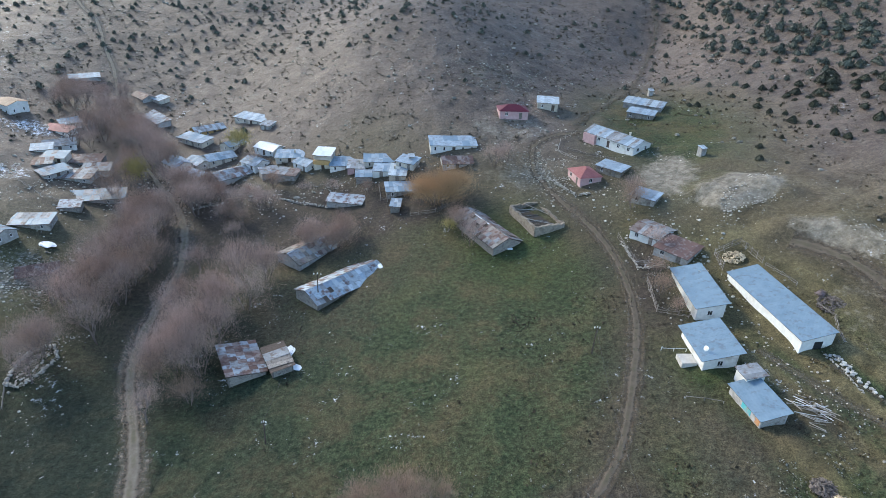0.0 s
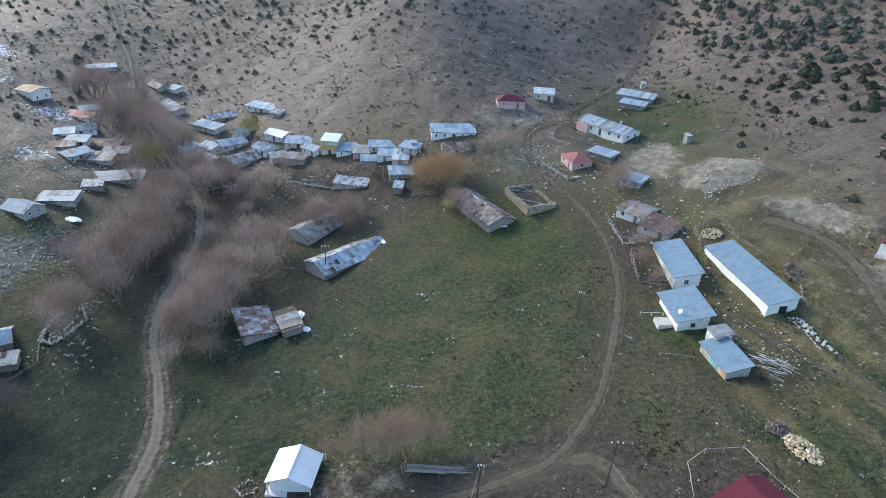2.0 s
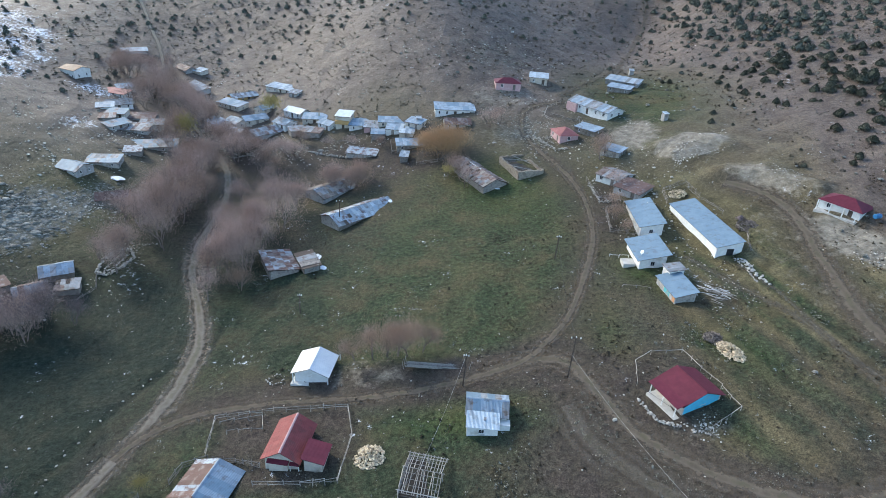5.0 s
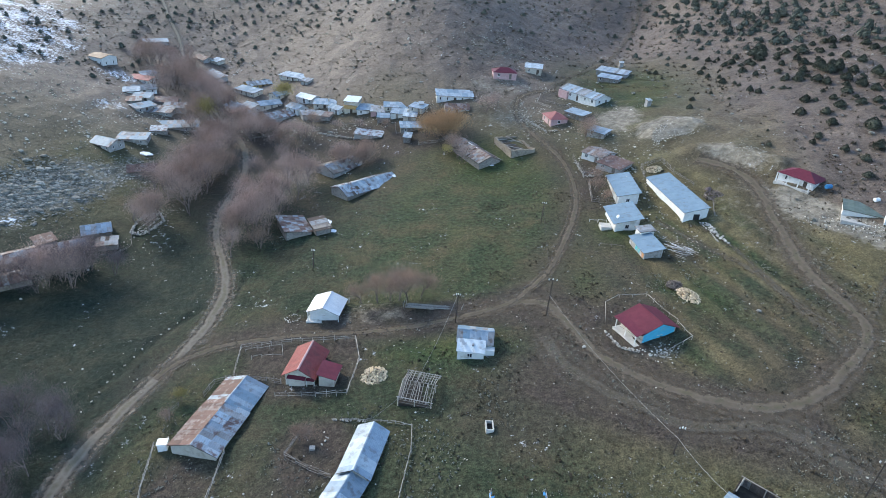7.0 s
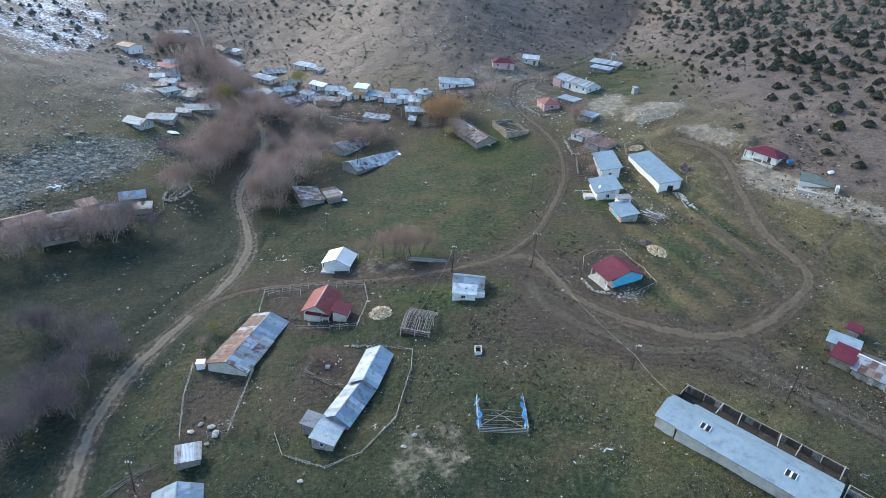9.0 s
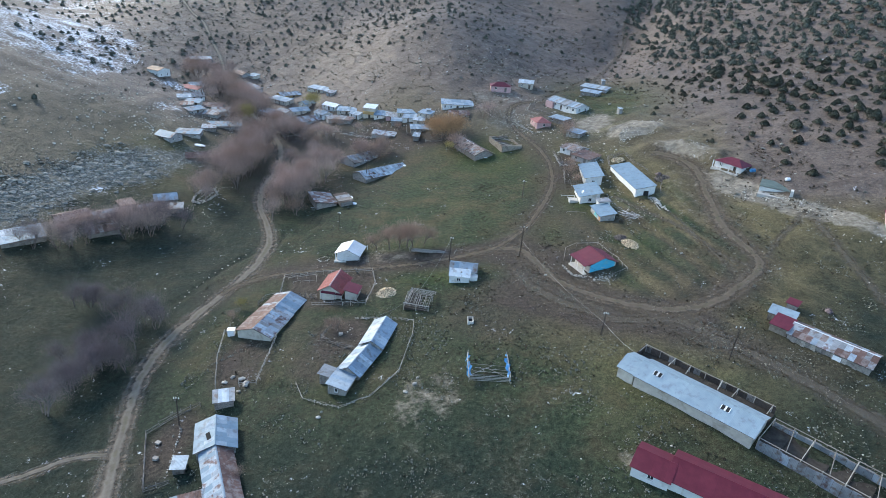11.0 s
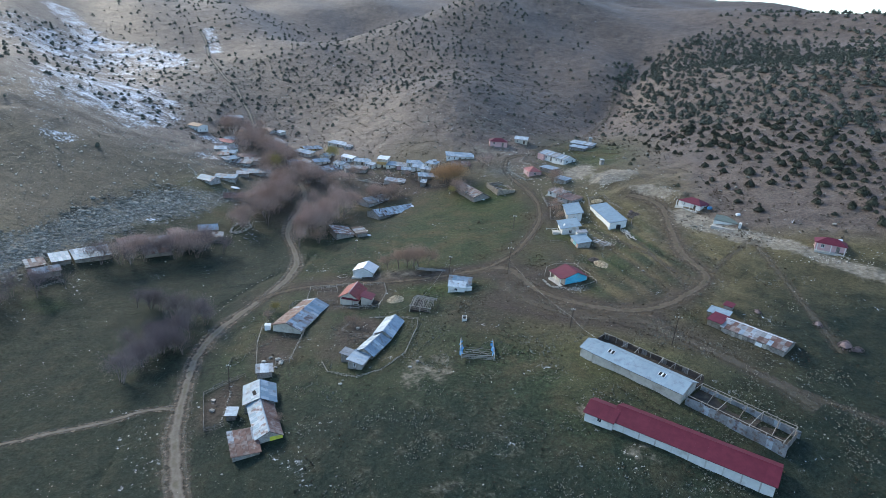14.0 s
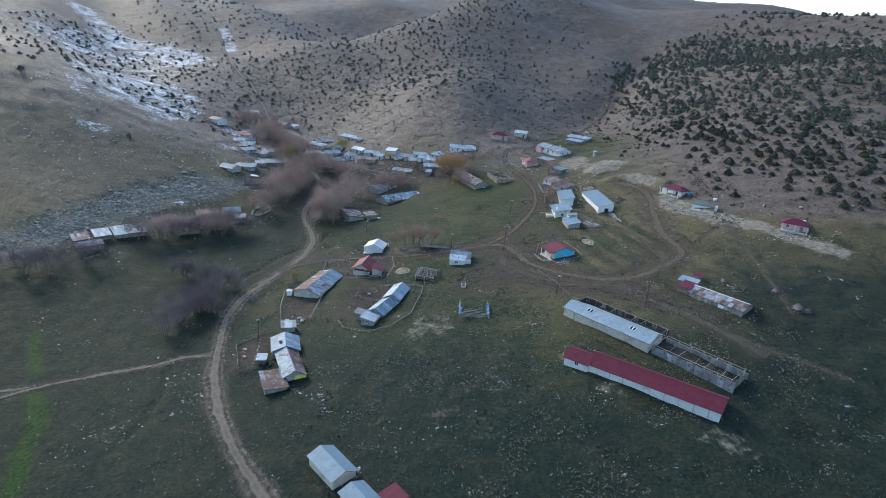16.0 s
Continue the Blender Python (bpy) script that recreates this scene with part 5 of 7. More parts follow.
V("shed", "collapsing shed with a grey slope", -82.0, 112.4, 22, 8.4, 4.9, -3.3, [M_TIN_RUST], M_WOOD, "gable", 1.2, windows=False)
V("shed", "narrow shed with grey-brown sheets", -104.6, 157.0, 20, 5.0, 3.6, 2.9, [M_TIN_RUST, M_TIN_GREY], M_GREYWALL, windows=False, loose=0.04)
V("byre", "brown-roofed byre crowding the lane", -92.0, 159.6, 12, 7.6, 5.0, 0.9, [M_BROWN_ROOF, M_TIN_GREY], M_GREYWALL, windows=False, loose=0.04)
V("house", "small house with weathered blue sheets", -109.6, 165.8, 24, 5.6, 4.4, 3.8, B, M_WHITE)
V("shed", "small shed with rust-streaked sheets", -88.6, 138.8, 14, 5.2, 3.4, -1.8, [M_TIN_HALF], M_WOOD, windows=False)
V("shed", "low stone shed with a patched roof", -46.0, 163.4, 30, 5.4, 3.8, 0.6, [M_TIN_HALF, M_TIN_GREY], M_STONEWALL, windows=False)
V("byre", "low byre with brown sheets by the lane", -40.2, 160.6, -12, 6.4, 4.0, 1.4, [M_BROWN_ROOF, M_TIN_GREY], M_STONEWALL, windows=False)
V("shed", "small shed with a light blue tin roof", -18.4, 154.4, 6, 4.4, 3.6, 4.2, B, M_WOOD, windows=False)
V("shed", "small shed with a patched tin roof", -67.0, 163.0, -30, 5.6, 4.2, -1.6, [M_TIN_HALF, M_TIN_LIGHT], M_GREYWALL, windows=False)
# ---- houses below the rocks ----
V("house", "long house under a bright patched blue tin slope", -101.2, 47.6, 44, 10.5, 6.4, -6.6, [M_TIN_LIGHT, M_TIN_LIGHT, M_TIN_BARN, M_TIN_BLUE], M_MUD, "mono", 1.0)
V("annexe", "low annexe with a light tin slope", -107.0, 41.6, 44, 5.0, 5.4, -7.0, [M_TIN_LIGHT, M_TIN_BARN], M_MUD, "mono", 0.8)
V("shed", "low stone shed with a dull grey roof", -110.6, 36.0, 46, 5.0, 4.6, -7.0, [M_BROWN_ROOF, M_TIN_GREY], M_MUD, "mono", 0.7, windows=False)
V("byre", "byre with striped rusty sheets", -96.0, 60.9, 48, 9.3, 5.5, -5.8, [M_TIN_RUST], M_MUD, "gable", 0.8, windows=False)
V("barn", "stone barn with a grey tin slope", -79.0, 80.2, 30, 6.7, 5.5, -6.3, [M_TIN_BLUE, M_TIN_GREY], M_MUD, "gable", 1.1, windows=False, loose=0.03)
V("barn", "half-collapsed barn with grey sheets", -79.0, 66.4, 40, 8.2, 5.6, -7.2, [M_TIN_GREY, M_BROWN_ROOF, M_TIN_HALF], M_MUD, "gable", 0.9, windows=False, loose=0.05, sag=0.4)
V("barn", "old barn with a sagging grey-blue roof", -86.0, 57.5, 42, 8.3, 5.2, -7.4, [M_TIN_GREY, M_BROWN_ROOF, M_TIN_RUST], M_MUD, "gable", 0.8, windows=False)
V("house", "old grey house behind bare trees", -106.6, 33.9, 45, 8.1, 5.0, -7.0, [M_TIN_GREY, M_BROWN_ROOF, M_TIN_GREY], M_MUD, "gable", 0.8)
V("barn", "stone barn with a patched grey roof", -88.7, 65.5, 44, 7.8, 5.6, -6.4, [M_TIN_RUST, M_BROWN_ROOF, M_TIN_GREY], M_MUD, "gable", 0.8, windows=False)
V("byre", "low stone byre with patched grey sheets", -80.5, 72.5, 36, 5.6, 4.2, -6.6, [M_TIN_GREY, M_TIN_RUST], M_MUD, "gable", 0.8, windows=False, loose=0.04)
V("shed", "small leaning shed with rusty sheets", -86.7, 72.1, 50, 4.4, 3.6, -5.8, RU, M_WOOD, windows=False, loose=0.05)
V("shed", "plank shed half under fallen sheets", -73.8, 75.0, 20, 4.6, 3.2, -6.9, [M_TIN_GREY, M_BROWN_ROOF], M_WOOD, windows=False, loose=0.06, missing=0.25)

# ---- trees and shrubs ----
def grow(rnd, bm, tips, p, d, r, length, depth):
    """A limb and, from it, thinner ones; the ends are kept in tips."""
    q = p + d * length
    beam(bm, p, q, r, r * 0.68, 5 if r > 0.05 else 3)
    if depth == 0:
        tips.append((q, d))
        return
    for i in range(rnd.choice((2, 3, 3))):
        a = rnd.uniform(0, 2 * math.pi)
        side = Vector((math.cos(a), math.sin(a), rnd.uniform(0.0, 0.5)))
        grow(rnd, bm, tips, p + d * length * rnd.uniform(0.6, 1.0), (d * 1.1 + side * rnd.uniform(0.45, 0.8)).normalized(), r * 0.62, length * rnd.uniform(0.62, 0.82), depth - 1)


def make_tree(seed, height, stems, twig_mat, twigs_per_tip, upright=0.0, twig=(0.5, 1.5), thick=0.0105, leaf=False):
    """A bare deciduous tree: stems and limbs in one mesh, a cloud of fine twigs in another."""
    rnd = random.Random(seed)
    bm, tips = bmesh.new(), []
    for s in range(stems):
        a = rnd.uniform(0, 2 * math.pi)
        lean = 0.0 if stems == 1 else 0.32
        d = Vector((lean * math.cos(a), lean * math.sin(a), 1)).normalized()
        o = Vector((0.35 * math.cos(a), 0.35 * math.sin(a), -0.3)) if stems > 1 else Vector((0, 0, -0.3))
        grow(rnd, bm, tips, o, d, 0.019 * height / (1.0 if stems == 1 else 1.5), height * 0.32, 3)
    trunk = mesh_of("trunk", bm, M_BARK)
    bm = bmesh.new()
    for p, d in tips:
        for i in range(twigs_per_tip):
            v = (d + Vector((rnd.gauss(0, 0.6), rnd.gauss(0, 0.6), rnd.gauss(0.15 + upright, 0.4)))).normalized()
            o = p + Vector((rnd.gauss(0, 1.0), rnd.gauss(0, 1.0), rnd.gauss(-0.3, 0.9)))
            l = rnd.uniform(*twig)
            w = v.cross(Vector((rnd.gauss(0, 1), rnd.gauss(0, 1), rnd.gauss(0, 1)))).normalized() * (thick if not leaf else thick * 2.2)
            a, b, c = bm.verts.new(o - w), bm.verts.new(o + w), bm.verts.new(o + v * l)
            bm.faces.new((a, b, c))
    return trunk, mesh_of("crown", bm, twig_mat)


def plant(kind, meshes, label, x, y, s, turn, group=""):
    t = thing(kind, label, "tree", x, y, gz(x, y), turn, group)
    part("trunk", meshes[0], None, t, m=Matrix.Scale(s, 4))
    part("crown", meshes[1], None, t, m=Matrix.Scale(s, 4))
    return t


TREES = [make_tree(11, 8.6, 1, M_TWIG, 88), make_tree(12, 8.0, 3, M_TWIG, 35), make_tree(13, 9.0, 2, M_TWIG, 48), make_tree(14, 7.4, 4, M_TWIG_RED, 46)]
DARK_TREES = [make_tree(31, 8.4, 2, M_TWIG_DARK, 52), make_tree(32, 7.8, 3, M_TWIG_DARK, 36), make_tree(33, 8.0, 1, M_TWIG_DARK, 86)]
TREE_ORANGE = make_tree(21, 6.5, 4, M_TWIG_ORANGE, 60)
TREE_YELLOW = make_tree(22, 7.0, 1, M_LEAF_YELLOW, 120, upright=0.6, twig=(0.3, 0.6), thick=0.035, leaf=True)
TREE_RUSSET = make_tree(23, 8.8, 2, M_TWIG_RED, 84, upright=0.3)

rnd = random.Random(5)


def belt(line, count, spread, label, size=(0.9, 1.4), group="bare trees along the stream", kinds=None):
    pts = smooth_line(line, 1.0)
    for i in range(count):
        x, y = pts[rnd.randrange(len(pts))]
        x, y = x + rnd.gauss(0, spread), y + rnd.gauss(0, spread)
        if near_line(np.array([x]), np.array([y]), ROAD_WEST)[0] < 2.6:
            x += 4.5
        plant("tree", rnd.choice(kinds or TREES), label, x, y, rnd.uniform(*size), rnd.uniform(0, 360), group)


ROAD_WEST = ROADS[0][2] + ROADS[1][2][1:5]
BARE = "bare grey-mauve willow beside the stream"
belt([(-43, 79), (-47, 92), (-44, 104), (-41, 114)], 28, 4.8, BARE)
belt([(-50, 132), (-46, 142)], 7, 2.6, BARE, (0.6, 0.9))
belt([(-70, 84), (-68, 98), (-65, 112), (-69, 128)], 24, 4.2, BARE)
belt([(-62, 112), (-65, 128), (-72, 146), (-84, 164), (-98, 184)], 32, 4.8, BARE)
belt([(-122, 203), (-110, 206), (-132, 200)], 12, 3.6, BARE)
belt([(-48, 145), (-54, 152), (-61, 161)], 8, 2.6, "bare tree between the village houses", (0.6, 0.9), "bare trees in the village")
belt([(-82, 164), (-92, 178), (-106, 200)], 18, 4.4, BARE)
belt([(-73, 130), (-71, 142)], 7, 2.8, BARE)
belt([(-96, 46), (-87, 53), (-80, 61), (-71, 66)], 30, 2.6, "bare tree before the stone houses", (0.8, 1.2), "bare trees by the stone houses", DARK_TREES + TREES[1:2])
belt([(-55, 17), (-58, 6), (-61, -6)], 26, 3.6, "bare violet-grey tree in the low pasture", (0.7, 1.15), "bare trees in the pasture", DARK_TREES)
belt([(-118, 14), (-104, 20), (-100, 32)], 14, 3.6, "bare tree before the stone houses", (0.7, 1.1), "bare trees by the stone houses", DARK_TREES)
belt([(-62, 22), (-72, 26)], 9, 3.0, "bare violet-grey tree in the low pasture", (0.7, 1.0), "bare trees in the pasture", DARK_TREES)
belt([(-66, 148), (-58, 151)], 5, 2.0, "low bare tree in the village", (0.5, 0.8), "bare trees in the village")
belt([(-29, 131), (-20, 126)], 8, 2.2, "bare russet tree behind the old barns", (0.7, 1.0), "bare trees in the village")
for x, y, s in ((-10.6, 54.0, 0.72), (-7.4, 53.4, 0.86), (-5.2, 54.6, 1.05), (-3.4, 53.6, 1.0), (-1.2, 54.2, 0.95), (0.8, 54.4, 0.8)):
    plant("tree", TREE_RUSSET, "bare russet tree beside the white hut", x, y, s, x * 77, "bare trees by the white hut")
for x, y, s in ((0.6, 139.6, 1.5), (5.0, 141.0, 1.45), (-2.6, 140.6, 1.25), (3.0, 138.6, 1.2)):
    plant("tree", TREE_ORANGE, "orange-twigged willow above the meadow", x, y, s, x * 50)
plant("tree", TREE_YELLOW, "tree with yellow autumn leaves", -58.5, 178, 1.15, 40)
plant("tree", TREE_YELLOW, "tree with thin yellowing leaves", -79, 157, 1.25, 140)
plant("tree", TREE_YELLOW, "small yellowing tree by the old barn", 4.0, 127.5, 0.55, 10)
for x, y, s, k in ((7.5, 126, 0.9, 1), (5.5, 129, 0.9, 3), (9, 121, 0.8, 2), (44.4, 104, 0.6, 3), (45.0, 92.5, 0.5, 3), (46.5, 133, 0.8, 1), (45.5, 128.5, 0.95, 3), (15.8, 153, 0.9, 1), (19, 155, 0.8, 2), (43.6, 98, 0.65, 3), (46.6, 112.2, 0.7, 0), (-25.5, 126, 0.95, 1), (-21, 127.5, 0.9, 3), (-29, 128, 0.8, 2), (-17, 148, 0.6, 3), (-26, 150, 0.6, 1), (-43, 156, 0.8, 3), (-34, 150.5, 0.6, 2), (-48, 150, 0.8, 1), (-64, 156, 0.8, 3), (-52, 169, 0.7, 1), (-38, 23, 0.4, 3), (-14, 18, 0.5, 3)):
    plant("tree", TREES[k], "small bare tree among the houses", x, y, s, x * 31, "bare trees among the houses")

plant("tree", TREES[3], "low reddish bare shrub beside the long byre", -20.8, -21.3, 0.32, 20)
plant("tree", TREE_YELLOW, "low yellowing shrub behind the patched barn", -37.4, 27.5, 0.42, 60)
plant("tree", TREE_RUSSET, "low russet shrub in the byre yard", -14.9, 18.1, 0.38, 200)


def bush_mesh(seed, leaves, size):
    """A juniper: a rounded cone of small sprays over a dark uneven heart."""
    r = random.Random(seed)
    bm = bmesh.new()
    bmesh.ops.create_icosphere(bm, subdivisions=1, radius=1.0)
    lobes = [(r.uniform(0, 6.28), r.uniform(0.1, 0.3)) for _ in range(4)]

    def reach(a, h):
        """How far the bush reaches at the turn a and the height h, from 0 to 1."""
        wide = (1 - h ** 1.5) ** 0.75 * min(1.0, 0.8 + 1.3 * h)
        return wide * (0.86 + sum(k * max(0.0, math.cos(a - c)) ** 3 for c, k in lobes) - 0.1 * len(lobes) * 0.5)

    for v in bm.verts:
        h = (v.co.z + 1) / 2
        a = math.atan2(v.co.y, v.co.x)
        q = 0.82 * reach(a, h) * r.uniform(0.85, 1.1) if h < 0.97 else 0.0
        v.co = Vector((q * math.cos(a), q * math.sin(a), 1.0 * h * 0.92))
    for i in range(leaves):
        h, a = r.random() ** 1.25, r.uniform(0, 6.28)
        q = reach(a, h) * r.uniform(0.8, 1.06)
        p = Vector((q * math.cos(a), q * math.sin(a), 1.0 * h + 0.02))
        d = Vector((math.cos(a), math.sin(a), 0.4 + h)).normalized()
        u = d.orthogonal().normalized()
        u.rotate(Matrix.Rotation(r.uniform(0, 6.28), 3, d))
        w = d.cross(u)
        s = size * r.uniform(0.6, 1.3)
        bm.faces.new([bm.verts.new(o) for o in (p - u * s, p + w * s * 0.8, p + u * s, p + d * s * 0.6 + Vector((0, 0, s * 0.9)))])
    return bm


def bush_density(x, y):
    """How thickly junipers stand, from 0 to 1."""
    edge = 94 + 0.0022 * max(0.0, 190 - y) ** 2 + 1.15 * max(0.0, y - 335)
    east = max(0.0, min(1.0, (x - edge) / 26)) * max(0.0, min(1.0, (y - 40) / 25))
    east *= 1 - 0.93 * max(0.0, min(1.0, (x - 205 + 0.25 * (y - 300)) / 30)) * (y > 150)
    fringe = 0.10 * max(0.0, min(1.0, (x - edge + 22) / 20)) * (y > 60)
    high = max(0.0, min(1.0, (y - 215 - 0.3 * max(0.0, x + 20)) / 70))
    north = high * (0.21 if x > -140 else 0.12) * max(0.0, min(1.0, (18 + (y - 200) * 0.12 - x) / 45)) + (0.03 if y > 225 else 0.004 if y > 190 else 0.0)
    hidden = 0.35 if x * 0.7071 - (y - 475) * 0.7071 < -8 and y > 320 and x < 0 else 1.0
    west = (0.06 if y > 165 else 0.015) if x < -118 and y > 110 else 0.0
    d = max(east, fringe, north * hidden if x < 95 else 0.0, west if x < -118 else 0.0)
    return d * max(0.2, 0.8 + 1.2 * noise.noise(Vector((x / 24, y / 24, 3.1))))


BUSHES = [mesh_of("juniper_bush", bush_mesh(40 + i, 420, 0.085), M_JUNIPER) for i in range(6)]
spots, taken = [], set()
rnd = random.Random(77)
while len(spots) < 5200:
    x, y = rnd.uniform(-310, 300), rnd.uniform(45, 520)
    if rnd.random() < bush_density(x, y) and not any((int(x / 2.2) + i, int(y / 2.2) + j) in taken for i in (-1, 0, 1) for j in (0, 1)):
        taken.add((int(x / 2.2), int(y / 2.2)))
        thick = 1.35 if x > 100 else 0.85
        spots.append((x, y, rnd.choice((rnd.uniform(0.6, 1.0), rnd.uniform(1.0, 1.7), rnd.uniform(1.3, 2.1))) * thick, rnd.uniform(0.7, 1.15), rnd.uniform(0, 6.28)))
spots.sort(key=lambda s: math.hypot(s[0] - 60, s[1] - 90))
ground_at = land(np.array([s[0] for s in spots]), np.array([s[1] for s in spots]))
for i, (x, y, s, t, a) in enumerate(spots[:290]):
    b = new("juniper_bush", BUSHES[i % 6])
    b.matrix_world = pose(x, y, ground_at[i] - 0.1, 0, 0, math.degrees(a)) @ Matrix.Diagonal((s, s, s * t, 1))
    tagged(b, "dark green juniper bush on the dry slope", "bush", "junipers on the hillside")
far_v, far_f, shapes = [], [], []
for i in range(5):
    b = bush_mesh(60 + i, 70, 0.17)
    b.verts.ensure_lookup_table()
    b.verts.index_update()
    shapes.append((np.array([v.co for v in b.verts]), [[v.index for v in f.verts] for f in b.faces]))
    b.free()
for i, (x, y, s, t, a) in enumerate(spots[290:]):
    co, fs = shapes[i % 5]
    c, sn = math.cos(a), math.sin(a)
    n0 = len(far_v)
    z = ground_at[290 + i] - 0.1
    far_v.extend(((x + s * (p[0] * c - p[1] * sn), y + s * (p[0] * sn + p[1] * c), z + s * t * p[2]) for p in co))
    far_f.extend([[n0 + k for k in f] for f in fs])
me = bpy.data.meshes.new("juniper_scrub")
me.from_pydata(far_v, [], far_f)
me.materials.append(M_JUNIPER_HAZED)
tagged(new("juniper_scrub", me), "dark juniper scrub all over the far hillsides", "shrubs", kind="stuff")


THORN = [mesh_of("thorn_bush", bush_mesh(80 + i, 320, 0.07), M_TWIG_DARK) for i in range(2)]
for i, (x, y, s) in enumerate(((84.5, 19.5, 1.3), (96.2, 14.6, 1.5), (98.5, 6.5, 2.2), (100.6, 5.2, 1.6), (69.0, 92.0, 1.3))):
    b = new("thorn_bush", THORN[i % 2])
    b.matrix_world = pose(x, y, gz(x, y) - 0.1, 0, 0, 70 * i) @ Matrix.Diagonal((s, s, s * 0.7, 1))
    tagged(b, "dark leafless thorn bush on the grass", "bush", "thorn bushes")


def scatter(name, label, category, material, count, where, size, flat=0.7, sides=None, seed=3, leafy=False):
    """Many small stones or tufts strewn over the ground, one object."""
    r = random.Random(seed)
    vs, fs = [], []
    tries = 0
    while count and tries < 400000:
        tries += 1
        x, y, keep = where(r)
        if r.random() > keep:
            continue
        count -= 1
        s = r.uniform(*size) * (1 + 1.2 * r.random() ** 4)
        z = gz(x, y)
        n0 = len(vs)
        if leafy:
            for k in range(5):
                a, l = r.uniform(0, 6.28), s * r.uniform(0.6, 1.2)
                ox, oy = x + r.gauss(0, s * 0.4), y + r.gauss(0, s * 0.4)
                vs += [(ox - 0.4 * s * math.sin(a), oy + 0.4 * s * math.cos(a), z - 0.02), (ox + 0.4 * s * math.sin(a), oy - 0.4 * s * math.cos(a), z - 0.02), (ox + 0.5 * l * math.cos(a), oy + 0.5 * l * math.sin(a), z + l * 0.8)]
                fs.append((n0 + 3 * k, n0 + 3 * k + 1, n0 + 3 * k + 2))
        else:
            a = r.uniform(0, 6.28)
            k = 5
            for ring, (rr, zz) in enumerate(((1.0, -0.2), (0.85, 0.5), (0.4, 0.85))):
                for j in range(k):
                    b = a + 2 * math.pi * j / k + 0.3 * ring
                    q = rr * s * r.uniform(0.7, 1.2)
                    vs.append((x + q * math.cos(b), y + q * math.sin(b) * 0.8, z + zz * s * flat * r.uniform(0.8, 1.2)))
            for ring in range(2):
                for j in range(k):
                    fs.append((n0 + ring * k + j, n0 + ring * k + (j + 1) % k, n0 + ring * k + k + (j + 1) % k, n0 + ring * k + k + j))
            fs.append(tuple(n0 + 2 * k + j for j in range(k)))
    me = bpy.data.meshes.new(name)
    me.from_pydata(vs, [], fs)
    me.materials.append(material)
    return tagged(new(name, me), label, category, kind="stuff")


def around(*spots):
    """Places thrown round some spots (x, y, spread along, spread across, turn, weight)."""
    total = sum(s[5] for s in spots)

    def where(r):
        k = r.uniform(0, total)
        for cx, cy, a, b, t, w in spots:
            k -= w
            if k <= 0:
                break
        u, v, t = r.gauss(0, a), r.gauss(0, b), radians(t)
        return cx + u * math.cos(t) - v * math.sin(t), cy + u * math.sin(t) + v * math.cos(t), 1.0
    return where


def open_field(r):
    x, y = r.uniform(-60, 100), r.uniform(-70, 130)
    return x, y, (0.12 if y > 55 and x < 42 else 1.0) * (0.12 + 0.9 * max(0.0, noise.noise(Vector((x / 15, y / 15, 0.5)))))


def weed_field(r):
    x, y = r.uniform(-50, 100), r.uniform(-60, 100)
    n = noise.noise(Vector((x / 9, y / 9, 7.5)))
    return x, y, (0.22 + 0.78 * max(0.0, min(1.0, 1.6 * n))) * (1.0 if x > -5 + 0.2 * y else 0.15) * (1.0 if y > 0 or x > 42 else 0.25)


scatter("scree", "broken pale limestone boulders on the slope", "rocks", M_ROCKS, 14000, around((-119, 40, 11, 6, 72, 4), (-111, 66, 11, 6, 72, 4), (-101, 90, 9, 6, 65, 4), (-150, 170, 26, 14, 75, 0.8), (-84, 112, 4, 4, 0, 0.5), (28, 149, 2.6, 6, 15, 0.6), (22, 206, 11, 7, 0, 0.7)), (0.08, 0.28), 0.55, seed=4)
scatter("rubble", "pale rubble and stones round the new houses", "rubble", M_PEBBLE, 2000, around((92, 69, 6, 1.6, -38, 3), (104, 56, 7, 1.4, -38, 2), (112, 45, 6, 1.5, -15, 2), (43, 34, 1.5, 1, 0, 1), (47, -29, 1.3, 1.3, 0, 0.8), (-84, 112, 3, 3, 0, 0.6), (58, 70, 2, 3, 30, 0.6), (30, 148, 2.6, 6, 15, 2.0), (37, 158, 4, 3, 30, 1.2), (60, 150, 4, 3, 30, 0.8), (64, 123, 3, 1.0, 60, 1.0), (74, 131, 3, 1.2, 30, 0.8), (69, 121.5, 5, 0.8, 10, 1.0), (84, 106, 5, 1.0, -50, 0.8), (-70, 92, 4, 1.5, 45, 1)), (0.06, 0.17), 0.7, seed=5)
scatter("field_stones", "small pale stones strewn over the grass", "stones", M_PEBBLE, 1250, open_field, (0.05, 0.13), 0.7, seed=6)
scatter("weeds", "dry dark tufts of weed on the pasture", "weeds", M_WEED, 9000, weed_field, (0.09, 0.24), seed=7, leafy=True)
scatter("hill_stones", "stones on the dry hillsides", "stones", M_ROCKS, 2200, lambda r: (lambda x, y: (x, y, 1.0 if y > 150 + 0.0 * x or x > 85 else 0.0))(r.uniform(-160, 190), r.uniform(60, 300)), (0.15, 0.5), 0.6, seed=8)


def slopes_at(r):
    x, y = r.uniform(-170, 210), r.uniform(55, 330)
    inside = y > 165 or x > 84 + 0.1 * (130 - y)
    return x, y, (0.4 + 0.6 * max(0.0, noise.noise(Vector((x / 12, y / 12, 2.5))))) if inside else 0.0


def pasture(r):
    x, y = r.uniform(-40, 95), r.uniform(-75, 60)
    n = noise.noise(Vector((x / 7, y / 7, 4.5)))
    return x, y, 1.0 if n > 0.15 and (y < 30 or x > 20) else 0.06


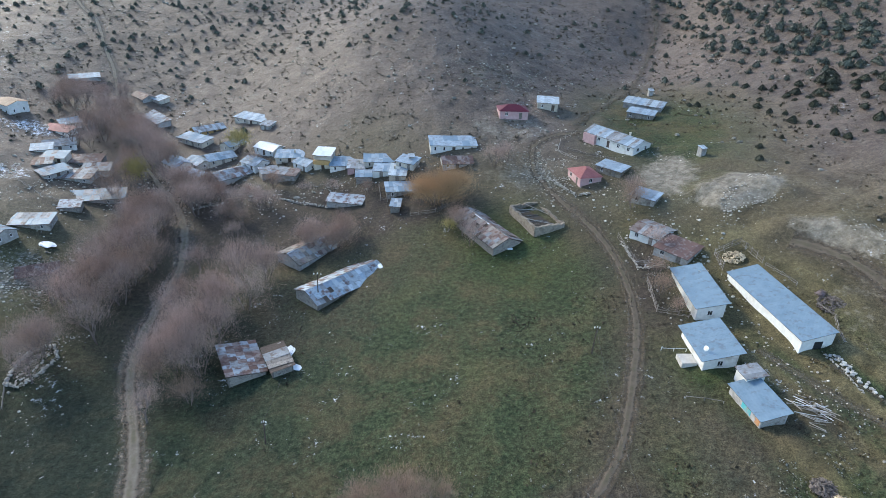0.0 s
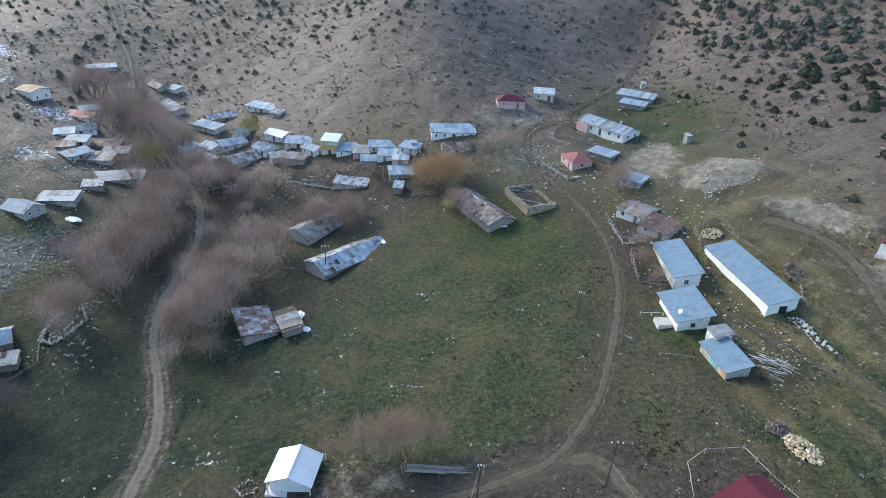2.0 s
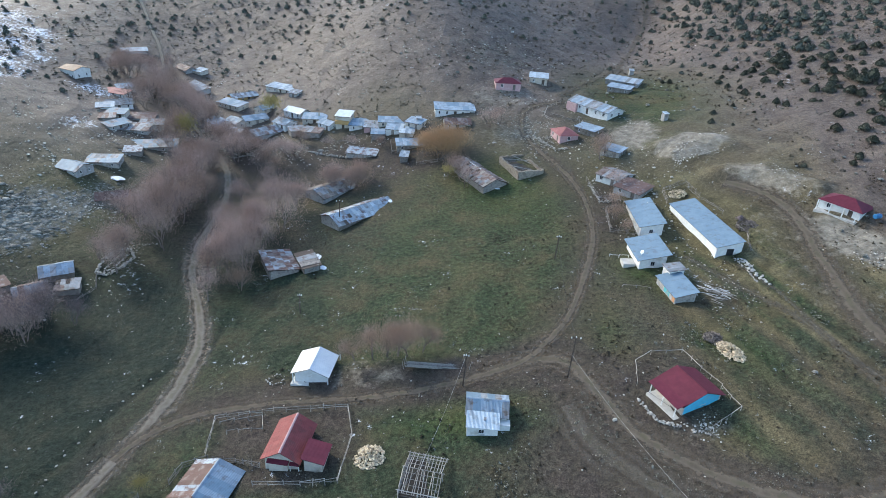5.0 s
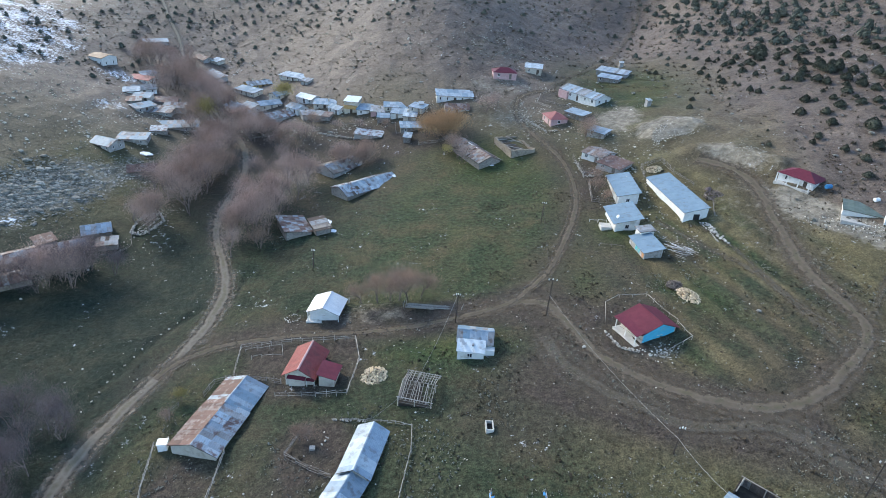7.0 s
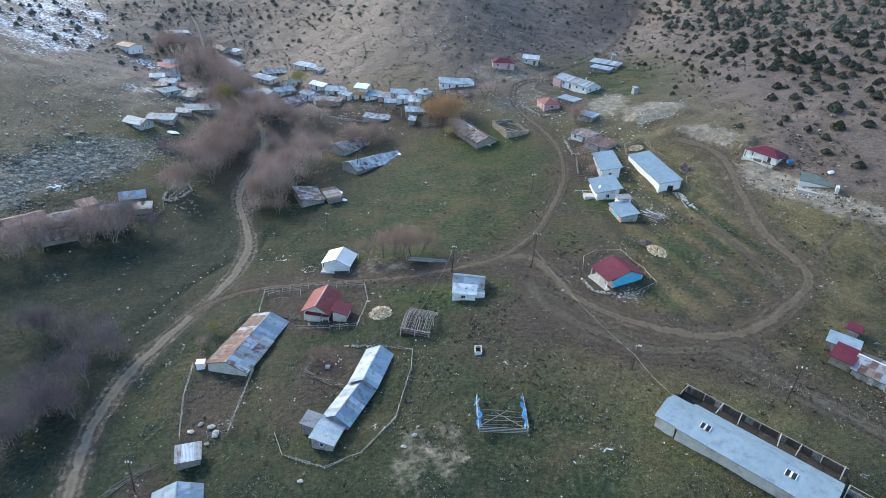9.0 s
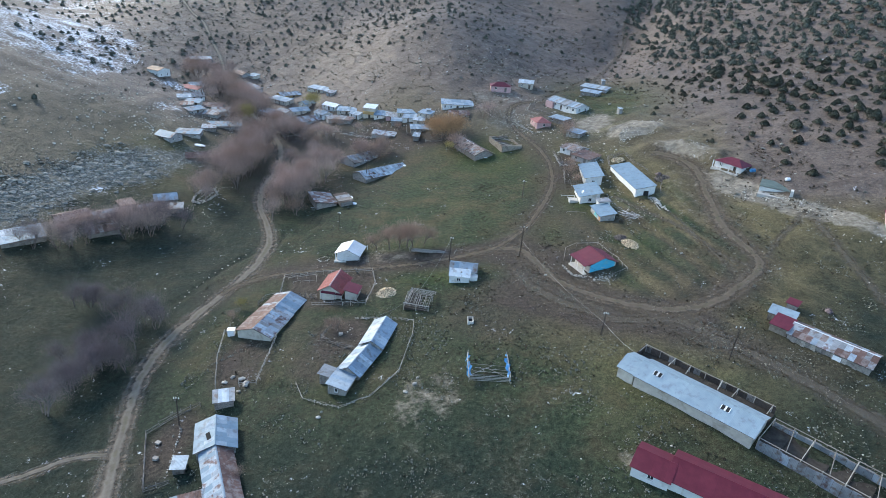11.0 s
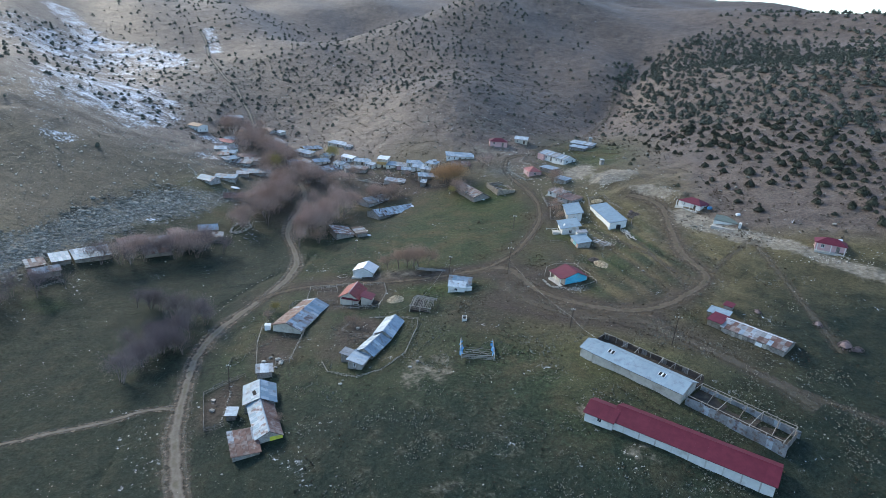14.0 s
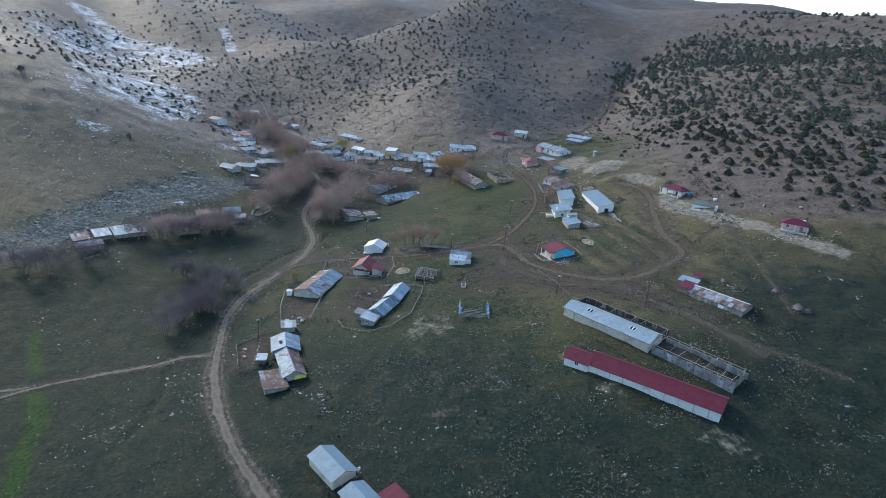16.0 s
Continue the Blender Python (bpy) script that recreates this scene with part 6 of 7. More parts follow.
scatter("low_scrub", "small dark thorny tufts on the hillsides", "scrub", M_SCRUB, 14000, slopes_at, (0.16, 0.5), seed=9, leafy=True)
scatter("dry_grass", "bleached tufts of grass on the pasture", "grass", M_TUFT, 15000, pasture, (0.07, 0.2), seed=10, leafy=True)
scatter("litter", "stones, boards and rubble lying between the village houses", "rubble", M_PEBBLE, 2600, around((-35, 152, 24, 4, 8, 3), (-66, 160, 9, 9, 0, 1.5), (-96, 140, 14, 6, 70, 2), (-84, 108, 6, 4, 40, 1), (34, 152, 8, 14, 20, 1.5), (50, 112, 7, 10, 0, 1), (-82, 68, 12, 4, 45, 1.2), (57, 84, 4, 12, 0, 0.7)), (0.06, 0.24), 0.6, seed=11)
scatter("slope_stones", "white stones strewn over the western slope", "stones", M_PEBBLE, 1600, around((-125, 125, 26, 18, 60, 3), (-112, 150, 12, 10, 0, 1), (-150, 90, 18, 24, 0, 1), (-20, 215, 40, 10, 0, 1)), (0.08, 0.32), 0.6, seed=12)
scatter("ledges", "flat weathered limestone ledges in the scree", "rocks", M_ROCKS, 1000, around((-119, 40, 10, 5, 72, 3), (-110, 68, 10, 5, 72, 3), (-100, 91, 7, 5, 65, 4)), (0.3, 0.75), 0.42, seed=13)

# ---- fences, walls and small things ----
def stick(name, parent, a, b, r, material, r2=None):
    bm = bmesh.new()
    beam(bm, a, b, r, r2, 4)
    return part(name, bm, material, parent)


def along(line, step):
    p = [Vector(q) for q in line]
    out = []
    for a, b in zip(p, p[1:]):
        n = max(1, round((b - a).length / step))
        out += [a.lerp(b, i / n) for i in range(n)]
    return out + [p[-1]]


def fence(label, line, height=1.1, rails=2, step=2.0, material=None, group="", seed=1):
    """Posts in the ground with rails between them."""
    r = random.Random(seed)
    material = material or M_PALEWOOD
    x0, y0 = line[0]
    f = thing("wooden_fence", label, "fence", x0, y0, gz(x0, y0), 0, group)
    pts = [Vector((p.x - x0, p.y - y0, gz(p.x, p.y) - gz(x0, y0))) for p in along([Vector((*q, 0)) for q in line], step)]
    for p in pts:
        stick("post", f, p + Vector((0, 0, -0.3)), p + Vector((r.gauss(0, 0.06), r.gauss(0, 0.06), height * r.uniform(0.85, 1.45))), 0.06, material)
    for a, b in zip(pts, pts[1:]):
        for k in range(rails):
            h = height * (0.95 - 0.42 * k)
            stick("rail", f, a + Vector((0, 0, h + r.gauss(0, 0.11))), b + Vector((0, 0, h + r.gauss(0, 0.11))), 0.055, material)
    return f


STONES = []
for i in range(5):
    r_ = random.Random(300 + i)
    bm = bmesh.new()
    bmesh.ops.create_icosphere(bm, subdivisions=1, radius=0.5)
    for v in bm.verts:
        v.co = Vector((v.co.x * 1.3, v.co.y * 0.85, v.co.z * 0.65)) * r_.uniform(0.65, 1.25)
    STONES.append(mesh_of("stone", bm, M_STONE))


def stone_wall(label, line, height=0.6, step=0.5, size=0.55, seed=1):
    """A dry wall of single stones."""
    r = random.Random(seed)
    x0, y0 = line[0]
    w = thing("stone_wall", label, "wall", x0, y0, gz(x0, y0))
    for k in range(max(1, round(height / 0.4))):
        for p in along([Vector((*q, 0)) for q in line], step):
            x, y = p.x + r.gauss(0, 0.1), p.y + r.gauss(0, 0.1)
            s = size * r.uniform(0.6, 1.25)
            part("stone", r.choice(STONES), None, w, m=pose(x - x0, y - y0, gz(x, y) - gz(x0, y0) + 0.12 + 0.36 * k, 0, 0, r.uniform(0, 360)) @ Matrix.Scale(s, 4))
    return w


fence("bleached pole fence round the red-roofed house", [(-30.4, 33.5), (-31.4, 41.0), (-22.2, 42.2), (-10.1, 42), (-8.5, 36), (-9.3, 27.6), (-14.5, 27.4), (-21.4, 27.8)], 1.0, 2, seed=1)
fence("low pole fence inside the yard", [(-30.4, 40), (-23.7, 41), (-22.9, 38.4), (-28.6, 38)], 0.8, 1, seed=2)
fence("low wattle fence round the byre yard", [(-9.3, 21.8), (-5.1, 21.4), (-0.6, 20.6), (2.1, 19.7), (2.3, 15), (0.9, 3.2), (-3.4, -3.5), (-8.4, -6.2), (-15.4, -3.6), (-17.8, 0.8)], 0.45, 2, 1.3, seed=3)
fence("leaning plank fence of the inner yard", [(-15.1, 19.6), (-16.6, 15), (-12.5, 12.4), (-8.8, 10.6)], 1.0, 3, material=M_WOOD, seed=4)
fence("dark plank fence behind the patched barn", [(-33.9, 28.6), (-33.1, 31.6), (-29.7, 32.8)], 1.1, 4, 1.5, material=M_WOOD, seed=61)
fence("dark plank fence behind the patched barn", [(-37.6, 23.0), (-38.3, 24.8), (-37.4, 26.4)], 1.0, 4, 1.5, material=M_WOOD, seed=62)
fence("weathered plank fence between barn and red-roofed house", [(-28.8, 32.4), (-25.3, 32.2), (-21.3, 31.0)], 1.0, 4, 1.6, material=M_WOOD, seed=63)
stone_wall("loose stones in the byre yard", [(-11.8, 19.6), (-10.6, 18.2), (-11.4, 16.8)], 0.3, 0.7, 0.35, seed=64)
stone_wall("low stone wall behind the byre", [(-10.4, 21.9), (-7.5, 21.6), (-5.2, 21.3)], 0.6, 0.5, 0.45, seed=65)
fence("pole fence of the dark yard", [(-35.6, 18.6), (-37.6, 17.4), (-36, 9.4), (-32.8, 0)], 1.0, 2, seed=5)
fence("pole fence of the dark yard", [(-26, 16), (-25.6, 6.8), (-25.4, 1), (-28.4, 0.4)], 1.0, 2, seed=6)
fence("pale pole fence round the blue house", [(35.5, 43.6), (36.5, 49.0), (39.5, 50.8), (44.6, 50.9), (47.8, 42), (48.9, 37.2), (43.4, 33.6)], 0.8, 1, 2.4, seed=7)
stone_wall("short heap of white stones by the fence", [(34.9, 40.2), (35.6, 38.0), (36.6, 35.7), (39.3, 34.2)], 0.8, 0.45, 0.5, seed=8)
fence("weathered fence of the lower farmyard", [(-40, -12), (-34.6, -24), (-31.2, -22.4)], 1.0, 3, material=M_WOOD, seed=9)
fence("weathered fence of the lower farmyard", [(-40, -12), (-37.4, -8.2), (-33.6, -4.8)], 1.0, 3, material=M_WOOD, seed=10)
stone_wall("low stone edge of the kitchen garden", [(-34.6, -10.6), (-33.4, -16), (-32.2, -22)], 0.4, 0.6, 0.4, seed=11)
fence("tall plank fence of the hillside yard", [(40, 117.6), (41.4, 107.6), (46, 106.6)], 1.1, 3, 1.6, material=M_WOOD, seed=12)
fence("tall plank fence of the hillside yard", [(42, 102), (41.4, 93.2), (46.2, 90.6)], 1.1, 3, 1.6, material=M_WOOD, seed=13)
fence("low pole fence by the steps", [(39.2, 83.0), (43.0, 82.2)], 0.7, 1, material=M_WHITE, seed=14)
fence("pole fence of the brushwood pen", [(56.2, 102.6), (56.4, 107.7), (62.0, 109.6), (63.4, 102.6)], 1.2, 3, 1.8, material=M_WOOD, seed=15)
stone_wall("mossy garden wall below the pink house", [(29.4, 145.2), (31.8, 141.1), (34.4, 136.2), (37.5, 136.6)], 0.8, 0.6, 0.6, seed=16)
fence("pole fence by the farmhouse", [(33.6, 160.0), (35.1, 165.7), (39.9, 169.9)], 0.9, 2, seed=17)
fence("pole fence by the farmhouse", [(32.7, 159.3), (37.4, 154.0)], 0.9, 2, seed=18)
stone_wall("old stone wall under the village", [(-40, 150), (-34.6, 147.4), (-26.5, 144)], 0.8, 0.7, 0.6, seed=19)
fence("wattle fence round the orange willow", [(-5.2, 136), (0.9, 136), (5.4, 139.4)], 0.9, 3, material=M_WOOD, seed=20)
stone_wall("broken stone wall in the village", [(-66, 154), (-62, 146), (-57, 150)], 0.6, 0.7, 0.6, seed=21)
fence("pole fence before the stone houses", [(-103, 26), (-99.6, 31.6)], 0.9, 2, seed=22)
stone_wall("line of stones along the ditch", [(-58, 21), (-53.3, 25), (-52.2, 34), (-49.8, 43.5), (-45.4, 53)], 0.4, 2.2, 0.4, seed=23)
stone_wall("ring of loose white stones in the grass", [(-25.5, 50), (-24, 51.2), (-22.6, 50.6), (-22.8, 49), (-24.6, 48.6), (-25.5, 50)], 0.4, 0.5, 0.35, seed=24)
stone_wall("oval sheepfold of piled stones", [(-71.7, 82), (-72.6, 86.9), (-71.6, 90.6), (-68.8, 92.3), (-66.8, 89.4), (-67.5, 85.2), (-69.3, 81.5), (-71.7, 82)], 0.8, 0.5, 0.6, seed=25)
stone_wall("rubble inside the sheepfold", [(-70.6, 83), (-70.6, 86.6), (-70, 90.4), (-68.6, 90), (-69, 86), (-70, 82.6)], 0.4, 0.5, 0.5, seed=66)
fence("low pole fence of the sheepfold path", [(-71.2, 81), (-69, 76.6), (-70.8, 72), (-74.5, 70.7)], 0.7, 2, 1.6, material=M_WOOD, seed=67)
# the roofless stone pen
pen = thing("stone_pen", "roofless grey stone pen with fallen beams", "ruin", 24.1, 128.7, gz(24.1, 128.7), -68)
for a, b, h in (((-6, -3.6), (6, -3.6), 1.3), ((6, -3.6), (6, 3.6), 1.5), ((6, 3.6), (-6, 3.6), 1.2), ((-6, 3.6), (-6, -3.6), 1.4)):
    bm = bmesh.new()
    d = (Vector(b) - Vector(a)).normalized()
    n = Vector((-d.y, d.x)) * 0.28
    r_ = random.Random(h)
    k = 9
    prev = None
    for i in range(k + 1):
        p = Vector(a).lerp(Vector(b), i / k)
        t = h * r_.uniform(0.7, 1.15)
        ring = [bm.verts.new(q) for q in ((p.x - n.x, p.y - n.y, -1.0), (p.x - n.x, p.y - n.y, t), (p.x + n.x, p.y + n.y, t), (p.x + n.x, p.y + n.y, -1.0))]
        if prev:
            for j in range(4):
                bm.faces.new((prev[j], prev[(j + 1) % 4], ring[(j + 1) % 4], ring[j]))
        else:
            bm.faces.new(ring)
        prev = ring
    bm.faces.new(prev[::-1])
    bmesh.ops.recalc_face_normals(bm, faces=bm.faces)
    part("wall", bm, M_MUD, pen)
slab(pen, "floor", M_SHADE_FLOOR, -5.7, 5.7, -3.3, 3.3, -1.2, 0.2, "floor slab darkened to stand in for shade")
for k in range(7):
    stick("beam", pen, (-5.0 + 1.6 * k, -3.2, 0.35), (-4.4 + 1.5 * k, 0.5 + 0.4 * (k % 3), 0.3 + 0.5 * (k % 2)), 0.08, M_WOOD)
for a, b in (((-4, -3.6, 1.3), (-2, 3.6, 0.9)), ((1, -3.6, 1.2), (5, 3.4, 0.3)), ((-6, 0, 1.4), (0, 3.6, 0.6))):
    stick("beam", pen, a, b, 0.1, M_PALEWOOD)


def pole_frame(label, x, y, rz, L, W, H, rise, rafters, wall_boards=True):
    """A bare frame of round poles: posts, plates, ridge and rafters."""
    f = thing("roof_skeleton", label, "shelter", x, y, gz(x, y), rz)
    r = random.Random(L)
    for px in (-L / 2, 0, L / 2):
        for py in (-W / 2, W / 2):
            stick("post", f, (px, py, -0.6), (px, py, H), 0.08, M_PALEWOOD)
        stick("post", f, (px, 0, -0.6), (px, 0, H + rise), 0.08, M_PALEWOOD)
    for py, z in ((-W / 2, H), (W / 2, H), (0, H + rise)):
        stick("plate", f, (-L / 2 - 0.3, py, z), (L / 2 + 0.3, py, z), 0.08, M_PALEWOOD)
    for i in range(rafters):
        px = -L / 2 + L * i / (rafters - 1) + r.gauss(0, 0.08)
        for s in (-1, 1):
            stick("rafter", f, (px, s * (W / 2 + 0.3), H - 0.1), (px + r.gauss(0, 0.12), 0, H + rise + 0.05), 0.055, M_PALEWOOD)
    for i in range(3):
        for s in (-1, 1):
            q = 0.25 + 0.25 * i
            stick("lath", f, (-L / 2, s * W / 2 * (1 - q), H + rise * q + 0.08), (L / 2, s * W / 2 * (1 - q), H + rise * q + 0.08 + r.gauss(0, 0.08)), 0.04, M_PALEWOOD)
    slab(f, "floor", M_SHADE_FLOOR, -L / 2, L / 2, -W / 2, W / 2, -0.8, 0.12, "floor slab darkened to stand in for shade")
    if wall_boards:
        for py in (-W / 2, W / 2):
            for k in range(3):
                stick("wall_pole", f, (-L / 2, py, 0.3 + 0.5 * k), (L / 2, py, 0.3 + 0.5 * k), 0.05, M_WOOD)
        for k in range(4):
            stick("wall_pole", f, (-L / 2, -W / 2, 0.2 + 0.4 * k), (-L / 2, W / 2, 0.2 + 0.4 * k), 0.06, M_WOOD)
    return f


pole_frame("bare roof frame of weathered round poles", 2.7, 27.2, -10, 5.4, 6.8, 1.3, 0.8, 13)
# roofless end of the long metal barn
ext = thing("open_barn", "roofless barn end with board walls and rafters", "barn", 67.0, -18.6, gz(67.0, -18.6), -43)
for sy in (-1, 1):
    for i in range(16):
        px = -9 + i * 1.18
        bm = bmesh.new()
        box(bm, px, px + 1.14, sy * 3.3 - 0.05, sy * 3.3 + 0.05, -1.2, 1.5 + 0.08 * (i % 3))
        part("wall_board", bm, M_TIN_GREY if (i * 7 + sy) % 5 else M_TIN_HALF, ext)
for i in range(7):
    px = -9 + i * 3.0
    stick("post", ext, (px, -3.2, -1.0), (px, -3.2, 2.1), 0.09, M_PALEWOOD)
    stick("post", ext, (px, 3.2, -1.0), (px, 3.2, 2.2), 0.09, M_PALEWOOD)
    stick("tie_beam", ext, (px, 3.2, 2.1), (px + (0.9 if i % 2 else 0.0), -3.2, 1.8), 0.06, M_WOOD if i % 2 else M_PALEWOOD)
for py, z in ((3.2, 2.2), (2.5, 2.0), (-3.2, 1.95)):
    stick("plate", ext, (-9, py, z), (9.2, py, z), 0.08, M_PALEWOOD)
# dark slabs laid over the grass as painted shade
for i in range(6):
    px = -9 + i * 3.05
    q = ext.matrix_world @ Vector((px + 1.5, 0, 0))
    slab(ext, "floor", M_SHADE_FLOOR, px, px + 3.0, -3.1, 3.1, -1.4, gz(q.x, q.y) - ext.location.z + 0.28)
for i in range(6):
    bm = bmesh.new()
    box(bm, 9.3, 9.4, -3.2 + i * 1.08, -2.18 + i * 1.08, -1.2, 1.2 + 0.15 * (i % 2))
    part("wall_board", bm, M_WOOD, ext)
# the yard behind the long barn
yd = thing("open_shed", "roofless board-walled passage behind the long barn", "shed", 50.5, -5.0, gz(50.5, -5.0), -41)
for i in range(20):
    px = -11.4 + i * 1.16
    bm = bmesh.new()
    box(bm, px, px + 1.13, 6.5, 6.58, -1.6, 1.9 + 0.1 * (i % 3))
    part("wall_board", bm, M_DARKWOOD if i % 4 else M_WOOD, yd)
for i in range(3):
    bm = bmesh.new()
    box(bm, -11.5, -11.42, 3.5 + i, 4.46 + i, -1.6, 1.9 + 0.12 * i)
    part("wall_board", bm, M_DARKWOOD, yd)
for i in range(9):
    px = -11.2 + i * 2.8
    stick("post", yd, (px, 6.4, -1.5), (px, 6.4, 2.3), 0.08, M_PALEWOOD)
    if i % 3 != 1:
        stick("rafter", yd, (px, 6.6, 2.2), (px + 0.4 * (i % 2), 3.5, 2.1), 0.08, M_PALEWOOD)
stick("plate", yd, (-11.6, 6.4, 2.25), (11.6, 6.4, 2.2), 0.08, M_PALEWOOD)
# dark slabs on the passage ground in place of its shade
for i in range(8):
    px = -11.3 + i * 2.9
    q = yd.matrix_world @ Vector((px + 1.4, 5.0, 0))
    slab(yd, "floor", M_SHADE_FLOOR, px, px + 2.85, 3.6, 6.4, -1.8, gz(q.x, q.y) - yd.location.z + 0.25)
# the pen with torn blue tarpaulins
tp = thing("pen", "pole pen hung with torn blue tarpaulins", "pen", 17.3, 2.6, gz(17.3, 2.6), 3)
for i, (a, b) in enumerate((((-3.6, -3.2), (-3.6, 3.6)), ((3.6, -3.2), (3.6, 3.8)))):
    for k in range(4):
        p = Vector(a).lerp(Vector(b), k / 3)
        stick("post", tp, (p.x, p.y, -0.3), (p.x, p.y, 1.5 + 0.3 * (k % 2)), 0.06, M_PALEWOOD)
    bm = bmesh.new()
    n = 10
    rows = []
    r_ = random.Random(50 + i)
    for k in range(n + 1):
        p = Vector(a).lerp(Vector(b), k / n)
        rows.append([bm.verts.new((p.x * 1.07 + r_.gauss(0, 0.12) + (0.5 * (p.x < 0) - 0.25) * q, p.y, z)) for q, z in ((0, 0.1 + r_.uniform(0, 0.5)), (0, 0.9), (1, 1.3 + r_.uniform(-0.35, 0.15)), (2.5, 1.3 + r_.uniform(-0.3, 0.1)))])
    for k in range(n):
        for j in (0, 1, 2):
            if r_.random() < 0.3:
                continue
            bm.faces.new((rows[k][j], rows[k + 1][j], rows[k + 1][j + 1], rows[k][j + 1]))
    part("tarpaulin", bm, M_TARP, tp, "torn blue tarpaulin")
for k in range(4):
    stick("rail", tp, (-3.6, -3.2, 0.2 + 0.32 * k), (3.6, -3.2, 0.25 + 0.3 * k), 0.06, M_PALEWOOD)
stick("rail", tp, (-3.6, -2.8, 0.9), (1.2, 1.4, 0.4), 0.06, M_PALEWOOD)
stick("rail", tp, (3.2, -2.8, 0.9), (-0.6, 0.8, 0.3), 0.06, M_PALEWOOD)
stick("rail", tp, (-3.6, 1.2, 0.6), (3.4, 0.9, 0.5), 0.05, M_PALEWOOD)
for k in range(4):
    stick("rail", tp, (-3.4 + 0.3 * k, -3.0 + 0.9 * k, 0.5 + 0.1 * k), (3.4, -2.6 + 0.8 * k, 0.45), 0.055, M_PALEWOOD)
for px in (-3.75, 3.75):
    for k in range(2):
        stick("rail", tp, (px, -3.2, 0.7 + 0.6 * k), (px, 3.7, 0.75 + 0.6 * k), 0.06, M_PALEWOOD)


def log_mesh(seed, material):
    r = random.Random(seed)
    bm = bmesh.new()
    beam(bm, (-r.uniform(0.16, 0.28), 0, 0), (r.uniform(0.16, 0.28), 0, 0.03), r.uniform(0.09, 0.15), r.uniform(0.08, 0.14), 5)
    return mesh_of("log", bm, material)


def heap(name, label, x, y, r, h, count, material, seed=1, long=1.0, turn=0.0):
    """A heap of cut logs, each lying as it fell, drawn out along the turn."""
    rd = random.Random(seed)
    logs = [log_mesh(seed * 10 + i, material) for i in range(5)]
    ob = thing(name, label, name.replace("_", " "), x, y, gz(x, y))
    for i in range(count):
        a, q = rd.uniform(0, 6.28), r * math.sqrt(rd.random())
        u, v, w = q * math.cos(a) * long, q * math.sin(a), radians(turn)
        px, py = u * math.cos(w) - v * math.sin(w), u * math.sin(w) + v * math.cos(w)
        pz = gz(x + px, y + py) - gz(x, y) + rd.uniform(0.2, 1.0) * max(0.05, h * (1 - q / r))
        part("log", rd.choice(logs), None, ob, m=pose(px, py, pz + 0.06, 0, rd.gauss(0, 18), rd.uniform(0, 360)) @ Matrix.Scale(rd.uniform(0.85, 1.25), 4))
    return ob


heap("log_pile", "round heap of pale split logs", -5.3, 31.8, 2.2, 1.3, 280, M_LOG, seed=1)
heap("log_pile", "heap of pale split logs on the slope", 52.4, 50.4, 1.6, 1.2, 270, M_LOG, seed=2, long=1.75, turn=-66)
heap("brush_pile", "dark heap of old brushwood", 50.8, 54.4, 1.5, 0.8, 160, M_DARKLOG, seed=3)
heap("brush_pile", "heap of brushwood in the pole pen", 59.4, 105.6, 2.0, 0.9, 140, M_LOG, seed=4)
# stacked poles
stack = thing("pole_stack", "long stack of weathered timber poles", "timber", 4.0, 50.6, gz(4.0, 50.6), -2)
for i in range(9):
    stick("pole", stack, (-5.6 + 0.3 * (i % 3), -0.6 + 0.28 * (i % 5), 0.14 + 0.3 * (i // 5)), (5.4 - 0.4 * (i % 2), -0.5 + 0.27 * (i % 5), 0.16 + 0.3 * (i // 5)), 0.16, M_PALEWOOD if i % 3 else M_WOOD)
for px in (-5.8, 5.6):
    for k in range(3):
        stick("stake", stack, (px + 0.2 * k, -1.0 + 0.7 * k, -0.2), (px - 0.3 + 0.2 * k, -0.8 + 0.7 * k, 1.3), 0.06, M_PALEWOOD)
lumber = thing("lumber_pile", "scattered boards and beams beside the shed", "timber", 56.0, 66.8, gz(56.0, 66.8), -35)
rl = random.Random(9)
for i in range(48):
    a = rl.gauss(0, 0.35)
    px, py, l = rl.gauss(0, 1.5), rl.gauss(0, 1.5), rl.uniform(1.2, 3.0)
    stick("plank", lumber, (px - l / 2 * math.cos(a), py - l / 2 * math.sin(a), 0.1 + 0.012 * i), (px + l / 2 * math.cos(a), py + l / 2 * math.sin(a), 0.12 + 0.012 * i), 0.06, M_PALEWOOD if i % 3 else M_FRAME)
stick("plank", lumber, (3.0, 0.5, 0.1), (8.0, -1.6, 0.0), 0.08, M_PALEWOOD)
# a stone trough, tanks and boulders
tr = thing("well_head", "small concrete well head in the grass", "well", 13.8, 18.6, gz(13.8, 18.6), 4)
for a, b in (((-0.6, -0.9, -0.3), (-0.45, 0.9, 0.75)), ((0.45, -0.9, -0.3), (0.6, 0.9, 0.75)), ((-0.45, -0.9, -0.3), (0.45, -0.75, 0.6)), ((-0.45, 0.75, -0.3), (0.45, 0.9, 0.75))):
    slab(tr, "well_wall", M_CONCRETE, a[0], b[0], a[1], b[1], a[2], b[2])
# black sheet below the rim stands in for the dark shaft
slab(tr, "cover", M_BLACK, -0.44, 0.44, -0.74, 0.74, 0.2, 0.25)


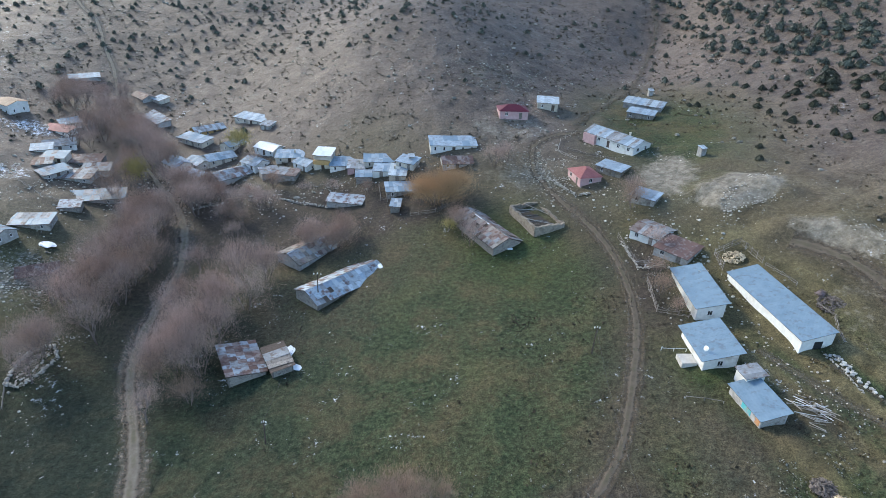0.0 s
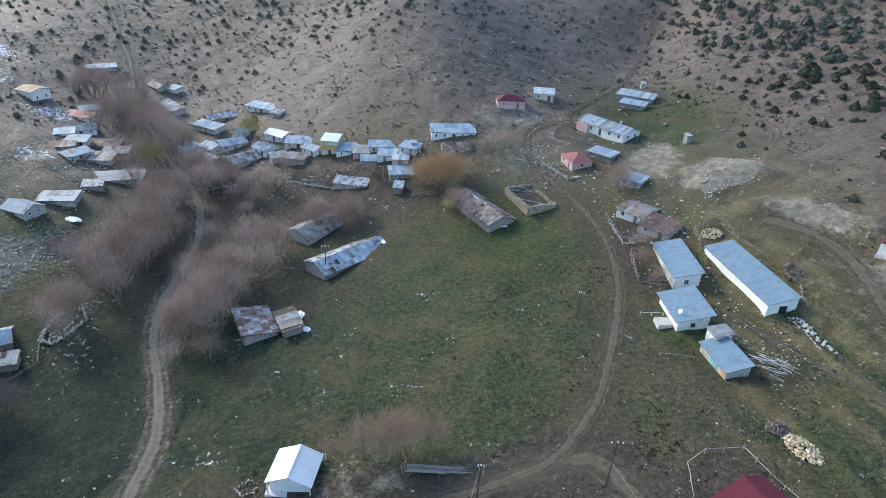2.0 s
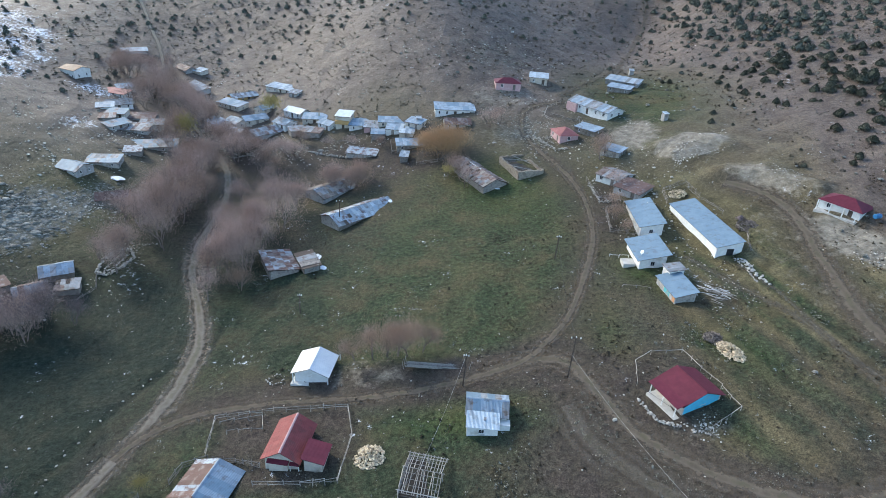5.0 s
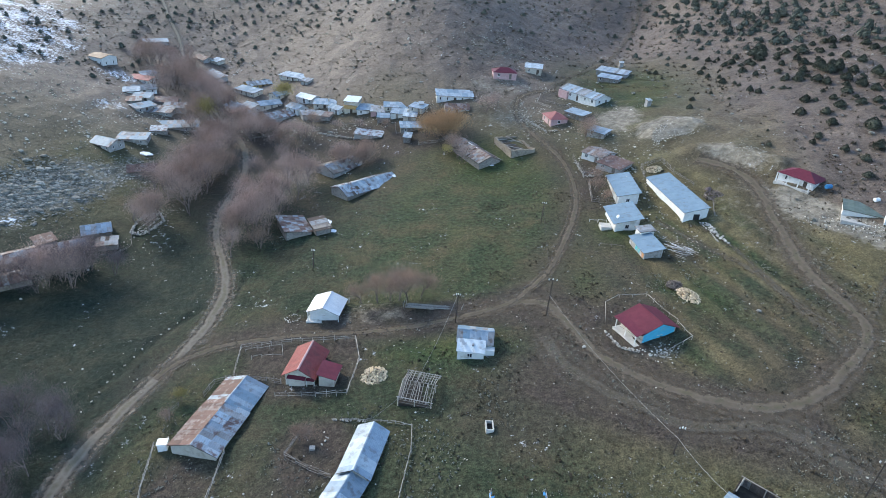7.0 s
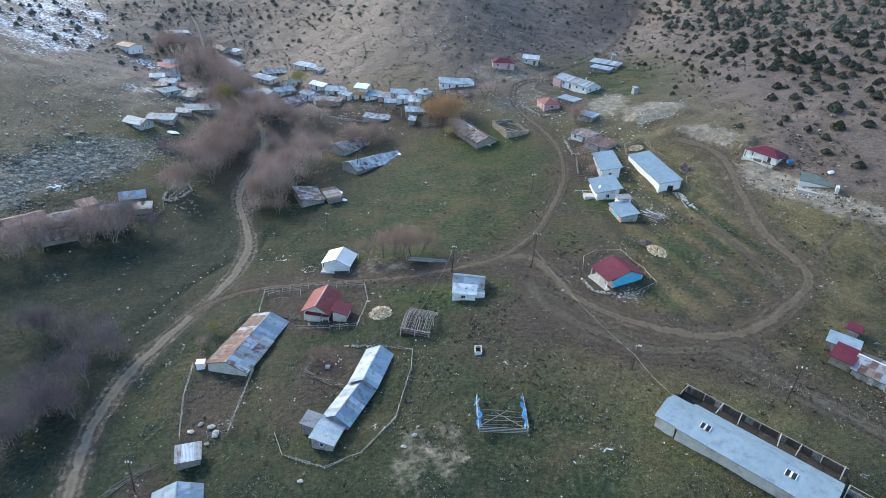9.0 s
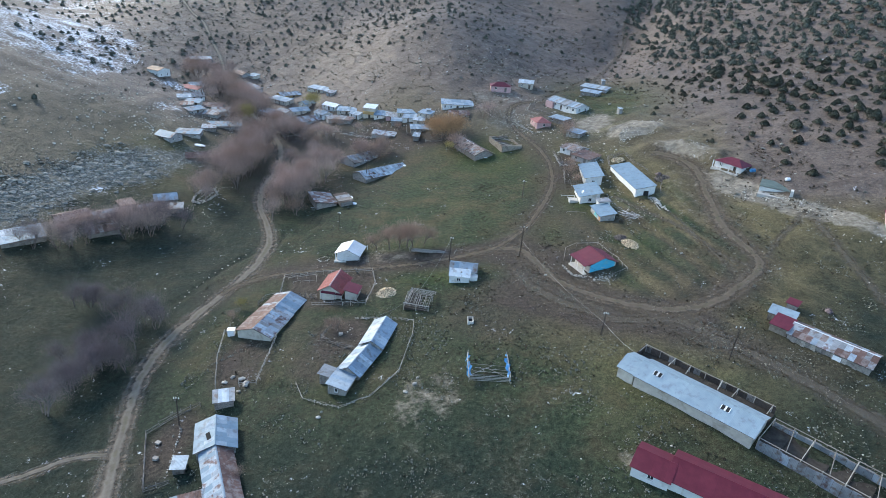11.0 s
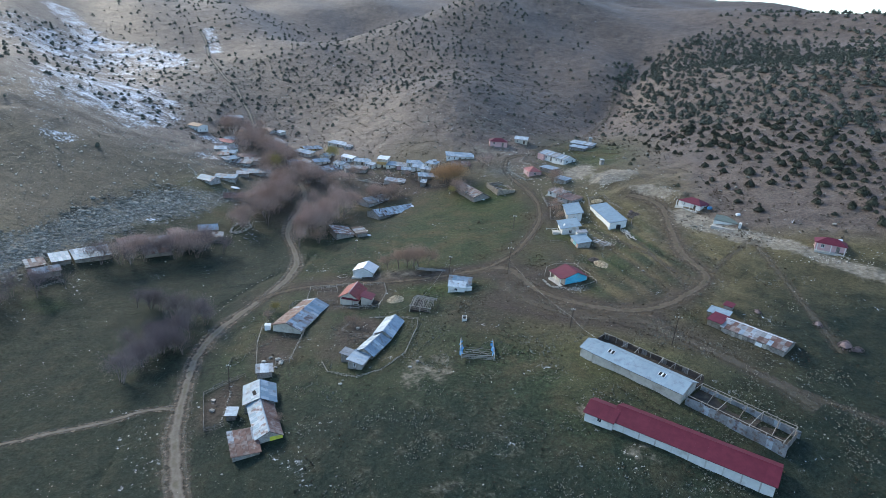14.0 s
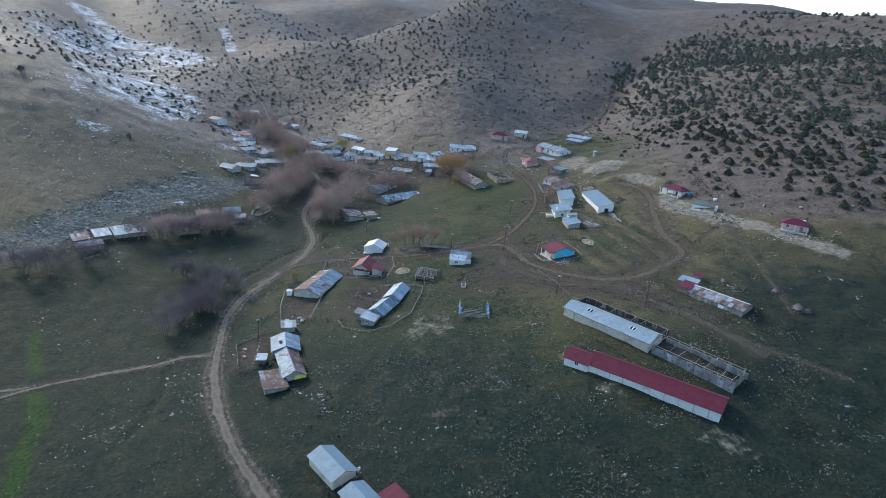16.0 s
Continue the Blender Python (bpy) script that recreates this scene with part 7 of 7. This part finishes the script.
def water_tank(label, x, y, material, s=1.0):
    bm = bmesh.new()
    bmesh.ops.create_cone(bm, cap_ends=True, segments=14, radius1=0.6 * s, radius2=0.6 * s, depth=1.6 * s, matrix=pose(0, 0, 0.9 * s, 0, 90, 20))
    ob = new("water_tank", mesh_of("water_tank", bm, material))
    bv = ob.modifiers.new("bevel", "BEVEL")
    bv.width, bv.segments = 0.12 * s, 2
    ob.matrix_world = pose(x, y, gz(x, y) - 0.1)
    return tagged(ob, label, "water tank")


water_tank("bright blue plastic water tank", 92.5, 84.2, M_TARP, 0.9)
water_tank("white plastic water tank", 98.8, 76.4, M_FRAME, 0.8)
water_tank("white water tank beside the pink house", 118.4, 52.8, M_FRAME, 0.9)
for x, y, s, t in ((-28.6, 2.6, 1.5, 30), (-30.6, 3.2, 1.2, 80), (-31.6, 1.6, 1.3, 10), (-27.4, 1.2, 1.7, 120), (2.8, -2.6, 1.0, 0), (4.2, -0.4, 1.1, 50), (4.6, 1.2, 0.8, 70), (-11.4, -8.4, 1.0, 20), (30.6, 36.4, 0.9, 40), (-28, -1.0, 0.9, 15)):
    b = new("boulder", STONES[int(t) % 5])
    b.matrix_world = pose(x, y, gz(x, y) + 0.1, 0, 0, t) @ Matrix.Scale(s, 4)
    tagged(b, "pale boulder lying in the grass", "boulder", "boulders in the grass")
for x, y, rz in ((67.5, 149.0, 20), (71, 205, 0), (-6.0, 158.5, 10)):
    house("privy", "tiny pale privy standing on the slope", x, y, rz, 1.5, 1.5, gz(x, y) + 1.9, roof="mono", rise=0.25, tins=[M_TIN_LIGHT], wall=M_GREYWALL, seed=int(x) + 400, small=True, windows=False, over=0.15, group="privies")
bx = thing("cistern", "white box cistern beside the barn", "cistern", -36.0, 17.2, gz(-36.0, 17.2), 10)
slab(bx, "body", M_FRAME, -0.7, 0.7, -0.6, 0.6, -0.2, 1.5)
slab(bx, "lid", M_TIN_WHITE, -0.8, 0.8, -0.7, 0.7, 1.5, 1.58)
for x, y in ((-12.6, 16.2), (-37.0, -14.0), (-35.8, -17.4)):
    c = thing("crate", "small pale wooden crate in the yard", "crate", x, y, gz(x, y), 20 + x, "crates in the yards")
    slab(c, "body", M_PALEWOOD, -0.4, 0.4, -0.32, 0.32, -0.1, 0.4)
    slab(c, "lid", M_PALEWOOD, -0.42, 0.42, -0.34, 0.34, 0.4, 0.44)
# leftover snow
for x, y, s in ((-25.0, 91.0, 1.5), (-22.8, 86.4, 1.1), (-10.8, 117.4, 0.9), (-86.0, 122.6, 2.0), (17.5, 118.4, 0.9)):
    bm = bmesh.new()
    bmesh.ops.create_icosphere(bm, subdivisions=2, radius=1.0)
    rs = random.Random(x)
    for v in bm.verts:
        v.co = Vector((v.co.x * 1.3, v.co.y * 0.7, v.co.z * 0.12)) * rs.uniform(0.6, 1.25)
    ob = new("snow_patch", mesh_of("snow_patch", bm, M_SNOWHEAP))
    ob.matrix_world = pose(x, y, gz(x, y) + 0.02, 0, 0, x * 40) @ Matrix.Scale(s, 4)
    tagged(ob, "small patch of old snow by the barn", "snow", "snow patches")


# ---- poles and wires ----
def utility_pole(x, y, h, label, arm=1.6, turn=0.0):
    p = thing("utility_pole", label, "pole", x, y, gz(x, y), turn, "power poles")
    stick("pole", p, (0, 0, -0.8), (0.15, 0, h), 0.13, M_DARKWOOD, 0.09)
    stick("crossarm", p, (-arm / 2 + 0.15, 0, h - 0.3), (arm / 2 + 0.15, 0, h - 0.3), 0.06, M_DARKWOOD)
    for k in (-1, 0, 1):
        bm = bmesh.new()
        bmesh.ops.create_cone(bm, cap_ends=True, segments=8, radius1=0.11, radius2=0.07, depth=0.28, matrix=pose(0.15 + k * (arm / 2 - 0.08), 0, h - 0.08 + (0.1 if k == 0 else 0)))
        part("insulator", bm, M_PORCELAIN, p)
    return Vector((x, y, gz(x, y) + h))


def cable(label, a, b, sag, material=None, r=0.02):
    a, b = Vector(a), Vector(b)
    bm = bmesh.new()
    n = 14
    pts = [a.lerp(b, i / n) - Vector((0, 0, sag * 4 * (i / n) * (1 - i / n))) for i in range(n + 1)]
    rings = []
    for p in pts:
        rings.append([bm.verts.new(p + Vector(o)) for o in ((r, 0, -r), (-r, 0, -r), (0, 0, r))])
    for p, q in zip(rings, rings[1:]):
        for i in range(3):
            bm.faces.new((p[i], p[(i + 1) % 3], q[(i + 1) % 3], q[i]))
    return tagged(new("cable", mesh_of("cable", bm, material or M_CABLE)), label, "cable")


P1 = utility_pole(25.2, 46.4, 8.0, "dark wooden power pole at the fork")
P2 = utility_pole(60.6, 5.0, 7.0, "dark wooden power pole by the track")
P3 = utility_pole(27.9, 83.6, 5.6, "thin power pole on the meadow", 1.0)
P4 = utility_pole(-22.4, 106.0, 7.0, "dark wooden power pole by the plank barn")
utility_pole(-35.4, -9.6, 6.0, "thin pole at the farmyard", 1.0)
P6 = utility_pole(8.2, 45.6, 6.4, "thin pole beside the grey hut", 0.9)
P7 = utility_pole(-24.0, 69.0, 4.6, "thin pole in the meadow", 0.8)
P8 = utility_pole(39.0, 12.6, 5.0, "thin pole on the pasture", 0.9)
cable("pale cable from the pole to the barn", P1 - Vector((0, 0, 3.5)), P8 - Vector((0, 0, 2.0)), 1.2, M_PALECABLE, 0.02)
cable("pale cable from the pole to the barn", P8 - Vector((0, 0, 2.0)), (43.0, 2.4, gz(43, 2.4) + 3.4), 0.5, M_PALECABLE, 0.02)
cable("thin dark cable over the green", P1, P3, 1.6)
cable("thin dark cable over the green", P1, P6, 1.0)
cable("thin dark cable to the byres", P6 - Vector((0, 0, 0.5)), (2.4, 27.5, gz(2.4, 27.5) + 2.8), 0.8, M_PALECABLE)
cable("thin dark cable to the byres", (2.4, 27.5, gz(2.4, 27.5) + 2.8), (-5.0, 17.6, gz(-5, 17.6) + 3.4), 0.8, M_PALECABLE)
cable("thin dark cable over the meadow", P4, P7, 2.0)
cable("thin dark cable over the track", P1, P2, 2.2)
# leaning poles round the long shed
fence("leaning pole fence behind the long shed", [(63.5, 101.5), (65.0, 98.3), (66.3, 95.2)], 0.9, 2, 1.6, material=M_WOOD, seed=41)
fence("leaning pole fence behind the long shed", [(67.1, 89.4), (68.2, 85.8), (67.4, 83.2), (66.7, 80.0)], 0.8, 2, 1.6, material=M_WOOD, seed=42)
fence("low pole fence below the turquoise shed", [(39.6, 71.9), (44.6, 70.2)], 0.6, 1, 2.2, material=M_WOOD, seed=43)
stone_wall("strip of white rubble beside the long shed", [(63.1, 78.0), (63.8, 74.3), (64.1, 69.5)], 0.4, 0.3, 0.42, seed=44)
strip = thing("concrete_strip", "broken strip of pale concrete slabs in the grass", "concrete", 63.0, 79.0, gz(63.0, 79.0), 0)
rs = random.Random(17)
for i in range(34):
    px, py = 1.1 + 0.055 * i + rs.gauss(0, 0.3), -1.2 - 0.27 * i + rs.gauss(0, 0.25)
    w, l = rs.uniform(0.1, 0.26), rs.uniform(0.14, 0.34)
    slab(strip, "concrete_slab", M_CONCRETE if i % 3 else M_GREYWALL, -w, w, -l, l, -0.1, 0.12, "", pose(px, py, gz(63 + px, 79 + py) - strip.location.z + 0.12, rs.gauss(0, 4), rs.gauss(0, 4), rs.uniform(0, 90)))
heap("brush_pile", "dark heap of cut branches behind the shed", 69.3, 89.2, 2.2, 0.7, 190, M_DARKLOG, seed=45)
# yard walls and fences of the old village
stone_wall("low stone wall of the village yards", [(-52, 157), (-46, 152), (-40, 152.5)], 0.6, 0.6, 0.5, seed=51)
fence("patched pole fence of the village yards", [(-36, 155), (-30, 153.5), (-25, 152)], 0.9, 2, 2.0, material=M_WOOD, seed=52)
fence("patched pole fence of the village yards", [(-14, 150), (-13, 144), (-9.5, 142.5)], 0.9, 2, 2.0, material=M_WOOD, seed=53)
stone_wall("low stone wall before the long barn", [(-66, 152), (-60, 147.5), (-54, 150)], 0.6, 0.6, 0.5, seed=54)
fence("pole fence of the garden by the farmhouse", [(36, 160), (42, 155), (47, 152)], 0.8, 2, 2.0, material=M_WOOD, seed=55)
fence("wattle fence beside the barns of the western lane", [(-104, 145), (-97, 141), (-92, 140)], 0.9, 2, 2.0, material=M_WOOD, seed=56)
stone_wall("pale stone wall of the hillside yard", [(40.3, 115.6), (41.5, 106.0), (46.1, 106.0)], 0.8, 0.55, 0.5, seed=57)
